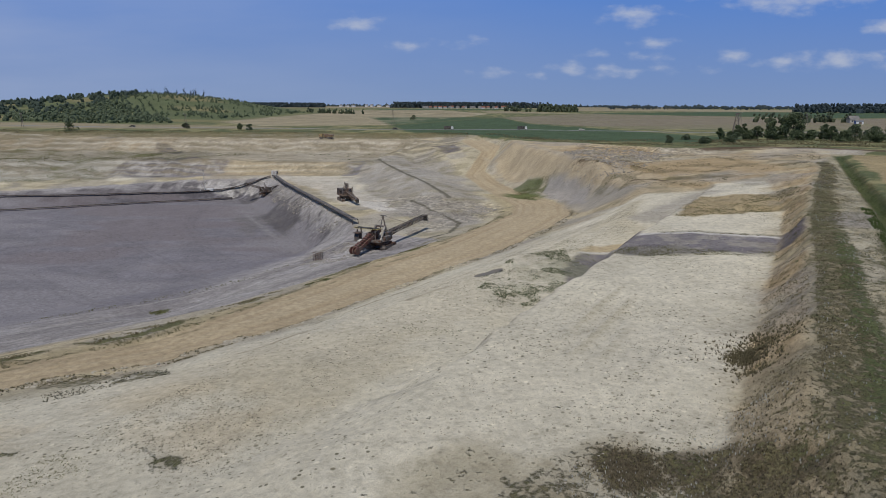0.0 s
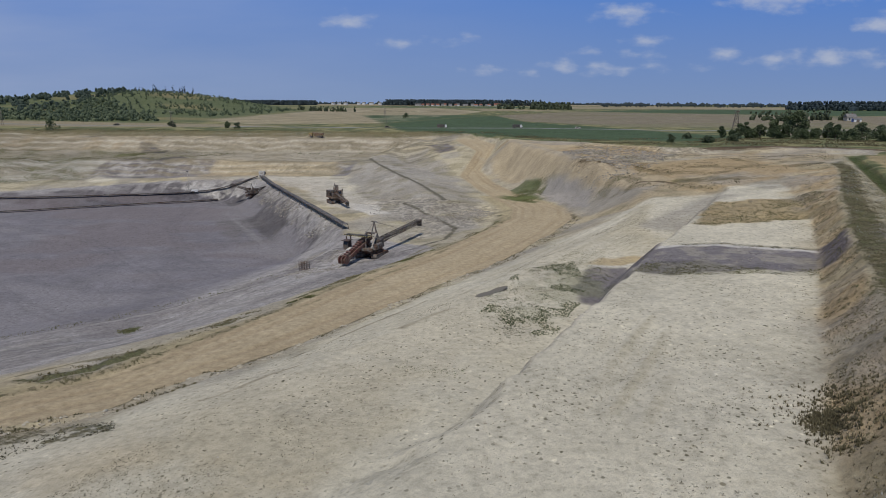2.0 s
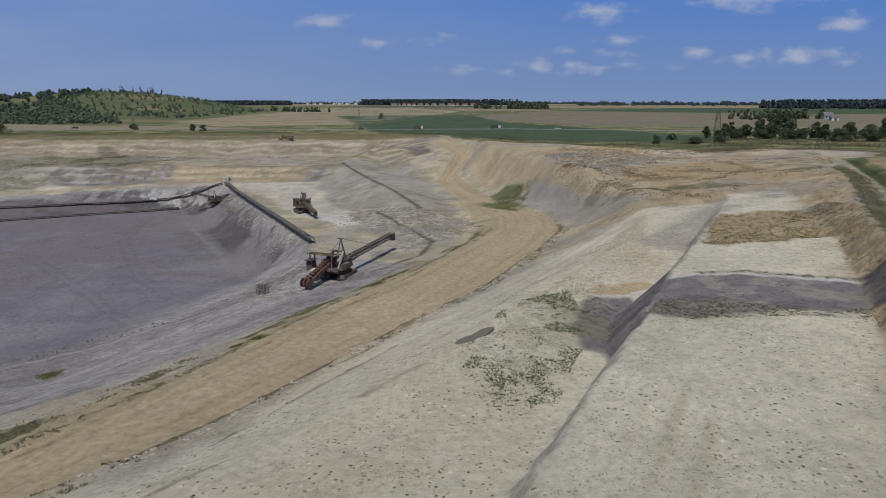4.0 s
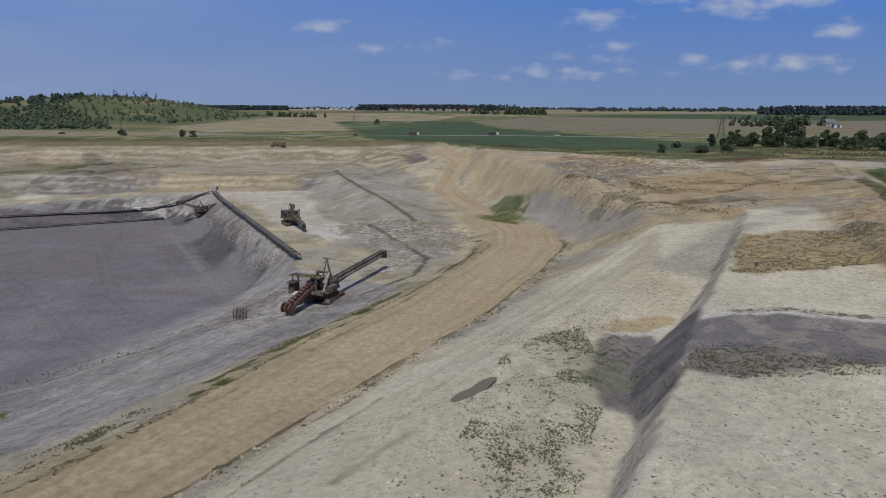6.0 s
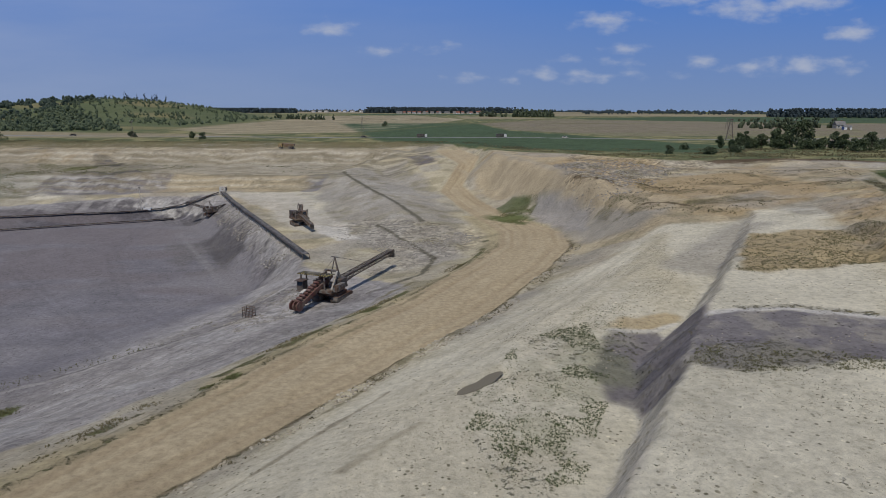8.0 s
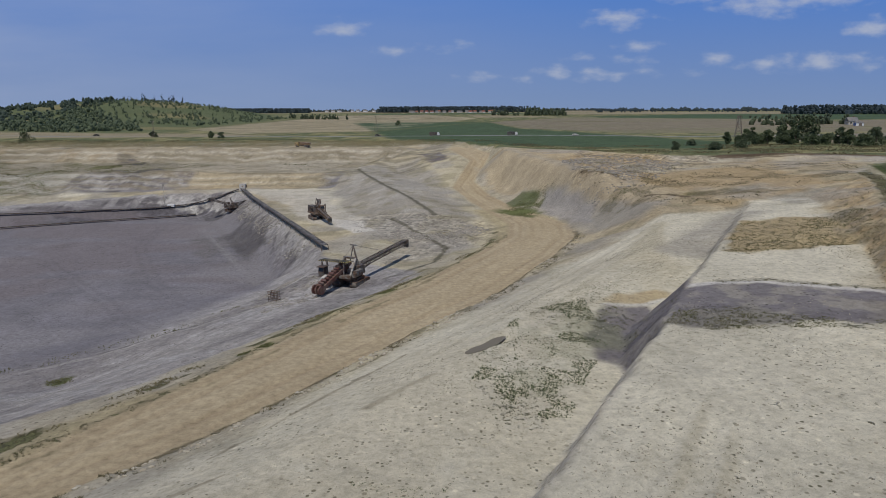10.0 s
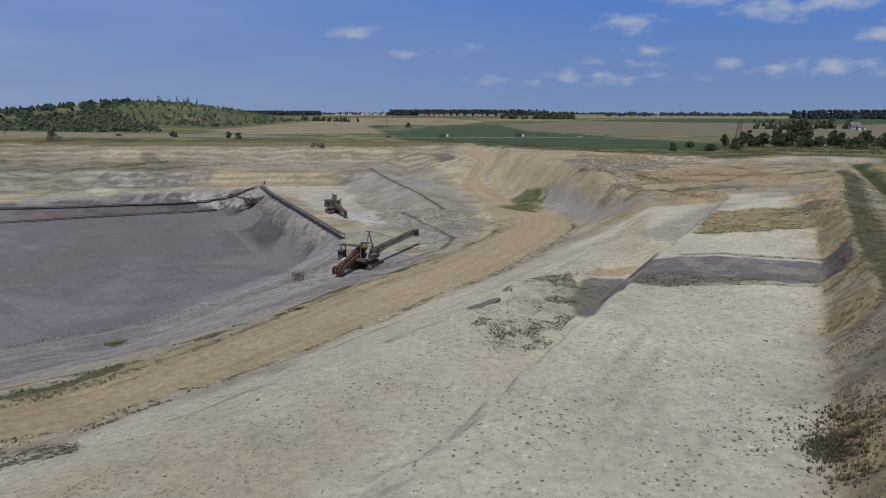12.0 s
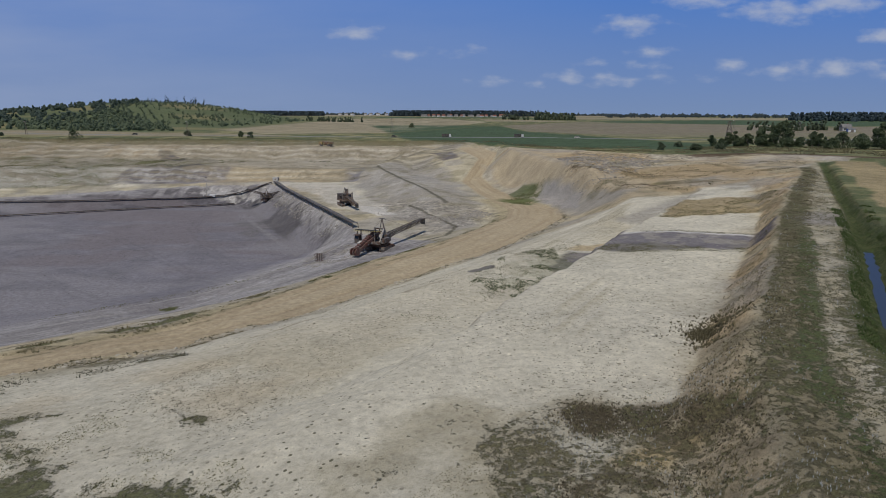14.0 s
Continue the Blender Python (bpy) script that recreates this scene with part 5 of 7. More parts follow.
RUST = painted("rusty_steel", (0.10, 0.052, 0.034), worn=0.5, scale=0.9)
GREYSTEEL = painted("grey_steel", (0.17, 0.165, 0.155), (0.10, 0.06, 0.04), 0.45)
PALESTEEL = painted("pale_steel", (0.33, 0.315, 0.28), (0.16, 0.11, 0.08), 0.3)
DARKSTEEL = painted("dark_steel", (0.055, 0.05, 0.047), (0.09, 0.05, 0.035), 0.4)
MAROON = painted("maroon_paint", (0.125, 0.05, 0.042), (0.11, 0.06, 0.04), 0.35)
PALEPAINT = painted("pale_paint", (0.55, 0.53, 0.47), (0.25, 0.17, 0.11), 0.25)
YELLOWPAINT = painted("yellow_paint", (0.50, 0.42, 0.13), (0.20, 0.13, 0.06), 0.3)
BLACKPAINT = painted("black_paint", (0.035, 0.034, 0.032), (0.07, 0.05, 0.035), 0.2)
RUBBER = painted("rubber_belt", (0.03, 0.03, 0.031), (0.16, 0.15, 0.15), 0.4, 0.8)
GLASS = Mat("dark_glass", 0.08).colour((0.02, 0.025, 0.03)).m
WHITEPAINT = painted("white_paint", (0.75, 0.75, 0.73), (0.5, 0.47, 0.42), 0.15, 0.4)
BLUEPAINT = painted("blue_paint", (0.05, 0.14, 0.42), (0.3, 0.3, 0.3), 0.15, 0.45)
WOODPOLE = painted("weathered_wood", (0.19, 0.16, 0.13), (0.10, 0.085, 0.07), 0.4, 0.9)


# ---- excavators ----
def crawler(name, parent, x, length, width, tall):
    bm = bmesh.new()
    r, half = tall / 2, length / 2
    arc = [(half - r + r * math.cos(a), r + r * math.sin(a)) for a in np.linspace(-math.pi / 2, math.pi / 2, 9)]
    prism(bm, arc + [(-y, z) for y, z in arc[::-1]], x - width / 2, x + width / 2)
    track = part(name, bm, DARKSTEEL, parent)
    step = 0.55
    for k in range(int(length / step) - 1):
        pad = bmesh.new()
        box(pad, (x, -half + r * 0.7 + k * step, tall + 0.03), (width + 0.12, 0.36, 0.1))
        part("track_pad", pad, RUST, track)
    for k in range(4):
        wheel = bmesh.new()
        y = -half + r + k * (length - 2 * r) / 3
        rod(wheel, (x - width / 2 - 0.06, y, r), (x + width / 2 + 0.06, y, r), r * 0.62, 14)
        part("road_wheel", wheel, GREYSTEEL, track)
    return track


def bucket_excavator(m, label):
    """Crawler machine with a bucket chain on a ladder, roofed engine deck, mast and a long discharge boom along +y."""
    ob = thing("bucket_chain_excavator", m, label, "excavator", "pit machines")
    for x in (-2.1, 2.1):
        crawler("crawler_track", ob, x, 6.2, 1.5, 1.25)
    bm = bmesh.new()
    box(bm, (0, 0, 1.45), (4.6, 3.4, 0.7))
    box(bm, (0, 0, 0.9), (3.0, 1.2, 0.7))
    part("undercarriage", bm, RUST, ob)
    bm = bmesh.new()
    rod(bm, (0, 0, 1.7), (0, 0, 2.2), 1.7, 24)
    part("slewing_ring", bm, GREYSTEEL, ob)
    bm = bmesh.new()
    box(bm, (-0.6, -0.6, 2.4), (5.2, 6.4, 0.45))
    box(bm, (-4.2, -2.7, 2.3), (2.4, 3.6, 0.25))
    for y in (-3.4, 2.2):
        beam(bm, (-3.2, y, 2.45), (2.0, y, 2.45), 0.35, 0.6)
    part("deck", bm, GREYSTEEL, ob)
    bm = bmesh.new()
    box(bm, (1.2, 1.2, 3.3), (1.6, 2.2, 1.5))
    box(bm, (1.2, 2.5, 3.0), (1.2, 0.5, 0.9))
    part("engine_housing", bm, DARKSTEEL, ob)
    # roofed engine deck with warning stripes on its eaves
    for x, y in ((-5.0, -3.2), (-5.0, -1.3), (0.2, -3.2), (0.2, -1.3)):
        bm = bmesh.new()
        beam(bm, (x, y, 2.4), (x, y, 5.25), 0.22, 0.22)
        part("roof_post", bm, GREYSTEEL, ob)
    bm = bmesh.new()
    box(bm, (-2.5, -2.2, 5.37), (6.6, 2.3, 0.14), pose(0, 0, 0, -4, 0, 0))
    roof = part("roof", bm, YELLOWPAINT, ob, "dull yellow sheet roof with black stripes")
    for k in range(13):
        bm = bmesh.new()
        box(bm, (-5.5 + k * 0.5, -2.2, 5.40), (0.26, 2.42, 0.2), pose(0, 0, 0, -4, 0, 0))
        part("stripe", bm, BLACKPAINT, roof)
    # operator's cabin beside the ladder
    bm = bmesh.new()
    prism(bm, [(-4.4, 2.4), (-2.9, 2.4), (-2.9, 4.3), (-4.2, 4.3), (-4.5, 3.4)], -5.2, -3.9)
    cabin = part("cabin", bm, DARKSTEEL, ob)
    for y, z, sy, sz in ((-3.6, 3.6, 1.0, 0.9),):
        bm = bmesh.new()
        box(bm, (-5.22, y, z), (0.05, sy, sz))
        part("window", bm, GLASS, cabin)
        bm = bmesh.new()
        box(bm, (-4.55, -4.4, 3.8), (1.0, 0.06, 0.8), pose(0, 0, 0, -16, 0, 0))
        part("window", bm, GLASS, cabin)
    bm = bmesh.new()
    box(bm, (-4.55, -3.7, 4.36), (1.9, 2.2, 0.12))
    part("cabin_roof", bm, DARKSTEEL, cabin)
    # bucket ladder, reaching down in front
    top, tip = Vector((-1.0, 0.5, 4.6)), Vector((-2.2, -9.3, 1.05))
    bm = bmesh.new()
    way = (tip - top).normalized()
    side = way.cross(Vector((0, 0, 1))).normalized()
    for s in (-1, 1):
        beam(bm, top + s * side * 0.85, tip + s * side * 0.85, 0.22, 0.7)
    for k in range(9):
        p = top.lerp(tip, k / 8)
        beam(bm, p - side * 0.75, p + side * 0.75, 0.2, 0.5)
    beam(bm, top.lerp(tip, 0.45) + Vector((0, 0, 0.35)), tip + Vector((0, 0.6, 0.35)), 1.5, 0.12)
    ladder = part("bucket_ladder", bm, MAROON, ob, "rust-brown bucket ladder lowered to the ground")
    bm = bmesh.new()
    for s in (-0.85, 0, 0.85):
        rod(bm, tip + side * (s - 0.12), tip + side * (s + 0.12), 0.95, 16)
    rod(bm, tip - side, tip + side, 0.4, 12)
    part("tail_wheel", bm, MAROON, ladder)
    up = side.cross(way).normalized()
    if up.z < 0:
        up = -up
    for k in range(11):
        for lift in (0.75, -0.7):
            bm = bmesh.new()
            p = top.lerp(tip, 0.12 + 0.084 * k) + up * lift
            if p.z < 0.25:
                continue
            made = box(bm, p, (1.25, 0.55, 0.5), way.to_track_quat("Y", "Z").to_matrix().to_4x4())
            bmesh.ops.bevel(bm, geom=bm.edges[:], offset=0.1, segments=1, affect="EDGES")
            part("bucket", bm, MAROON, ladder)
    bm = bmesh.new()
    box(bm, top.lerp(tip, 0.7) + up * 1.0 + side * 0.5, (0.7, 1.3, 0.2), way.to_track_quat("Y", "Z").to_matrix().to_4x4())
    part("spill_plate", bm, PALEPAINT, ladder, "pale dented spill plate")
    # mast with stays
    bm = bmesh.new()
    peak = Vector((0.2, 1.0, 8.3))
    for x in (-1.1, 1.5):
        beam(bm, (x, 0.6, 2.6), peak, 0.2, 0.2)
    beam(bm, (0.2, 3.0, 3.2), peak, 0.16, 0.16)
    beam(bm, peak - Vector((0.8, 0, 0)), peak + Vector((0.8, 0, 0)), 0.22, 0.22)
    beam(bm, (-0.7, 0.75, 4.8), (1.1, 0.75, 4.8), 0.14, 0.14)
    mast = part("mast", bm, GREYSTEEL, ob)
    for end in (top.lerp(tip, 0.75), Vector((0.4, 14.0, 4.3))):
        bm = bmesh.new()
        rod(bm, peak, end, 0.035, 6)
        part("stay_cable", bm, DARKSTEEL, mast)
    # discharge boom
    root, end = Vector((0.3, 1.6, 3.3)), Vector((0.6, 25.6, 4.2))
    bm = bmesh.new()
    truss(bm, root, end, 1.15, 0.95, 20, 0.13)
    boom = part("discharge_boom", bm, DARKSTEEL, ob)
    bm = bmesh.new()
    beam(bm, root + Vector((0, 0, 0.25)), end + Vector((0, 0, 0.25)), 0.85, 0.08)
    part("belt", bm, RUBBER, boom)
    bm = bmesh.new()
    rod(bm, end + Vector((-0.65, 0.1, 0.2)), end + Vector((0.65, 0.1, 0.2)), 0.42, 14)
    part("head_pulley", bm, DARKSTEEL, boom)
    bm = bmesh.new()
    box(bm, end + Vector((0, 0.45, -0.55)), (1.1, 0.6, 1.7))
    part("discharge_chute", bm, BLACKPAINT, boom)
    bm = bmesh.new()
    for s in (-0.7, 0.95):
        beam(bm, (s, 1.8, 2.6), (s, 7.0, 3.2), 0.18, 0.5)
    part("boom_cradle", bm, GREYSTEEL, ob)
    # gangway with handrail
    bm = bmesh.new()
    box(bm, (-3.4, 0.9, 2.68), (0.8, 3.6, 0.08))
    for y in (-0.8, 0.4, 1.6, 2.6):
        beam(bm, (-3.75, y, 2.7), (-3.75, y, 3.7), 0.06, 0.06)
    beam(bm, (-3.75, -0.8, 3.7), (-3.75, 2.6, 3.7), 0.06, 0.06)
    part("gangway", bm, GREYSTEEL, ob)
    bm = bmesh.new()
    box(bm, (2.4, -1.2, 3.0), (0.9, 2.6, 1.2))
    box(bm, (2.4, -2.7, 2.8), (0.8, 0.7, 0.8))
    part("counterweight", bm, GREYSTEEL, ob)
    # portal that carries ladder and boom
    for x in (-2.2, 1.2):
        bm = bmesh.new()
        beam(bm, (x, -2.2, 2.5), (x * 0.8, 0.6, 5.6), 0.35, 0.45)
        beam(bm, (x, 2.4, 2.5), (x * 0.8, 0.6, 5.6), 0.3, 0.4)
        part("portal_frame", bm, PALESTEEL, ob)
    bm = bmesh.new()
    beam(bm, (-2.0, 0.6, 5.6), (1.2, 0.6, 5.6), 0.4, 0.4)
    part("portal_beam", bm, GREYSTEEL, ob)
    bm = bmesh.new()
    box(bm, (-1.6, -1.4, 3.4), (1.6, 2.4, 1.6))
    box(bm, (-3.0, 0.6, 3.1), (1.2, 1.8, 1.1))
    part("gear_housing", bm, MAROON, ob)
    return ob


def belt_machine(m, label, boom_up, boom_down, paint):
    """A smaller crawler machine: a body with cabin, a receiving boom and a discharge boom. The booms' tips are given in its own metres."""
    ob = thing("crawler_spreader", m, label, "spreader", "pit machines")
    for x in (-1.5, 1.5):
        crawler("crawler_track", ob, x, 4.6, 1.1, 1.0)
    bm = bmesh.new()
    box(bm, (0, 0, 1.15), (3.0, 2.6, 0.5))
    rod(bm, (0, 0, 1.3), (0, 0, 1.8), 1.2, 18)
    part("undercarriage", bm, DARKSTEEL, ob)
    bm = bmesh.new()
    box(bm, (0, 0, 1.95), (4.2, 5.0, 0.4))
    part("deck", bm, paint, ob)
    bm = bmesh.new()
    box(bm, (1.1, -1.2, 3.0), (1.7, 2.4, 1.8))
    box(bm, (-0.9, -1.6, 2.7), (1.4, 1.6, 1.2))
    box(bm, (0.9, 1.2, 2.6), (1.2, 1.6, 1.0))
    part("engine_housing", bm, DARKSTEEL, ob)
    bm = bmesh.new()
    for x in (-1.7, 1.7):
        beam(bm, (x, -2.4, 2.1), (x, 2.3, 4.4), 0.2, 0.3)
        beam(bm, (x, 2.3, 2.1), (x, 2.3, 4.4), 0.2, 0.2)
    part("boom_portal", bm, GREYSTEEL, ob)
    bm = bmesh.new()
    prism(bm, [(0.2, 2.1), (1.8, 2.1), (1.9, 3.2), (1.6, 4.0), (0.2, 4.0)], -1.6, -0.3)
    cabin = part("cabin", bm, paint, ob)
    bm = bmesh.new()
    box(bm, (-0.95, 1.82, 3.4), (1.0, 0.06, 0.8), pose(0, 0, 0, 12, 0, 0))
    part("window", bm, GLASS, cabin)
    bm = bmesh.new()
    for x in (-0.9, 0.9):
        beam(bm, (x, -0.4, 2.0), (0, -0.2, 6.0), 0.16, 0.16)
    beam(bm, (0, 1.4, 2.0), (0, -0.2, 6.0), 0.14, 0.14)
    part("mast", bm, GREYSTEEL, ob)
    for name, tip in (("receiving_boom", boom_up), ("discharge_boom", boom_down)):
        tip = Vector(tip)
        root = Vector((0, 0, 3.0)) + Vector((tip.x, tip.y, 0)).normalized() * 0.9
        bm = bmesh.new()
        truss(bm, root, tip, 0.95, 0.7, max(5, int((tip - root).length / 1.2)), 0.12)
        boom = part(name, bm, paint, ob)
        bm = bmesh.new()
        beam(bm, root + Vector((0, 0, 0.2)), tip + Vector((0, 0, 0.2)), 0.7, 0.08)
        part("belt", bm, RUBBER, boom)
        bm = bmesh.new()
        box(bm, tip + Vector((0, 0, -0.35)), (0.9, 0.7, 1.1))
        part("chute", bm, BLACKPAINT, boom)
        bm = bmesh.new()
        rod(bm, (0, -0.2, 6.0), root.lerp(tip, 0.75) + Vector((0, 0, 0.35)), 0.03, 6)
        part("stay_cable", bm, DARKSTEEL, boom)
    return ob


bucket_excavator(facing(-19.3, 151.2, (0.37, 0.93), 0.0), "rust-brown bucket chain excavator with long discharge boom on grey clay")
belt_machine(facing(-43.5, 236, (0.5, -0.86)) @ Matrix.Scale(1.2, 4), "weathered grey-brown crawler spreader beside the clay heap", (-2.2, -4.4, 4.6), (0.4, 11.5, 1.6), painted("brown_paint", (0.13, 0.09, 0.06), worn=0.4))
belt_machine(facing(-91.5, 289, (-0.7, 0.7)), "dark crawler excavator at the edge of the pit floor", (-6.5, 6.5, 5.6), (14, -2, 5.0), DARKSTEEL)


# ---- conveyors ----
def conveyor(label, a, b, wide, tall, group="pit conveyors"):
    """A belt conveyor on trestles that follows the ground between two places."""
    a, b = Vector((*a, 0)), Vector((*b, 0))
    run = (b - a).length
    ob = thing("belt_conveyor", Matrix.Translation((a.x, a.y, ground(a.x, a.y))), label, "conveyor", group)
    n = max(4, int(run / 6))
    spots = []
    for k in range(n + 1):
        p = a.lerp(b, k / n)
        spots.append(Vector((p.x - a.x, p.y - a.y, ground(p.x, p.y) - ground(a.x, a.y))))
    level = [spots[0].z] + [(spots[k - 1].z + spots[k].z + spots[k + 1].z) / 3 for k in range(1, n)] + [spots[-1].z]
    deck = [Vector((p.x, p.y, max(z, p.z) + tall)) for p, z in zip(spots, level)]
    side = (b - a).normalized().cross(Vector((0, 0, 1))) * wide / 2
    frame_bm, belt_bm = bmesh.new(), bmesh.new()
    for k in range(n):
        for s in (-1, 1):
            beam(frame_bm, deck[k] + s * side, deck[k + 1] + s * side, 0.16, 0.3)
        beam(frame_bm, deck[k] - side, deck[k] + side, 0.12, 0.12)
        beam(frame_bm, deck[k] - side - Vector((0, 0, 0.15)), deck[k + 1] + side - Vector((0, 0, 0.15)), 0.08, 0.08)
    rings = []
    for p in deck:
        rings.append([belt_bm.verts.new(p + s * side * 0.8 + Vector((0, 0, z))) for s, z in ((-1, 0.2), (-0.4, 0.1), (0.4, 0.1), (1, 0.2), (1, 0.13), (0.4, 0.03), (-0.4, 0.03), (-1, 0.13))])
    for r0, r1 in zip(rings[:-1], rings[1:]):
        for i in range(8):
            belt_bm.faces.new((r0[i], r0[(i + 1) % 8], r1[(i + 1) % 8], r1[i]))
    bmesh.ops.recalc_face_normals(belt_bm, faces=belt_bm.faces)
    part("conveyor_frame", frame_bm, DARKSTEEL, ob)
    part("belt", belt_bm, RUBBER, ob)
    for k in range(n + 1):
        for s in (-1, 1):
            bm = bmesh.new()
            beam(bm, deck[k] + s * side * 0.95, Vector((*(spots[k] + s * side * 1.25).xy, spots[k].z - 0.15)), 0.12, 0.12)
            part("trestle_leg", bm, GREYSTEEL, ob)
    return ob


rise = conveyor("long dark belt conveyor along the edge of the pit floor", (-93.4, 311.5), (-31.6, 186.5), 1.7, 1.5)
conveyor("dark belt conveyor on the upper clay ledge", (-96, 314), (-262, 257), 1.2, 0.8)
conveyor("dark belt conveyor at the foot of the black clay bank", (-112, 301.5), (-262, 233), 1.1, 0.7)
bm = bmesh.new()
box(bm, (0.3, 0.2, 2.6), (2.6, 2.4, 2.0))
box(bm, (0.3, 0.2, 0.8), (2.0, 2.0, 1.8))
part("drive_head", bm, PALEPAINT, rise, "pale drive housing at the conveyor's head")
bm = bmesh.new()
rod(bm, (-1.2, 0.9, 2.6), (1.8, 0.9, 2.6), 0.6, 14)
part("drive_pulley", bm, DARKSTEEL, rise)


def site_mast(m):
    ob = thing("floodlight_mast", m, "pale steel floodlight mast on braced legs by the conveyor", "mast")
    bm = bmesh.new()
    rod(bm, (0, 0, 0), (0, 0, 10), 0.14, 8, 0.08)
    part("pole", bm, PALEPAINT, ob)
    for k in range(3):
        bm = bmesh.new()
        a = k * 2.1
        beam(bm, (2.6 * math.cos(a), 2.6 * math.sin(a), 0), (0, 0, 4.6), 0.12, 0.12)
        part("leg", bm, PALEPAINT, ob)
    bm = bmesh.new()
    box(bm, (0, -0.1, 9.8), (0.9, 0.3, 0.45))
    part("lamp_head", bm, GREYSTEEL, ob)
    bm = bmesh.new()
    box(bm, (3.0, -0.6, 0.5), (3.2, 1.3, 1.0))
    bmesh.ops.bevel(bm, geom=bm.edges[:], offset=0.08, segments=1, affect="EDGES")
    part("switch_box", bm, WHITEPAINT, ob)
    return ob


site_mast(facing(-127, 305, (0, 1)))


def wire_rack(m):
    ob = thing("pipe_rack", m, "dark upright steel rack standing on grey clay", "rack")
    for x in (-1.0, -0.35, 0.35, 1.0):
        for y in (-0.6, 0.6):
            bm = bmesh.new()
            beam(bm, (x, y, -0.1), (x * 1.05, y, 2.2), 0.09, 0.09)
            part("post", bm, DARKSTEEL, ob)
    for z in (0.4, 0.95, 1.5, 2.05):
        bm = bmesh.new()
        for y in (-0.6, 0.6):
            beam(bm, (-1.05, y, z), (1.05, y, z), 0.07, 0.07)
        for x in (-1.0, 1.0):
            beam(bm, (x, -0.6, z), (x, 0.6, z), 0.07, 0.07)
        part("rail", bm, RUST, ob)
    return ob


wire_rack(facing(-34.8, 147.2, (0.4, 0.9)))


# ---- vehicles ----
def wheel(parent, x, y, r, wide):
    bm = bmesh.new()
    rod(bm, (x - wide / 2, y, r), (x + wide / 2, y, r), r, 16)
    tyre = part("wheel", bm, RUBBER, parent)
    bm = bmesh.new()
    rod(bm, (x - wide / 2 - 0.02, y, r), (x + wide / 2 + 0.02, y, r), r * 0.55, 12)
    part("rim", bm, GREYSTEEL, tyre)


def dump_truck(m, label):
    ob = thing("dump_truck", m, label, "truck", "pit machines")
    for x in (-1.2, 1.2):
        for y in (-3.4, -1.9, 3.0):
            wheel(ob, x, y, 0.75, 0.55)
    bm = bmesh.new()
    for x in (-0.55, 0.55):
        beam(bm, (x, -4.3, 1.05), (x, 4.4, 1.05), 0.25, 0.35)
    part("chassis", bm, DARKSTEEL, ob)
    bm = bmesh.new()
    prism(bm, [(-4.8, 1.7), (0.9, 1.35), (1.3, 2.9), (1.9, 3.2), (1.9, 3.4), (1.1, 3.3), (-4.9, 2.8)], -1.45, 1.45)
    part("tipper_body", bm, painted("tipper_paint", (0.24, 0.17, 0.08), worn=0.45), ob)
    bm = bmesh.new()
    prism(bm, [(2.1, 1.1), (4.4, 1.1), (4.5, 2.0), (4.1, 3.1), (2.1, 3.1)], -1.2, 1.2)
    cab = part("cab", bm, painted("cab_paint", (0.40, 0.28, 0.09), worn=0.35), ob)
    bm = bmesh.new()
    box(bm, (0, 4.32, 2.55), (2.0, 0.05, 0.85), pose(0, 0, 0, 20, 0, 0))
    part("windscreen", bm, GLASS, cab)
    for x in (-0.85, 0.85):
        bm = bmesh.new()
        box(bm, (x, 4.48, 1.45), (0.35, 0.08, 0.22))
        part("headlight", bm, WHITEPAINT, cab)
    return ob


def car(m, label, paint, length=4.3):
    ob = thing("car", m, label, "car", "road traffic")
    bm = bmesh.new()
    h = length / 2
    prism(bm, [(-h, 0.35), (h, 0.35), (h, 0.75), (h * 0.55, 0.92), (h * 0.2, 1.42), (-h * 0.6, 1.45), (-h * 0.95, 0.95)], -0.86, 0.86)
    bmesh.ops.bevel(bm, geom=bm.edges[:], offset=0.06, segments=2, affect="EDGES")
    body = part("body", bm, paint, ob)
    for x in (-0.87, 0.87):
        bm = bmesh.new()
        box(bm, (x, -0.25, 1.15), (0.03, length * 0.42, 0.36))
        part("side_window", bm, GLASS, body)
    for x in (-0.75, 0.75):
        for y in (-h * 0.62, h * 0.62):
            wheel(ob, x, y, 0.32, 0.2)
    return ob


def lorry(m, label, cab_paint, box_paint):
    ob = thing("lorry", m, label, "truck", "road traffic")
    bm = bmesh.new()
    prism(bm, [(2.2, 0.7), (4.2, 0.7), (4.2, 2.0), (3.9, 3.0), (2.2, 3.0)], -1.2, 1.2)
    cab = part("cab", bm, cab_paint, ob)
    bm = bmesh.new()
    box(bm, (0, 4.12, 2.35), (2.0, 0.05, 0.8), pose(0, 0, 0, 16, 0, 0))
    part("windscreen", bm, GLASS, cab)
    bm = bmesh.new()
    box(bm, (0, -1.4, 2.2), (2.4, 6.6, 2.2))
    bmesh.ops.bevel(bm, geom=bm.edges[:], offset=0.05, segments=1, affect="EDGES")
    part("cargo_body", bm, box_paint, ob)
    bm = bmesh.new()
    box(bm, (0, -0.4, 0.85), (1.0, 8.6, 0.35))
    part("chassis", bm, DARKSTEEL, ob)
    for x in (-1.0, 1.0):
        for y in (-3.6, -2.4, 3.1):
            wheel(ob, x, y, 0.5, 0.35)
    return ob


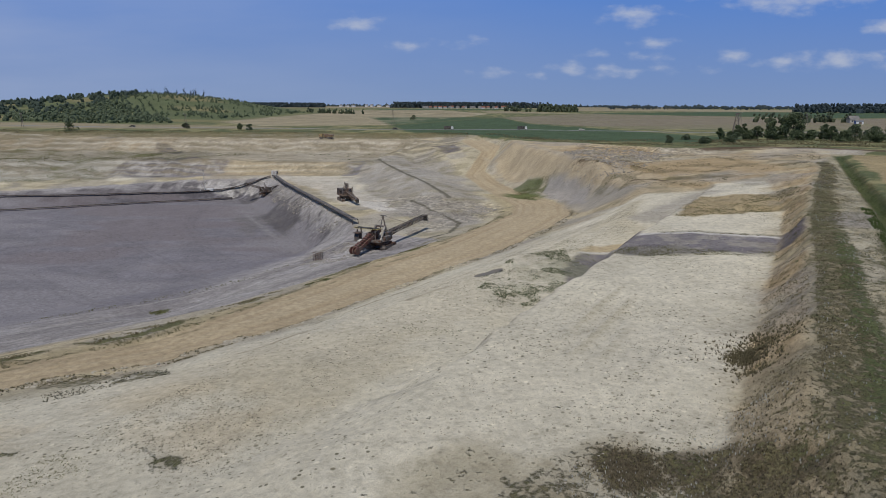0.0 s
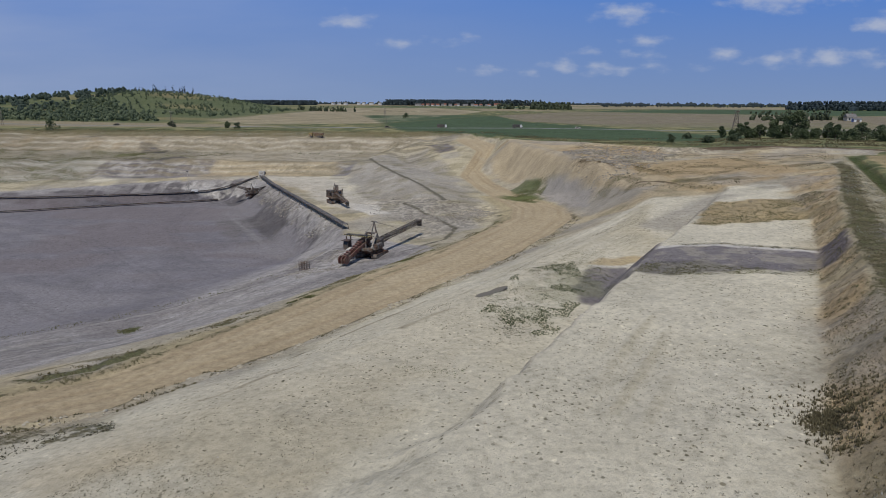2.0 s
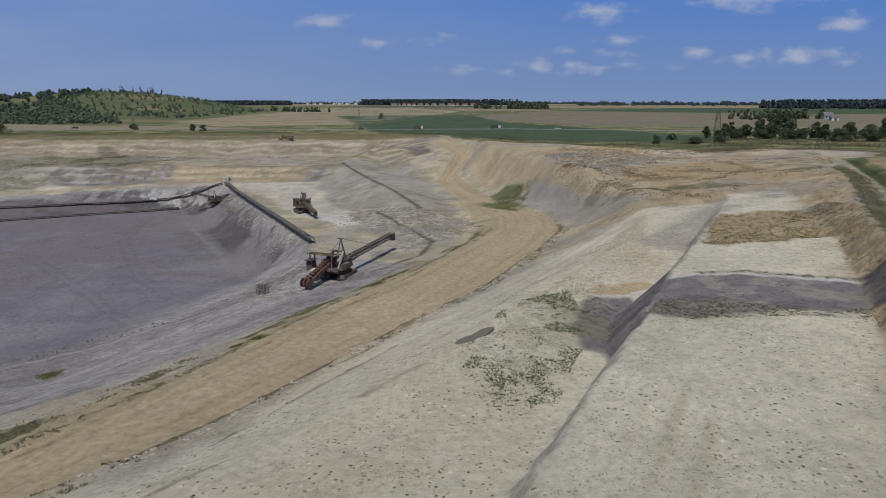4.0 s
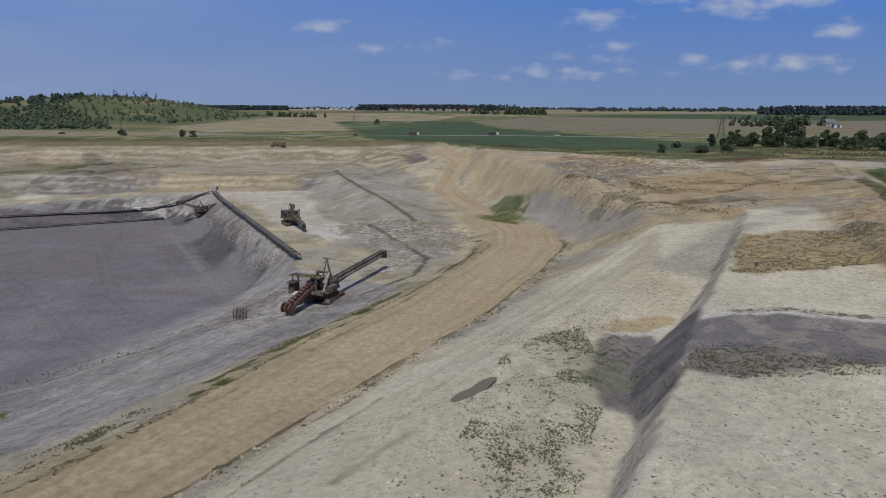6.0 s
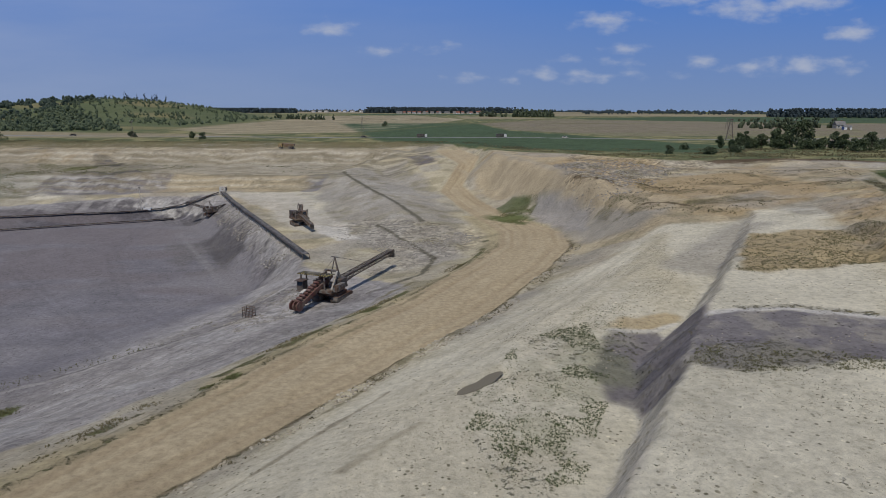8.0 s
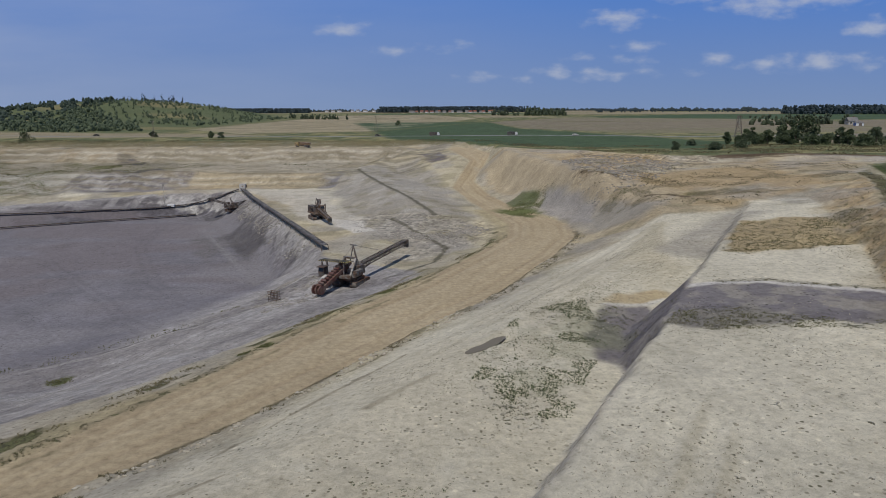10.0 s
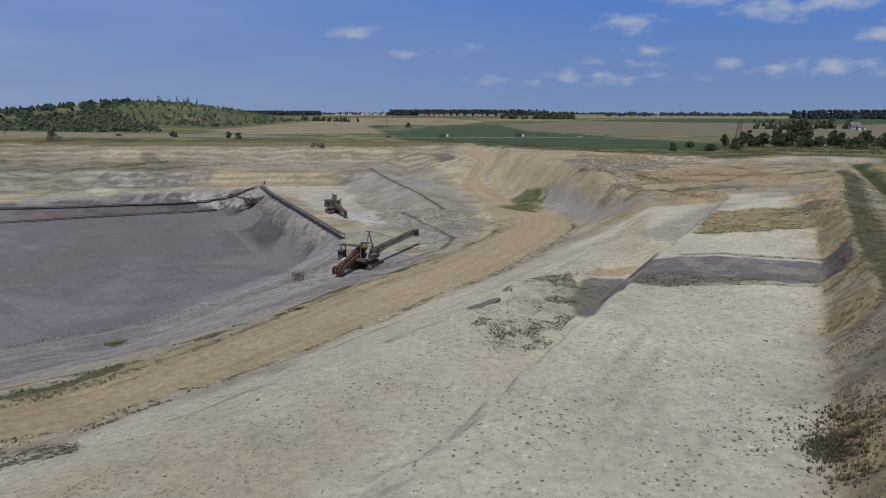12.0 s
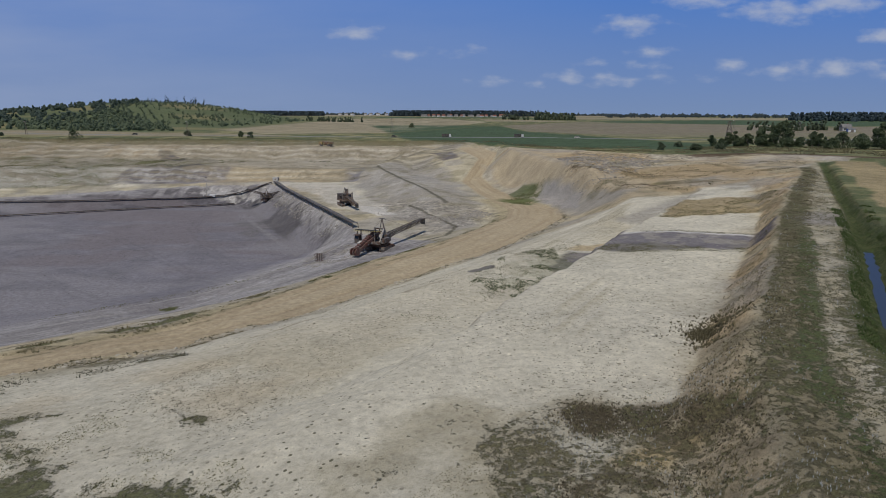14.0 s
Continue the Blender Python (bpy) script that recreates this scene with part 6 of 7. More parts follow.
dump_truck(facing(-86, 406.5, (-1, 0.02)), "dusty ochre dump truck on the sandy bench road")
car(facing(-47, 470, (1, 0)), "dark car on the country road", BLACKPAINT)
car(facing(-254, 485.5, (-1, 0)), "black car on the country road", BLACKPAINT)
lorry(facing(-7, 471.6, (1, 0)) @ Matrix.Scale(0.8, 4), "white lorry with dark load bed on the country road", WHITEPAINT, DARKSTEEL)
lorry(facing(48, 473, (1, 0)) @ Matrix.Scale(0.8, 4), "dark lorry with white cab on the country road", WHITEPAINT, BLACKPAINT)
car(facing(90, 462, (1, -0.3)), "silver car on the country road", PALEPAINT)


# ---- pylons and poles ----
def pylon(m, tall, label):
    ob = thing("lattice_pylon", m, label, "pylon", "power line")
    foot, head = tall * 0.16, tall * 0.035
    for sx, sy in ((-1, -1), (-1, 1), (1, -1), (1, 1)):
        bm = bmesh.new()
        beam(bm, (sx * foot, sy * foot, -0.2), (sx * head, sy * head, tall), 0.22, 0.22)
        part("leg", bm, GREYSTEEL, ob)
    bm = bmesh.new()
    for k in range(6):
        z0, z1 = tall * k / 6, tall * (k + 1) / 6
        r0, r1 = foot + (head - foot) * k / 6, foot + (head - foot) * (k + 1) / 6
        for s in (-1, 1):
            for a, b in (((-r0, s * r0, z0), (r1, s * r1, z1)), ((r0, s * r0, z0), (-r1, s * r1, z1)), ((s * r0, -r0, z0), (s * r1, r1, z1))):
                beam(bm, a, b, 0.11, 0.11)
    part("bracing", bm, GREYSTEEL, ob)
    for z, half in ((tall * 0.97, tall * 0.12), (tall * 0.84, tall * 0.15)):
        bm = bmesh.new()
        beam(bm, (-half, 0, z), (half, 0, z), 0.2, 0.25)
        arm = part("crossarm", bm, GREYSTEEL, ob)
        for s in (-1, 1):
            bm = bmesh.new()
            rod(bm, (s * half * 0.95, 0, z - 0.1), (s * half * 0.95, 0, z - 1.0), 0.1, 8)
            part("insulator", bm, BLACKPAINT, arm)
    return ob


def power_pole(m, tall, label):
    ob = thing("power_pole", m, label, "pole", "power line")
    for s in (-1, 1):
        bm = bmesh.new()
        rod(bm, (s * tall * 0.11, 0, -0.2), (s * 0.12, 0, tall), 0.17, 8, 0.11)
        part("pole", bm, WOODPOLE, ob)
    bm = bmesh.new()
    beam(bm, (-1.3, 0, tall - 0.4), (1.3, 0, tall - 0.4), 0.16, 0.2)
    part("crossarm", bm, WOODPOLE, ob)
    bm = bmesh.new()
    beam(bm, (-tall * 0.06, 0, tall * 0.45), (tall * 0.06, 0, tall * 0.45), 0.14, 0.16)
    part("tie_beam", bm, WOODPOLE, ob)
    for x in (-1.2, 0, 1.2):
        bm = bmesh.new()
        rod(bm, (x, 0, tall - 0.3), (x, 0, tall + 0.05), 0.09, 8)
        part("insulator", bm, WHITEPAINT, ob)
    return ob


pylon(facing(191, 438, (0.5, 0.85)), 13.5, "grey steel lattice pylon standing in the ploughed field")
for x, y, h in ((-204, 468, 11), (-58, 560, 13), (268, 610, 11), (325, 600, 10), (-330, 470, 10)):
    power_pole(facing(x, y, (0.3, 1)), h, "weathered wooden A-frame power pole in the field")


# ---- trees, bushes and woods ----
def leafy(name, dark, light, rough=0.75):
    m = Mat(name, rough)
    geo = m.t.nodes.new("ShaderNodeNewGeometry")
    mix = m.blend(geo.outputs["Random Per Island"], dark, light)
    m.colour(m.blend(m.range(m.noise(0.6, 3), 0.35, 0.7, 0, 0.5), mix, dark))
    return m.m


LEAF = leafy("leaves", (0.05, 0.072, 0.036), (0.125, 0.15, 0.07))
HILLSHRUB = leafy("hill_leaves", (0.066, 0.088, 0.05), (0.115, 0.14, 0.075))
HILLWOOD = leafy("hill_wood_leaves", (0.038, 0.056, 0.042), (0.068, 0.088, 0.056))
LEAF_PALE = leafy("pale_leaves", (0.06, 0.085, 0.045), (0.15, 0.17, 0.09))
# blue distance haze is mixed into this dark green itself
HAZED_LEAF = leafy("far_woods", (0.028, 0.042, 0.048), (0.044, 0.060, 0.058))
COPSE = leafy("copse_leaves", (0.042, 0.057, 0.032), (0.082, 0.098, 0.050))
BARK = painted("bark", (0.10, 0.08, 0.06), (0.06, 0.045, 0.035), 0.4, 0.95)


def leaf_cloud(rng, centres, radii, count, size):
    """Many small leaf sprays in clumps: arrays of corners and faces."""
    pick = rng.randint(0, len(centres), count)
    d = rng.normal(size=(count, 3))
    d /= np.linalg.norm(d, axis=1)[:, None]
    r = rng.uniform(0.45, 1.05, count) ** 0.6
    c = centres[pick] + d * (radii[pick] * r)[:, None] * np.array((1, 1, 0.8))
    u = rng.normal(size=(count, 3))
    u /= np.linalg.norm(u, axis=1)[:, None]
    v = np.cross(u, rng.normal(size=(count, 3)))
    v /= np.linalg.norm(v, axis=1)[:, None]
    s = rng.uniform(0.6, 1.4, count)[:, None] * size
    verts = np.stack((c - u * s, c + v * s * 0.6, c + u * s, c - v * s * 0.5), 1).reshape(-1, 3)
    faces_of = np.arange(count * 4).reshape(-1, 4)
    return verts, faces_of


def tree(name, m, tall, wide, seed, leaves, label, category="tree", group="", trunk_share=0.22, count=1500, spray=0.35):
    """A tapered trunk with limbs and a crown of leaf clumps."""
    rng = np.random.RandomState(seed)
    ob = thing(name, m, label, category, group)
    bm = bmesh.new()
    stem = tall * trunk_share
    rod(bm, (0, 0, -0.2), (0, 0, tall * 0.55), tall * 0.022 + 0.05, 8, tall * 0.008 + 0.02)
    centres, radii = [], []
    n = 9 if category == "tree" else 7
    for k in range(n):
        a, h = rng.uniform(0, math.tau), stem + (tall * 0.86 - stem) * (k + rng.rand()) / n
        reach = wide * 0.5 * rng.uniform(0.25, 0.8) * (1.15 - 0.6 * h / tall)
        tip = Vector((math.cos(a) * reach, math.sin(a) * reach, h))
        rod(bm, (0, 0, max(0.1, h - reach * 0.9)), tip, tall * 0.009 + 0.015, 5, 0.02)
        centres.append(tip)
        radii.append(wide * rng.uniform(0.16, 0.27))
    centres.append((0, 0, tall * 0.86))
    radii.append(min(wide * 0.22, tall * 0.16))
    part("trunk", bm, BARK, ob)
    v, f = leaf_cloud(rng, np.array([tuple(c) for c in centres]), np.array(radii), count, spray)
    v[:, 2] = np.maximum(v[:, 2], 0.05)
    raw("crown", v, f.tolist(), leaves, ob)
    return ob


OAK = "dark green leafy tree with an uneven crown at the field edge"
SHRUB = "dark green overgrown bush at the field edge"
BIRCH = "slender grey-green young tree among bushes"
for k, (x, y, h, w) in enumerate(((170, 322, 13.5, 11), (163, 330, 9.5, 8), (208, 302, 13, 10), (176, 345, 11.5, 6))):
    tree("tree", facing(x, y, (0, 1)), h, w, 200 + k, LEAF, OAK, "tree", "trees at the field edge", 0.2, 2600, 0.42)
for k, (x, y, h, w) in enumerate(((148, 336, 7.5, 6), (141, 341, 6, 4.5), (156, 330, 7, 7), (154, 341, 8.5, 3.5), (182, 310, 7, 7), (190, 303, 8.5, 9), (197, 300, 7.5, 8), (203, 292, 6.5, 9),
                                  (214, 296, 7, 9), (222, 290, 8, 9), (186, 322, 8, 6), (234, 288, 8, 10), (176, 316, 5, 7), (246, 286, 9, 10), (151, 330, 4.5, 7), (160, 322, 4.5, 8), (168, 314, 4, 8), (184, 300, 5, 9), (193, 294, 5.5, 10), (207, 288, 5, 10), (144, 334, 4, 6), (172, 335, 9, 7), (216, 305, 9, 7), (228, 296, 7, 9))):
    tree("bush", facing(x, y, (0, 1)), h, w, 230 + k, LEAF_PALE if k in (5, 6, 10) else LEAF, SHRUB if k not in (3, 1) else BIRCH, "bush", "trees at the field edge", 0.08, 1500, 0.38)
for k, (x, y, h, w) in enumerate(((-51, 714, 5.5, 9), (-264, 421, 6, 11), (-160, 458, 4.6, 5), (-151, 452, 4, 4.5), (98, 292, 3.5, 5), (112, 285, 3, 6), (128, 296, 3, 7), (-205, 470, 4, 6), (120, 330, 2.5, 6))):
    tree("bush", facing(x, y, (0, 1)), h, w, 260 + k, LEAF if k < 3 else HILLSHRUB, "round dark green bush alone in the fields" if k == 0 else "dark green bush on the pit's rim", "bush", "", 0.05, 700, 0.4)

ICO = bmesh.new()
bmesh.ops.create_icosphere(ICO, subdivisions=1, radius=1)
ICO_V = np.array([tuple(v.co) for v in ICO.verts])
ICO_F = np.array([[v.index for v in f.verts] for f in ICO.faces])
ICO.free()


def sprinkle(rng, outline, count):
    """Random places inside an outline."""
    out = []
    xs, ys = [p[0] for p in outline], [p[1] for p in outline]
    ring = list(outline) + [outline[0]]
    while len(out) < count:
        x, y = rng.uniform(min(xs), max(xs), 4000), rng.uniform(min(ys), max(ys), 4000)
        odd = np.zeros(4000, bool)
        for (ax, ay), (bx, by) in zip(ring[:-1], ring[1:]):
            if ay != by:
                odd ^= ((ay > y) != (by > y)) & (x < (bx - ax) * (y - ay) / (by - ay) + ax)
        out += list(zip(x[odd], y[odd]))
    return np.array(out[:count])


def woods(name, outline, count, low, high, spread, material, label, seed, lumps=3):
    """Far woodland: many ragged crowns, too far to count."""
    rng = np.random.RandomState(seed)
    spots = sprinkle(rng, outline, count)
    verts, polys = [], []
    for x, y in spots:
        h, z = rng.uniform(low, high), ground(x, y)
        for k in range(lumps):
            r = h * spread * rng.uniform(0.6, 1.1)
            c = np.array((x + rng.normal() * r * 0.5, y + rng.normal() * r * 0.5, z + h * (0.3 + 0.62 * k / max(1, lumps - 1)) - r * 0.4))
            shape = ICO_V * rng.uniform(0.6, 1.25, (len(ICO_V), 1)) * np.array((r, r, r * 1.2)) * (1 - 0.22 * k)
            polys.append(ICO_F + len(verts) * len(ICO_V))
            verts.append(c + shape)
    ob = raw(name, np.concatenate(verts), np.concatenate(polys).tolist(), material)
    return tagged(ob, label, "woods", kind="stuff")


woods("far_woods", ((830, 1540), (1010, 1455), (1500, 1360), (2200, 1500), (2200, 1900), (900, 1760)), 1500, 17, 24, 0.3, HAZED_LEAF, "dark far wood beyond the fields", 1)
woods("far_woods", ((-300, 2900), (250, 2850), (420, 3000), (-300, 3100)), 700, 20, 30, 0.3, HAZED_LEAF, "dark far wood behind the village", 2)
woods("far_woods", ((-1000, 2900), (-620, 2900), (-640, 3060), (-1050, 3060)), 400, 18, 24, 0.35, HAZED_LEAF, "dark far wood on the horizon", 3)
woods("copse", ((104, 1620), (160, 1560), (182, 1580), (120, 1680)), 22, 10, 17, 0.3, COPSE, "small copse in the fields", 4)
woods("copse", ((196, 1560), (282, 1520), (300, 1600), (200, 1640)), 50, 13, 21, 0.3, COPSE, "dark copse in the fields", 5)
woods("tree_row", ((540, 2400), (1180, 2300), (1180, 2330), (540, 2430)), 34, 8, 14, 0.32, HAZED_LEAF, "thin row of trees along a far lane", 6)
woods("tree_row", ((700, 3000), (1500, 2800), (1500, 2900), (700, 3150)), 260, 5, 9, 0.7, HAZED_LEAF, "dark strip of trees on the horizon", 7)
woods("far_woods", ((-2600, 4000), (2600, 4000), (2600, 4200), (-2600, 4200)), 500, 5, 8, 2.4, HAZED_LEAF, "hazy dark woods on the horizon", 8, 2)
woods("hill_woods", ((-620, 1330), (-480, 900), (-440, 640), (-480, 580), (-900, 640), (-1500, 900), (-1600, 1500), (-700, 1400)), 2200, 5, 8, 0.5, HILLWOOD, "dense dark green wood on the hillside", 9)
woods("hill_shrubs", ((-480, 900), (-330, 700), (-262, 570), (-310, 545), (-470, 575)), 600, 2.5, 7, 0.42, HILLSHRUB, "loose green shrubs and young trees on the grassy hill", 10)
woods("hill_shrubs", ((-640, 1320), (-420, 1250), (-250, 1060), (-262, 700), (-480, 850)), 600, 2, 5, 0.45, HILLSHRUB, "scattered dark bushes on the grassy hill", 11)
woods("hill_pines", ((-760, 1240), (-590, 1160), (-460, 1140), (-470, 1180), (-700, 1290)), 42, 9, 17, 0.17, HAZED_LEAF, "dark pointed pines on the hill's top", 12, 4)
woods("hedge", ((-262, 1090), (-236, 1080), (-160, 1110), (-170, 1125), (-260, 1110)), 26, 6, 10, 0.34, COPSE, "hedge at the foot of the hill", 13)
woods("rim_scrub", ((135, 350), (250, 300), (330, 330), (330, 400), (190, 372)), 160, 2.0, 4.0, 0.5, COPSE, "low dense scrub at the field edge", 14)
woods("rim_scrub", ((-420, 455), (-330, 440), (-330, 452), (-420, 480)), 60, 2, 4.5, 0.5, COPSE, "low dark scrub along the country road", 15)


# ---- houses ----
def house(m, long, deep, wall_h, roof_h, wall_mat, roof_mat, label, group):
    ob = thing("house", m, label, "house", group)
    bm = bmesh.new()
    box(bm, (0, 0, wall_h / 2 - 0.2), (long, deep, wall_h + 0.4))
    wall = part("wall", bm, wall_mat, ob)
    bm = bmesh.new()
    prism(bm, [(-deep / 2 - 0.5, wall_h - 0.1), (deep / 2 + 0.5, wall_h - 0.1), (0.1, wall_h + roof_h), (-0.1, wall_h + roof_h)], -long / 2 - 0.5, long / 2 + 0.5)
    roof = part("roof", bm, roof_mat, ob)
    bm = bmesh.new()
    box(bm, (long * 0.2, 0.4, wall_h + roof_h), (0.9, 0.9, 2.0))
    part("chimney", bm, BROWNBRICK, roof)
    for x in (-long * 0.25, long * 0.25):
        bm = bmesh.new()
        box(bm, (x, -deep / 2 - 0.02, wall_h * 0.5), (1.4, 0.12, 1.5))
        part("window", bm, GLASS, wall)
    return ob


REDROOF = painted("red_tiles", (0.26, 0.085, 0.05), (0.18, 0.07, 0.05), 0.3, 0.85)
GREYROOF = painted("grey_roofing", (0.17, 0.165, 0.16), (0.12, 0.11, 0.10), 0.3, 0.85)
BROWNBRICK = painted("brown_brick", (0.20, 0.10, 0.07), (0.13, 0.08, 0.06), 0.3, 0.9)
rng = np.random.RandomState(77)
for k in range(20):
    x, y = -150 + k * 18 + rng.uniform(-6, 6), 2640 + rng.uniform(-60, 60)
    red = rng.rand() < 0.7
    house(facing(x, y, (rng.uniform(-0.5, 0.5), 1)), rng.uniform(10, 16), rng.uniform(8, 11), rng.uniform(4, 6), rng.uniform(4, 5.5), PALEPAINT if rng.rand() < 0.6 else WHITEPAINT,
          REDROOF if red else GREYROOF, "far pale house with a red tiled roof" if red else "far pale house with a grey roof", "village houses")
for k in range(9):
    x, y = -640 + k * 42 + rng.uniform(-12, 12), 3450 + rng.uniform(-80, 80)
    house(facing(x, y, (rng.uniform(-0.5, 0.5), 1)), rng.uniform(14, 26), 12, rng.uniform(6, 9), 5, WHITEPAINT, GREYROOF, "far white house on the horizon", "horizon houses")


def shed(m, label):
    ob = thing("barn", m, label, "barn")
    bm = bmesh.new()
    prism(bm, [(-7, -0.3), (7, -0.3), (7, 4.2), (0, 5.6), (-7, 4.2)], -4.5, 4.5)
    part("wall", bm, WHITEPAINT, ob)
    bm = bmesh.new()
    for s in (-1, 1):
        beam(bm, (0, s * 7.5, 4.2), (0, 0, 5.75), 9.6, 0.16)
    part("roof", bm, GREYROOF, ob)
    bm = bmesh.new()
    box(bm, (-4.55, 0, 2.1), (0.12, 13.9, 4.1))
    part("side_cladding", bm, BLUEPAINT, ob, "blue side cladding")
    bm = bmesh.new()
    box(bm, (0.5, -7.05, 1.7), (3.6, 0.12, 3.4))
    part("gate", bm, GREYSTEEL, ob)
    return ob


shed(facing(388, 624, (0.35, 0.93)) @ Matrix.Scale(0.7, 4), "white barn with blue side cladding and grey roof")
for k, (x, y) in enumerate(((410, 670),)):
    house(facing(x, y, (0.1, 1)), 9, 8, 3.6, 3.6, PALEPAINT, GREYROOF, "pale farmhouse with a grey roof among trees", "farmyard houses")
woods("farm_trees", ((318, 640), (372, 660), (430, 690), (420, 720), (310, 690)), 40, 6, 12, 0.32, COPSE, "dark trees round the farmyard", 16)

# ---- water ----
water = Mat("murky_water", 0.4).colour((0.17, 0.145, 0.095))
water.b.inputs["Specular IOR Level"].default_value = 0.22
water.bump(water.noise(1.2, 2), 0.05, 0.02)
ditch_water = Mat("ditch_water", 0.3).colour((0.035, 0.04, 0.05))
ditch_water.b.inputs["Specular IOR Level"].default_value = 0.2


def pool(name, outline, level, material, label):
    bm = bmesh.new()
    bm.faces.new([bm.verts.new((x, y, level)) for x, y in outline])
    return tagged(part(name, bm, material), label, "water", kind="structure")


rim = [(5.3 + 3.6 * math.cos(a) * 0.66 - (0.75 + 0.2 * math.sin(3 * a)) * math.sin(a) * 0.75, 88.6 + 3.6 * math.cos(a) * 0.75 + (0.75 + 0.2 * math.sin(3 * a) + 0.12 * math.sin(7 * a)) * math.sin(a) * 0.66) for a in np.linspace(0, math.tau, 60)[:-1]]
pool("puddle", rim, ground(5.0, 88.5) + 0.10, water.m, "shallow brown puddle in a hollow of the sand")
bed = [p for p in LAND["ditch_bed"]][:5]
left = [(x - 0.62, y + 0.35) for x, y, z in bed]
right = [(x + 0.62, y - 0.35) for x, y, z in bed]
pool("ditch_water", left + right[::-1], 8.25, ditch_water.m, "still dark water in the grassy ditch")


# ---- weeds, grass and stones ----
def tufts(name, spots, size, blades, material, label, seed, upright=1.0):
    """Low plants, each a fan of blades, past counting."""
    rng = np.random.RandomState(seed)
    n = len(spots)
    base = np.array([(x, y, ground(x, y) - 0.02) for x, y in spots])
    s = rng.uniform(0.5, 1.5, n) * size
    a = rng.uniform(0, math.tau, (n, blades))
    lean = rng.uniform(0.25, 1.0, (n, blades))
    w = 0.13 * s[:, None] * rng.uniform(0.6, 1.4, (n, blades))
    r = s[:, None] * lean
    root = base[:, None, :] + np.stack((np.cos(a) * r * 0.25, np.sin(a) * r * 0.25, np.zeros_like(a)), -1)
    side = np.stack((-np.sin(a) * w, np.cos(a) * w, np.zeros_like(a)), -1)
    tip = base[:, None, :] + np.stack((np.cos(a) * r, np.sin(a) * r, s[:, None] * upright * (1.25 - 0.7 * lean)), -1)
    verts = np.stack((root - side, root + side, tip), 2).reshape(-1, 3)
    return tagged(raw(name, verts, np.arange(len(verts)).reshape(-1, 3).tolist(), material), label, "plants", kind="stuff")


def patchy(seed, outline, count, cell, lo, hi):
    """Places inside an outline that gather in patches."""
    rng = np.random.RandomState(seed)
    p = sprinkle(rng, outline, count * 4)
    keep = ramp(fractal(p[:, 0], p[:, 1], cell, seed, 3, 0.6), lo, hi) > rng.rand(len(p))
    return p[keep][:count]


DOTWEED = leafy("small_weeds", (0.045, 0.045, 0.028), (0.11, 0.10, 0.06), 0.9)
LEAFWEED = leafy("leafy_weed", (0.065, 0.085, 0.042), (0.175, 0.19, 0.10), 0.85)
DRYWEED = leafy("dry_weeds", (0.11, 0.095, 0.05), (0.27, 0.235, 0.13), 0.9)
GREENWEED = leafy("green_weeds", (0.085, 0.09, 0.036), (0.20, 0.19, 0.085), 0.85)
DARKWEED = leafy("dark_weeds", (0.085, 0.075, 0.043), (0.215, 0.185, 0.105), 0.9)
RUSTWEED = leafy("rust_weeds", (0.095, 0.08, 0.052), (0.21, 0.175, 0.11), 0.9)
GRASS = leafy("ditch_grass", (0.055, 0.085, 0.022), (0.13, 0.165, 0.06), 0.8)
TERRACE = ((-6, 26), (0, 40), (16, 69), (31, 96), (47, 120), (60, 112), (47, 87), (32, 60), (21, 39), (15, 27), (5, 24))
LOWER = ((-28, 36), (-14, 66), (6, 98), (34, 140), (44, 150), (38, 124), (18, 92), (2, 62), (-8, 40), (-16, 26))
tufts("sparse_weeds", patchy(1, TERRACE, 5000, 12, 0.36, 0.75), 0.10, 6, DOTWEED, "small dark weeds dotted over the pale sand", 31, 0.7)
tufts("sparse_weeds", patchy(2, LOWER, 8000, 12, 0.38, 0.75), 0.10, 6, DOTWEED, "small dark weeds dotted over the lower sand bench", 32, 0.7)
tufts("leafy_weeds", patchy(3, ((6, 66), (3, 78), (10, 100), (20, 107), (20, 92), (14.5, 80), (11, 70)), 3600, 4, 0.46, 0.64), 0.17, 8, LEAFWEED, "leafy green weeds at the foot of the clay step", 33, 0.7)
tufts("leafy_weeds", patchy(4, ((-6, 60), (4, 86), (24, 118), (34, 132), (24, 104), (10, 76), (0, 58)), 2200, 9, 0.42, 0.65), 0.13, 7, LEAFWEED, "dark weeds scattered over the sand bench", 34, 0.7)
tufts("ochre_weeds", patchy(5, OCHRE_BANK, 4800, 8, 0.38, 0.66), 0.14, 6, GREENWEED, "dry olive weeds on the ochre sand bank", 35, 0.8)
tufts("band_weeds", patchy(6, ((22.4, 82), (26, 87), (33, 87), (37, 82.5), (46, 80), (44, 77.5), (36, 79), (26, 79.6)), 1500, 4, 0.4, 0.6), 0.15, 6, GREENWEED, "green weeds along the dark clay band", 36, 0.7)
SOUTH_EDGE = ((0, 12), (7, 27), (14, 29), (22, 35), (20, 20), (16, 0))
BERM = ((14, -10), (17, 10), (21, 27), (26, 37), (40, 63), (54, 89), (77, 130), (96, 160), (106, 176), (92, 142), (80, 120), (68.5, 98), (53, 68), (44, 53), (32.5, 32), (29.5, 22), (27, -10))
tufts("berm_weeds", patchy(7, BERM, 17000, 3, 0.40, 0.62), 0.085, 6, DARKWEED, "dense dry brown and olive weeds along the berm", 37, 0.9)
tufts("berm_weeds", patchy(8, BERM, 17000, 3.5, 0.40, 0.62), 0.085, 6, GREENWEED, "olive green weeds along the berm", 38, 0.9)
crest = [p[:2] for p in LAND["berm_crest"]]
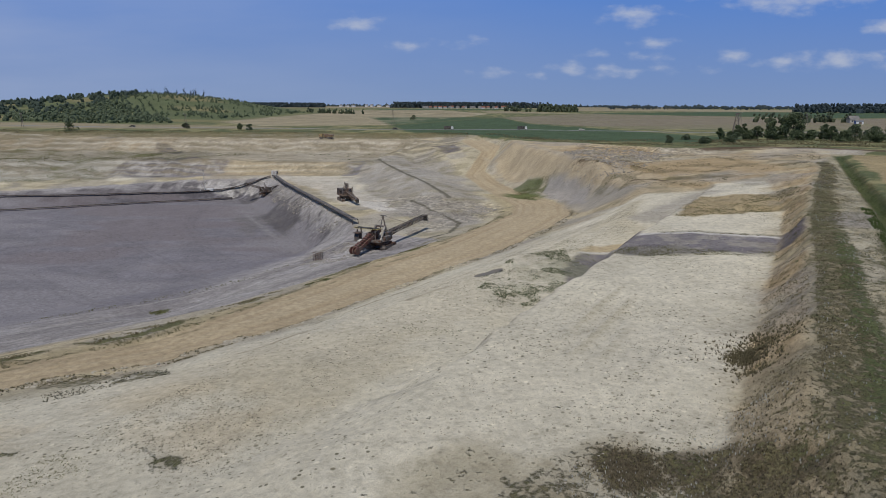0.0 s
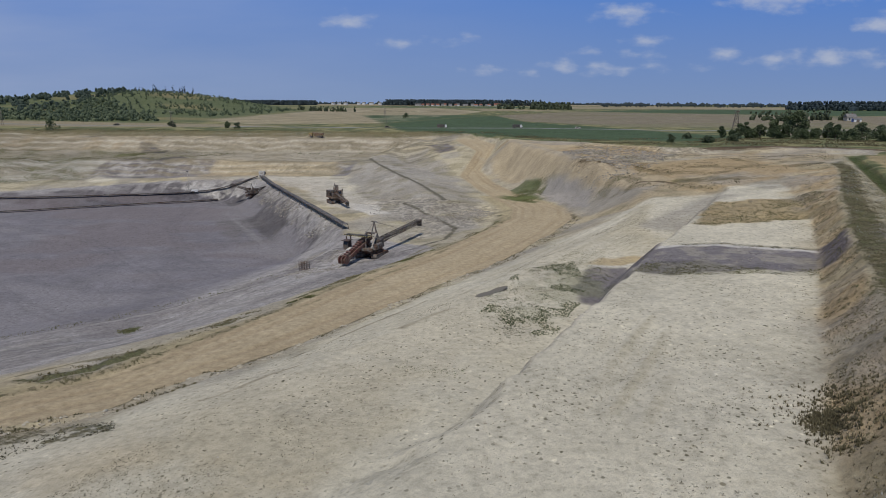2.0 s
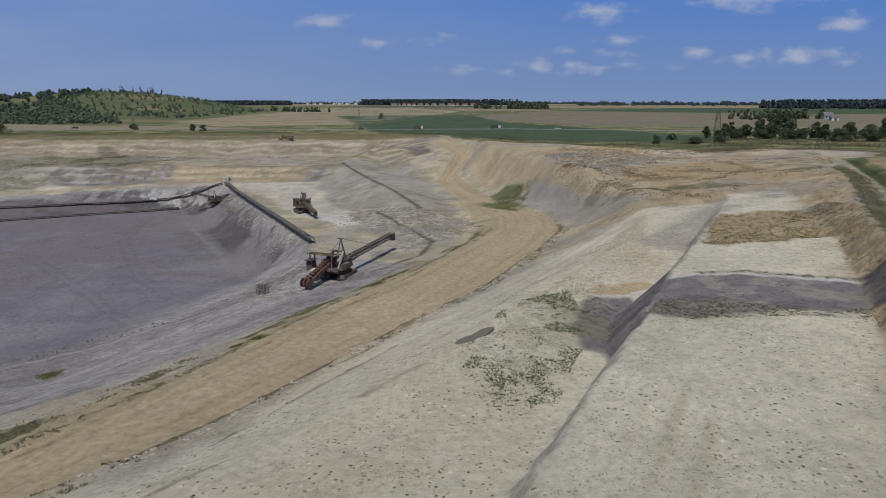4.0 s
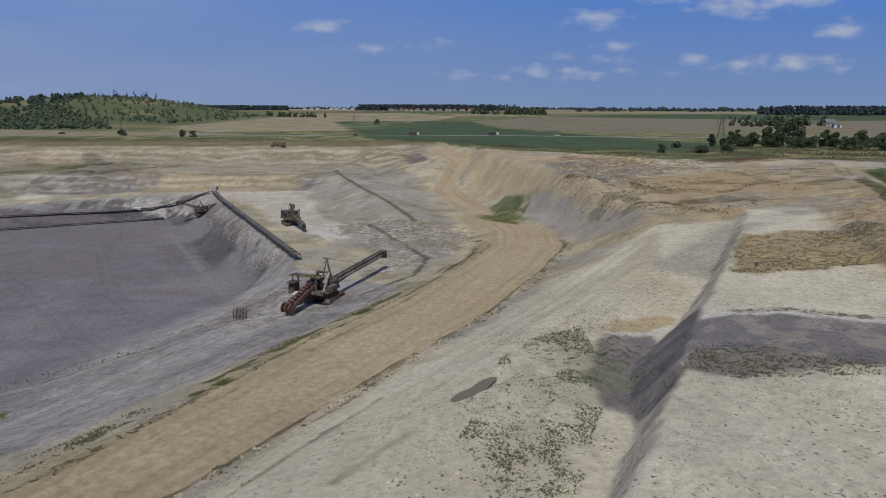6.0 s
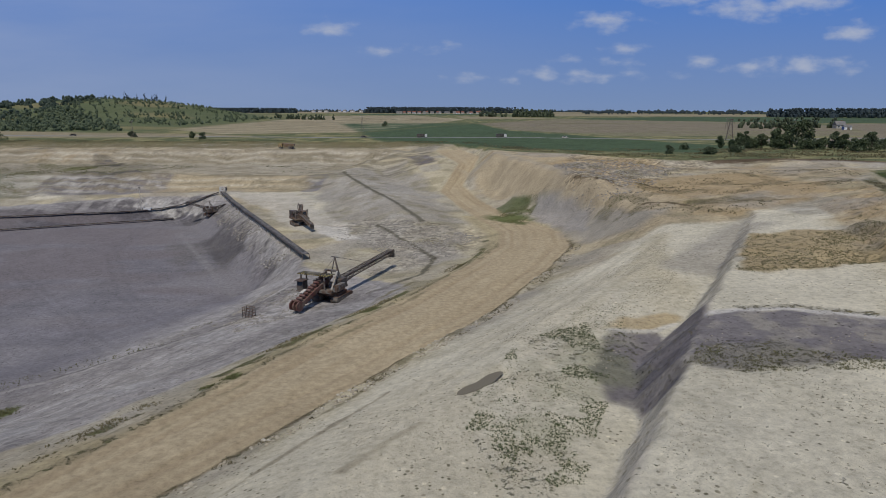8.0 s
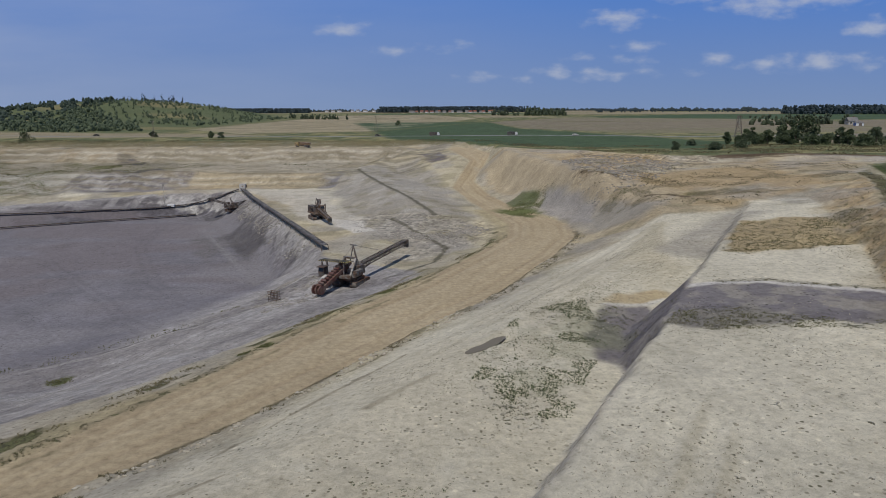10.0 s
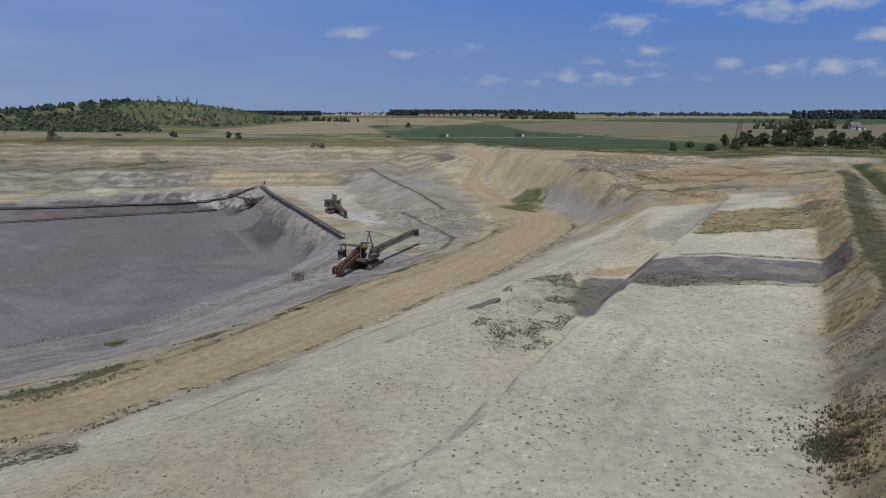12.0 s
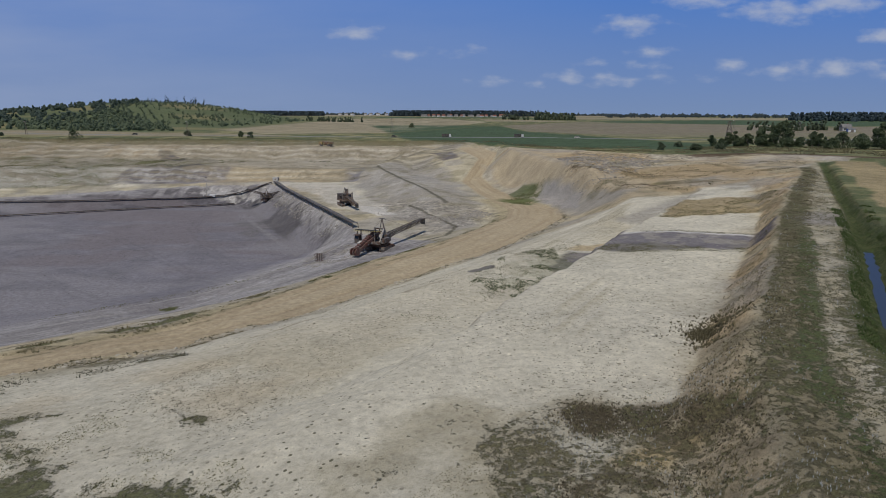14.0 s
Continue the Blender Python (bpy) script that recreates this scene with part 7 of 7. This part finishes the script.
tufts("crest_weeds", patchy(9, [(x + 0.6, y) for x, y in crest] + [(x + 4.6, y - 1) for x, y in crest[::-1]], 8000, 3, 0.42, 0.62), 0.11, 7, DARKWEED, "thick dark weeds on the berm's crest", 39, 1.0)
foot = [p[:2] for p in LAND["berm_foot"]]
tufts("face_weeds", patchy(10, foot[:6] + crest[1:7][::-1], 3000, 3, 0.48, 0.66), 0.12, 7, DRYWEED, "dry scrub hanging on the sandy cut", 40, 0.9)
FLOWER = leafy("pale_flowers", (0.45, 0.44, 0.38), (0.62, 0.62, 0.58), 0.8)
tufts("pale_flowers", np.concatenate((patchy(40, BERM, 2200, 4, 0.4, 0.6), patchy(41, SOUTH_EDGE, 1300, 4, 0.4, 0.6))), 0.07, 6, FLOWER, "small pale flower heads among the weeds", 55, 2.5)
BED = LAND["ditch_bed"]
BANKS = np.concatenate([patchy(11 + s, [(x + s * 1.15, y - s * 0.6) for x, y, z in BED[:6]] + [(x + s * 2.5, y - s * 1.3) for x, y, z in BED[:6][::-1]], 4000, 3, 0.35, 0.6) for s in (-1, 1)])
tufts("ditch_grass", BANKS, 0.19, 8, GRASS, "lush green grass along the ditch", 41, 1.1)
SOUTH = ((-7, 10), (0, 20), (7, 28.5), (14, 29.5), (18, 33), (22.5, 36), (25, 36), (20.5, 24), (18, 8), (14, -8), (-6, -8))
tufts("south_weeds", patchy(12, SOUTH, 9000, 3.2, 0.44, 0.6), 0.08, 6, DARKWEED, "dark dry weeds on sandy ground", 42, 0.9)
tufts("south_weeds", patchy(14, SOUTH, 9000, 2.6, 0.46, 0.6), 0.08, 6, GREENWEED, "green weeds on sandy ground", 44, 0.9)
SCRUB = np.concatenate([np.random.RandomState(120 + k).normal((px, py), (rx, ry), (n, 2)) for k, (px, py, rx, ry, n) in enumerate(((10.4, 26.4, 0.9, 1.1, 2200), (14.2, 25.6, 1.8, 1.2, 700), (17.0, 23, 1.2, 2.0, 800), (20, 30, 1.2, 2.8, 260), (12.5, 18.5, 2.2, 1.2, 500), (7.4, 17.5, 1.2, 1.2, 350), (22.8, 34.5, 1.0, 2.0, 120)))])
tufts("rust_scrub", SCRUB, 0.13, 8, RUSTWEED, "brown scrub at the terrace's end", 43, 1.0)
tufts("west_weeds", patchy(15, ((-50, 12), (-38, 34), (-26, 33), (-14, 25), (-8, 18), (-14, 4), (-40, -4)), 15000, 5, 0.42, 0.58), 0.11, 6, GREENWEED, "olive weeds in patches on yellow sand", 45, 0.8)
tufts("west_weeds", patchy(16, ((-62, 40), (-45, 47), (-39, 55), (-30, 55), (-28, 52), (-36, 46), (-44, 38), (-62, 26)), 1600, 4, 0.46, 0.62), 0.16, 7, DOTWEED, "dark weeds in patches on yellow sand", 46, 0.8)
SLOPE_BUSH = np.concatenate([np.random.RandomState(90 + k).normal((px, py), r, (n, 2)) for k, (px, py, r, n) in enumerate(((23.4, 41.8, 0.8, 420), (24.6, 42.8, 0.8, 260), (26.2, 45.6, 1.0, 160), (22.6, 38.6, 0.8, 110), (24.8, 42.4, 2.2, 260)))])
tufts("slope_bush_stand", SLOPE_BUSH, 0.2, 10, DARKWEED, "olive bushes on the slope of the cut", 47, 1.1)
verge_w = [(x - 2.6, y + 2.6) for x, y, z in ROAD_W[2:9]] + [(x - 5.6, y + 3.8) for x, y, z in ROAD_W[2:9]][::-1]
tufts("verge_weeds", patchy(18, verge_w, 1800, 5, 0.46, 0.64), 0.22, 7, DRYWEED, "green and dry weeds on the road's verge", 48, 0.8)
verge_e = [(x + 0.6, y - 0.8) for x, y, z in ROAD_E[2:9]] + [(x + 2.8, y - 2.4) for x, y, z in ROAD_E[2:9]][::-1]
tufts("verge_weeds", patchy(19, verge_e, 1300, 3, 0.48, 0.62), 0.26, 6, DARKWEED, "dark weeds on the road's sandy bank", 49, 0.7)
tufts("clay_weeds", patchy(20, ((-29, 163), (-50, 146), (-64, 134), (-90, 111), (-92, 104), (-66, 125), (-52, 136), (-35, 150)), 420, 9, 0.45, 0.68), 0.2, 7, GREENWEED, "grey-green reeds along the clay lip", 50, 1.2)
tufts("patch_grass", np.concatenate([np.random.RandomState(60 + k).normal((px, py), r * 0.42, (int(90 * r), 2)) for k, ((px, py), r, much) in enumerate(PATCHES[4:8])]), 0.24, 7, GREENWEED, "green grass patches by the road and on clay", 51, 0.8)
tufts("bank_grass", patchy(21, ((19, 229), (27, 220), (38, 248), (30, 257)), 700, 8, 0.42, 0.62), 0.35, 7, GREENWEED, "green weeds on the clay bank above the road", 52, 0.7)
tufts("flat_weeds", patchy(24, ((44, 235), (50, 180), (66, 164), (98, 176), (128, 215), (86, 244)), 1500, 7, 0.48, 0.64), 0.30, 7, DARKWEED, "dark dry clumps on the sandy flat", 56, 0.8)
tufts("bench_weeds", patchy(22, ((-330, 300), (-180, 340), (-120, 362), (-60, 352), (-50, 372), (-170, 378), (-330, 350)), 3000, 12, 0.45, 0.66), 0.45, 7, GREENWEED, "olive weeds on the north benches", 53, 0.8)
tufts("rim_weeds", patchy(23, ((-330, 398), (-150, 421), (-14, 414), (10, 396), (34, 345), (75, 280), (110, 254), (150, 236), (180, 215), (260, 260), (150, 330), (60, 345), (20, 420), (-140, 440), (-330, 425)), 7000, 14, 0.38, 0.66), 0.55, 7, DRYWEED, "rough grass and weeds on the pit's rim", 54, 0.9)


def stones(name, spots, size, material, label, seed):
    rng = np.random.RandomState(seed)
    verts, polys = [], []
    for k, (x, y) in enumerate(spots):
        s = size * rng.uniform(0.4, 1.5)
        v = ICO_V * rng.uniform(0.65, 1.2, (len(ICO_V), 1)) * np.array((s, s * rng.uniform(0.6, 1.1), s * 0.6))
        verts.append(v + np.array((x, y, ground(x, y) + s * 0.1)))
        polys.append(ICO_F + k * len(ICO_V))
    return tagged(raw(name, np.concatenate(verts), np.concatenate(polys).tolist(), material), label, "stones", kind="stuff")


def rock(name, a, b):
    m = Mat(name, 0.95)
    geo = m.t.nodes.new("ShaderNodeNewGeometry")
    m.colour(m.blend(m.range(m.noise(4, 5), 0.3, 0.7, 0, 0.6), m.blend(geo.outputs["Random Per Island"], a, b), a)).bump(m.noise(8, 4), 0.4, 0.03)
    return m.m


CLOD, CLAYCLOD = rock("sand_clods", (0.30, 0.26, 0.19), (0.50, 0.46, 0.37)), rock("clay_clods", (0.20, 0.18, 0.15), (0.42, 0.39, 0.34))
stones("sand_clods", patchy(30, TERRACE, 900, 8, 0.4, 0.7), 0.07, CLOD, "small pale clods on the sand", 61)
stones("sand_clods", patchy(31, LOWER, 900, 8, 0.4, 0.7), 0.08, CLOD, "small pale clods on the sand bench", 62)
stones("clay_rubble", patchy(32, ((-38, 166), (-24, 164), (-22, 146), (-33, 134), (-42, 146)), 1300, 5, 0.35, 0.6), 0.17, CLAYCLOD, "pale clay rubble beside the excavator", 63)
stones("clay_rubble", patchy(33, ((-14, 168), (2, 186), (14, 206), (8, 214), (-6, 202), (-24, 226), (-30, 216), (-12, 190)), 1500, 10, 0.4, 0.66), 0.22, CLAYCLOD, "grey clay rubble on the machine bench", 64)
stones("spoil_rubble", patchy(34, ((44, 262), (44, 205), (56, 200), (84, 244), (74, 268), (60, 290)), 1600, 8, 0.35, 0.62), 0.30, CLAYCLOD, "grey clods of tipped spoil on the sand flat", 65)
stones("road_clods", patchy(35, verge_e, 700, 4, 0.35, 0.6), 0.20, CLOD, "sandy clods on the road's bank", 66)
stones("face_rubble", patchy(36, ((-82, 288), (-64, 250), (-47, 215), (-37, 193), (-42, 193), (-54, 216), (-72, 252), (-90, 286)), 600, 8, 0.4, 0.65), 0.32, CLAYCLOD, "clay lumps fallen down the pit's slope", 67)
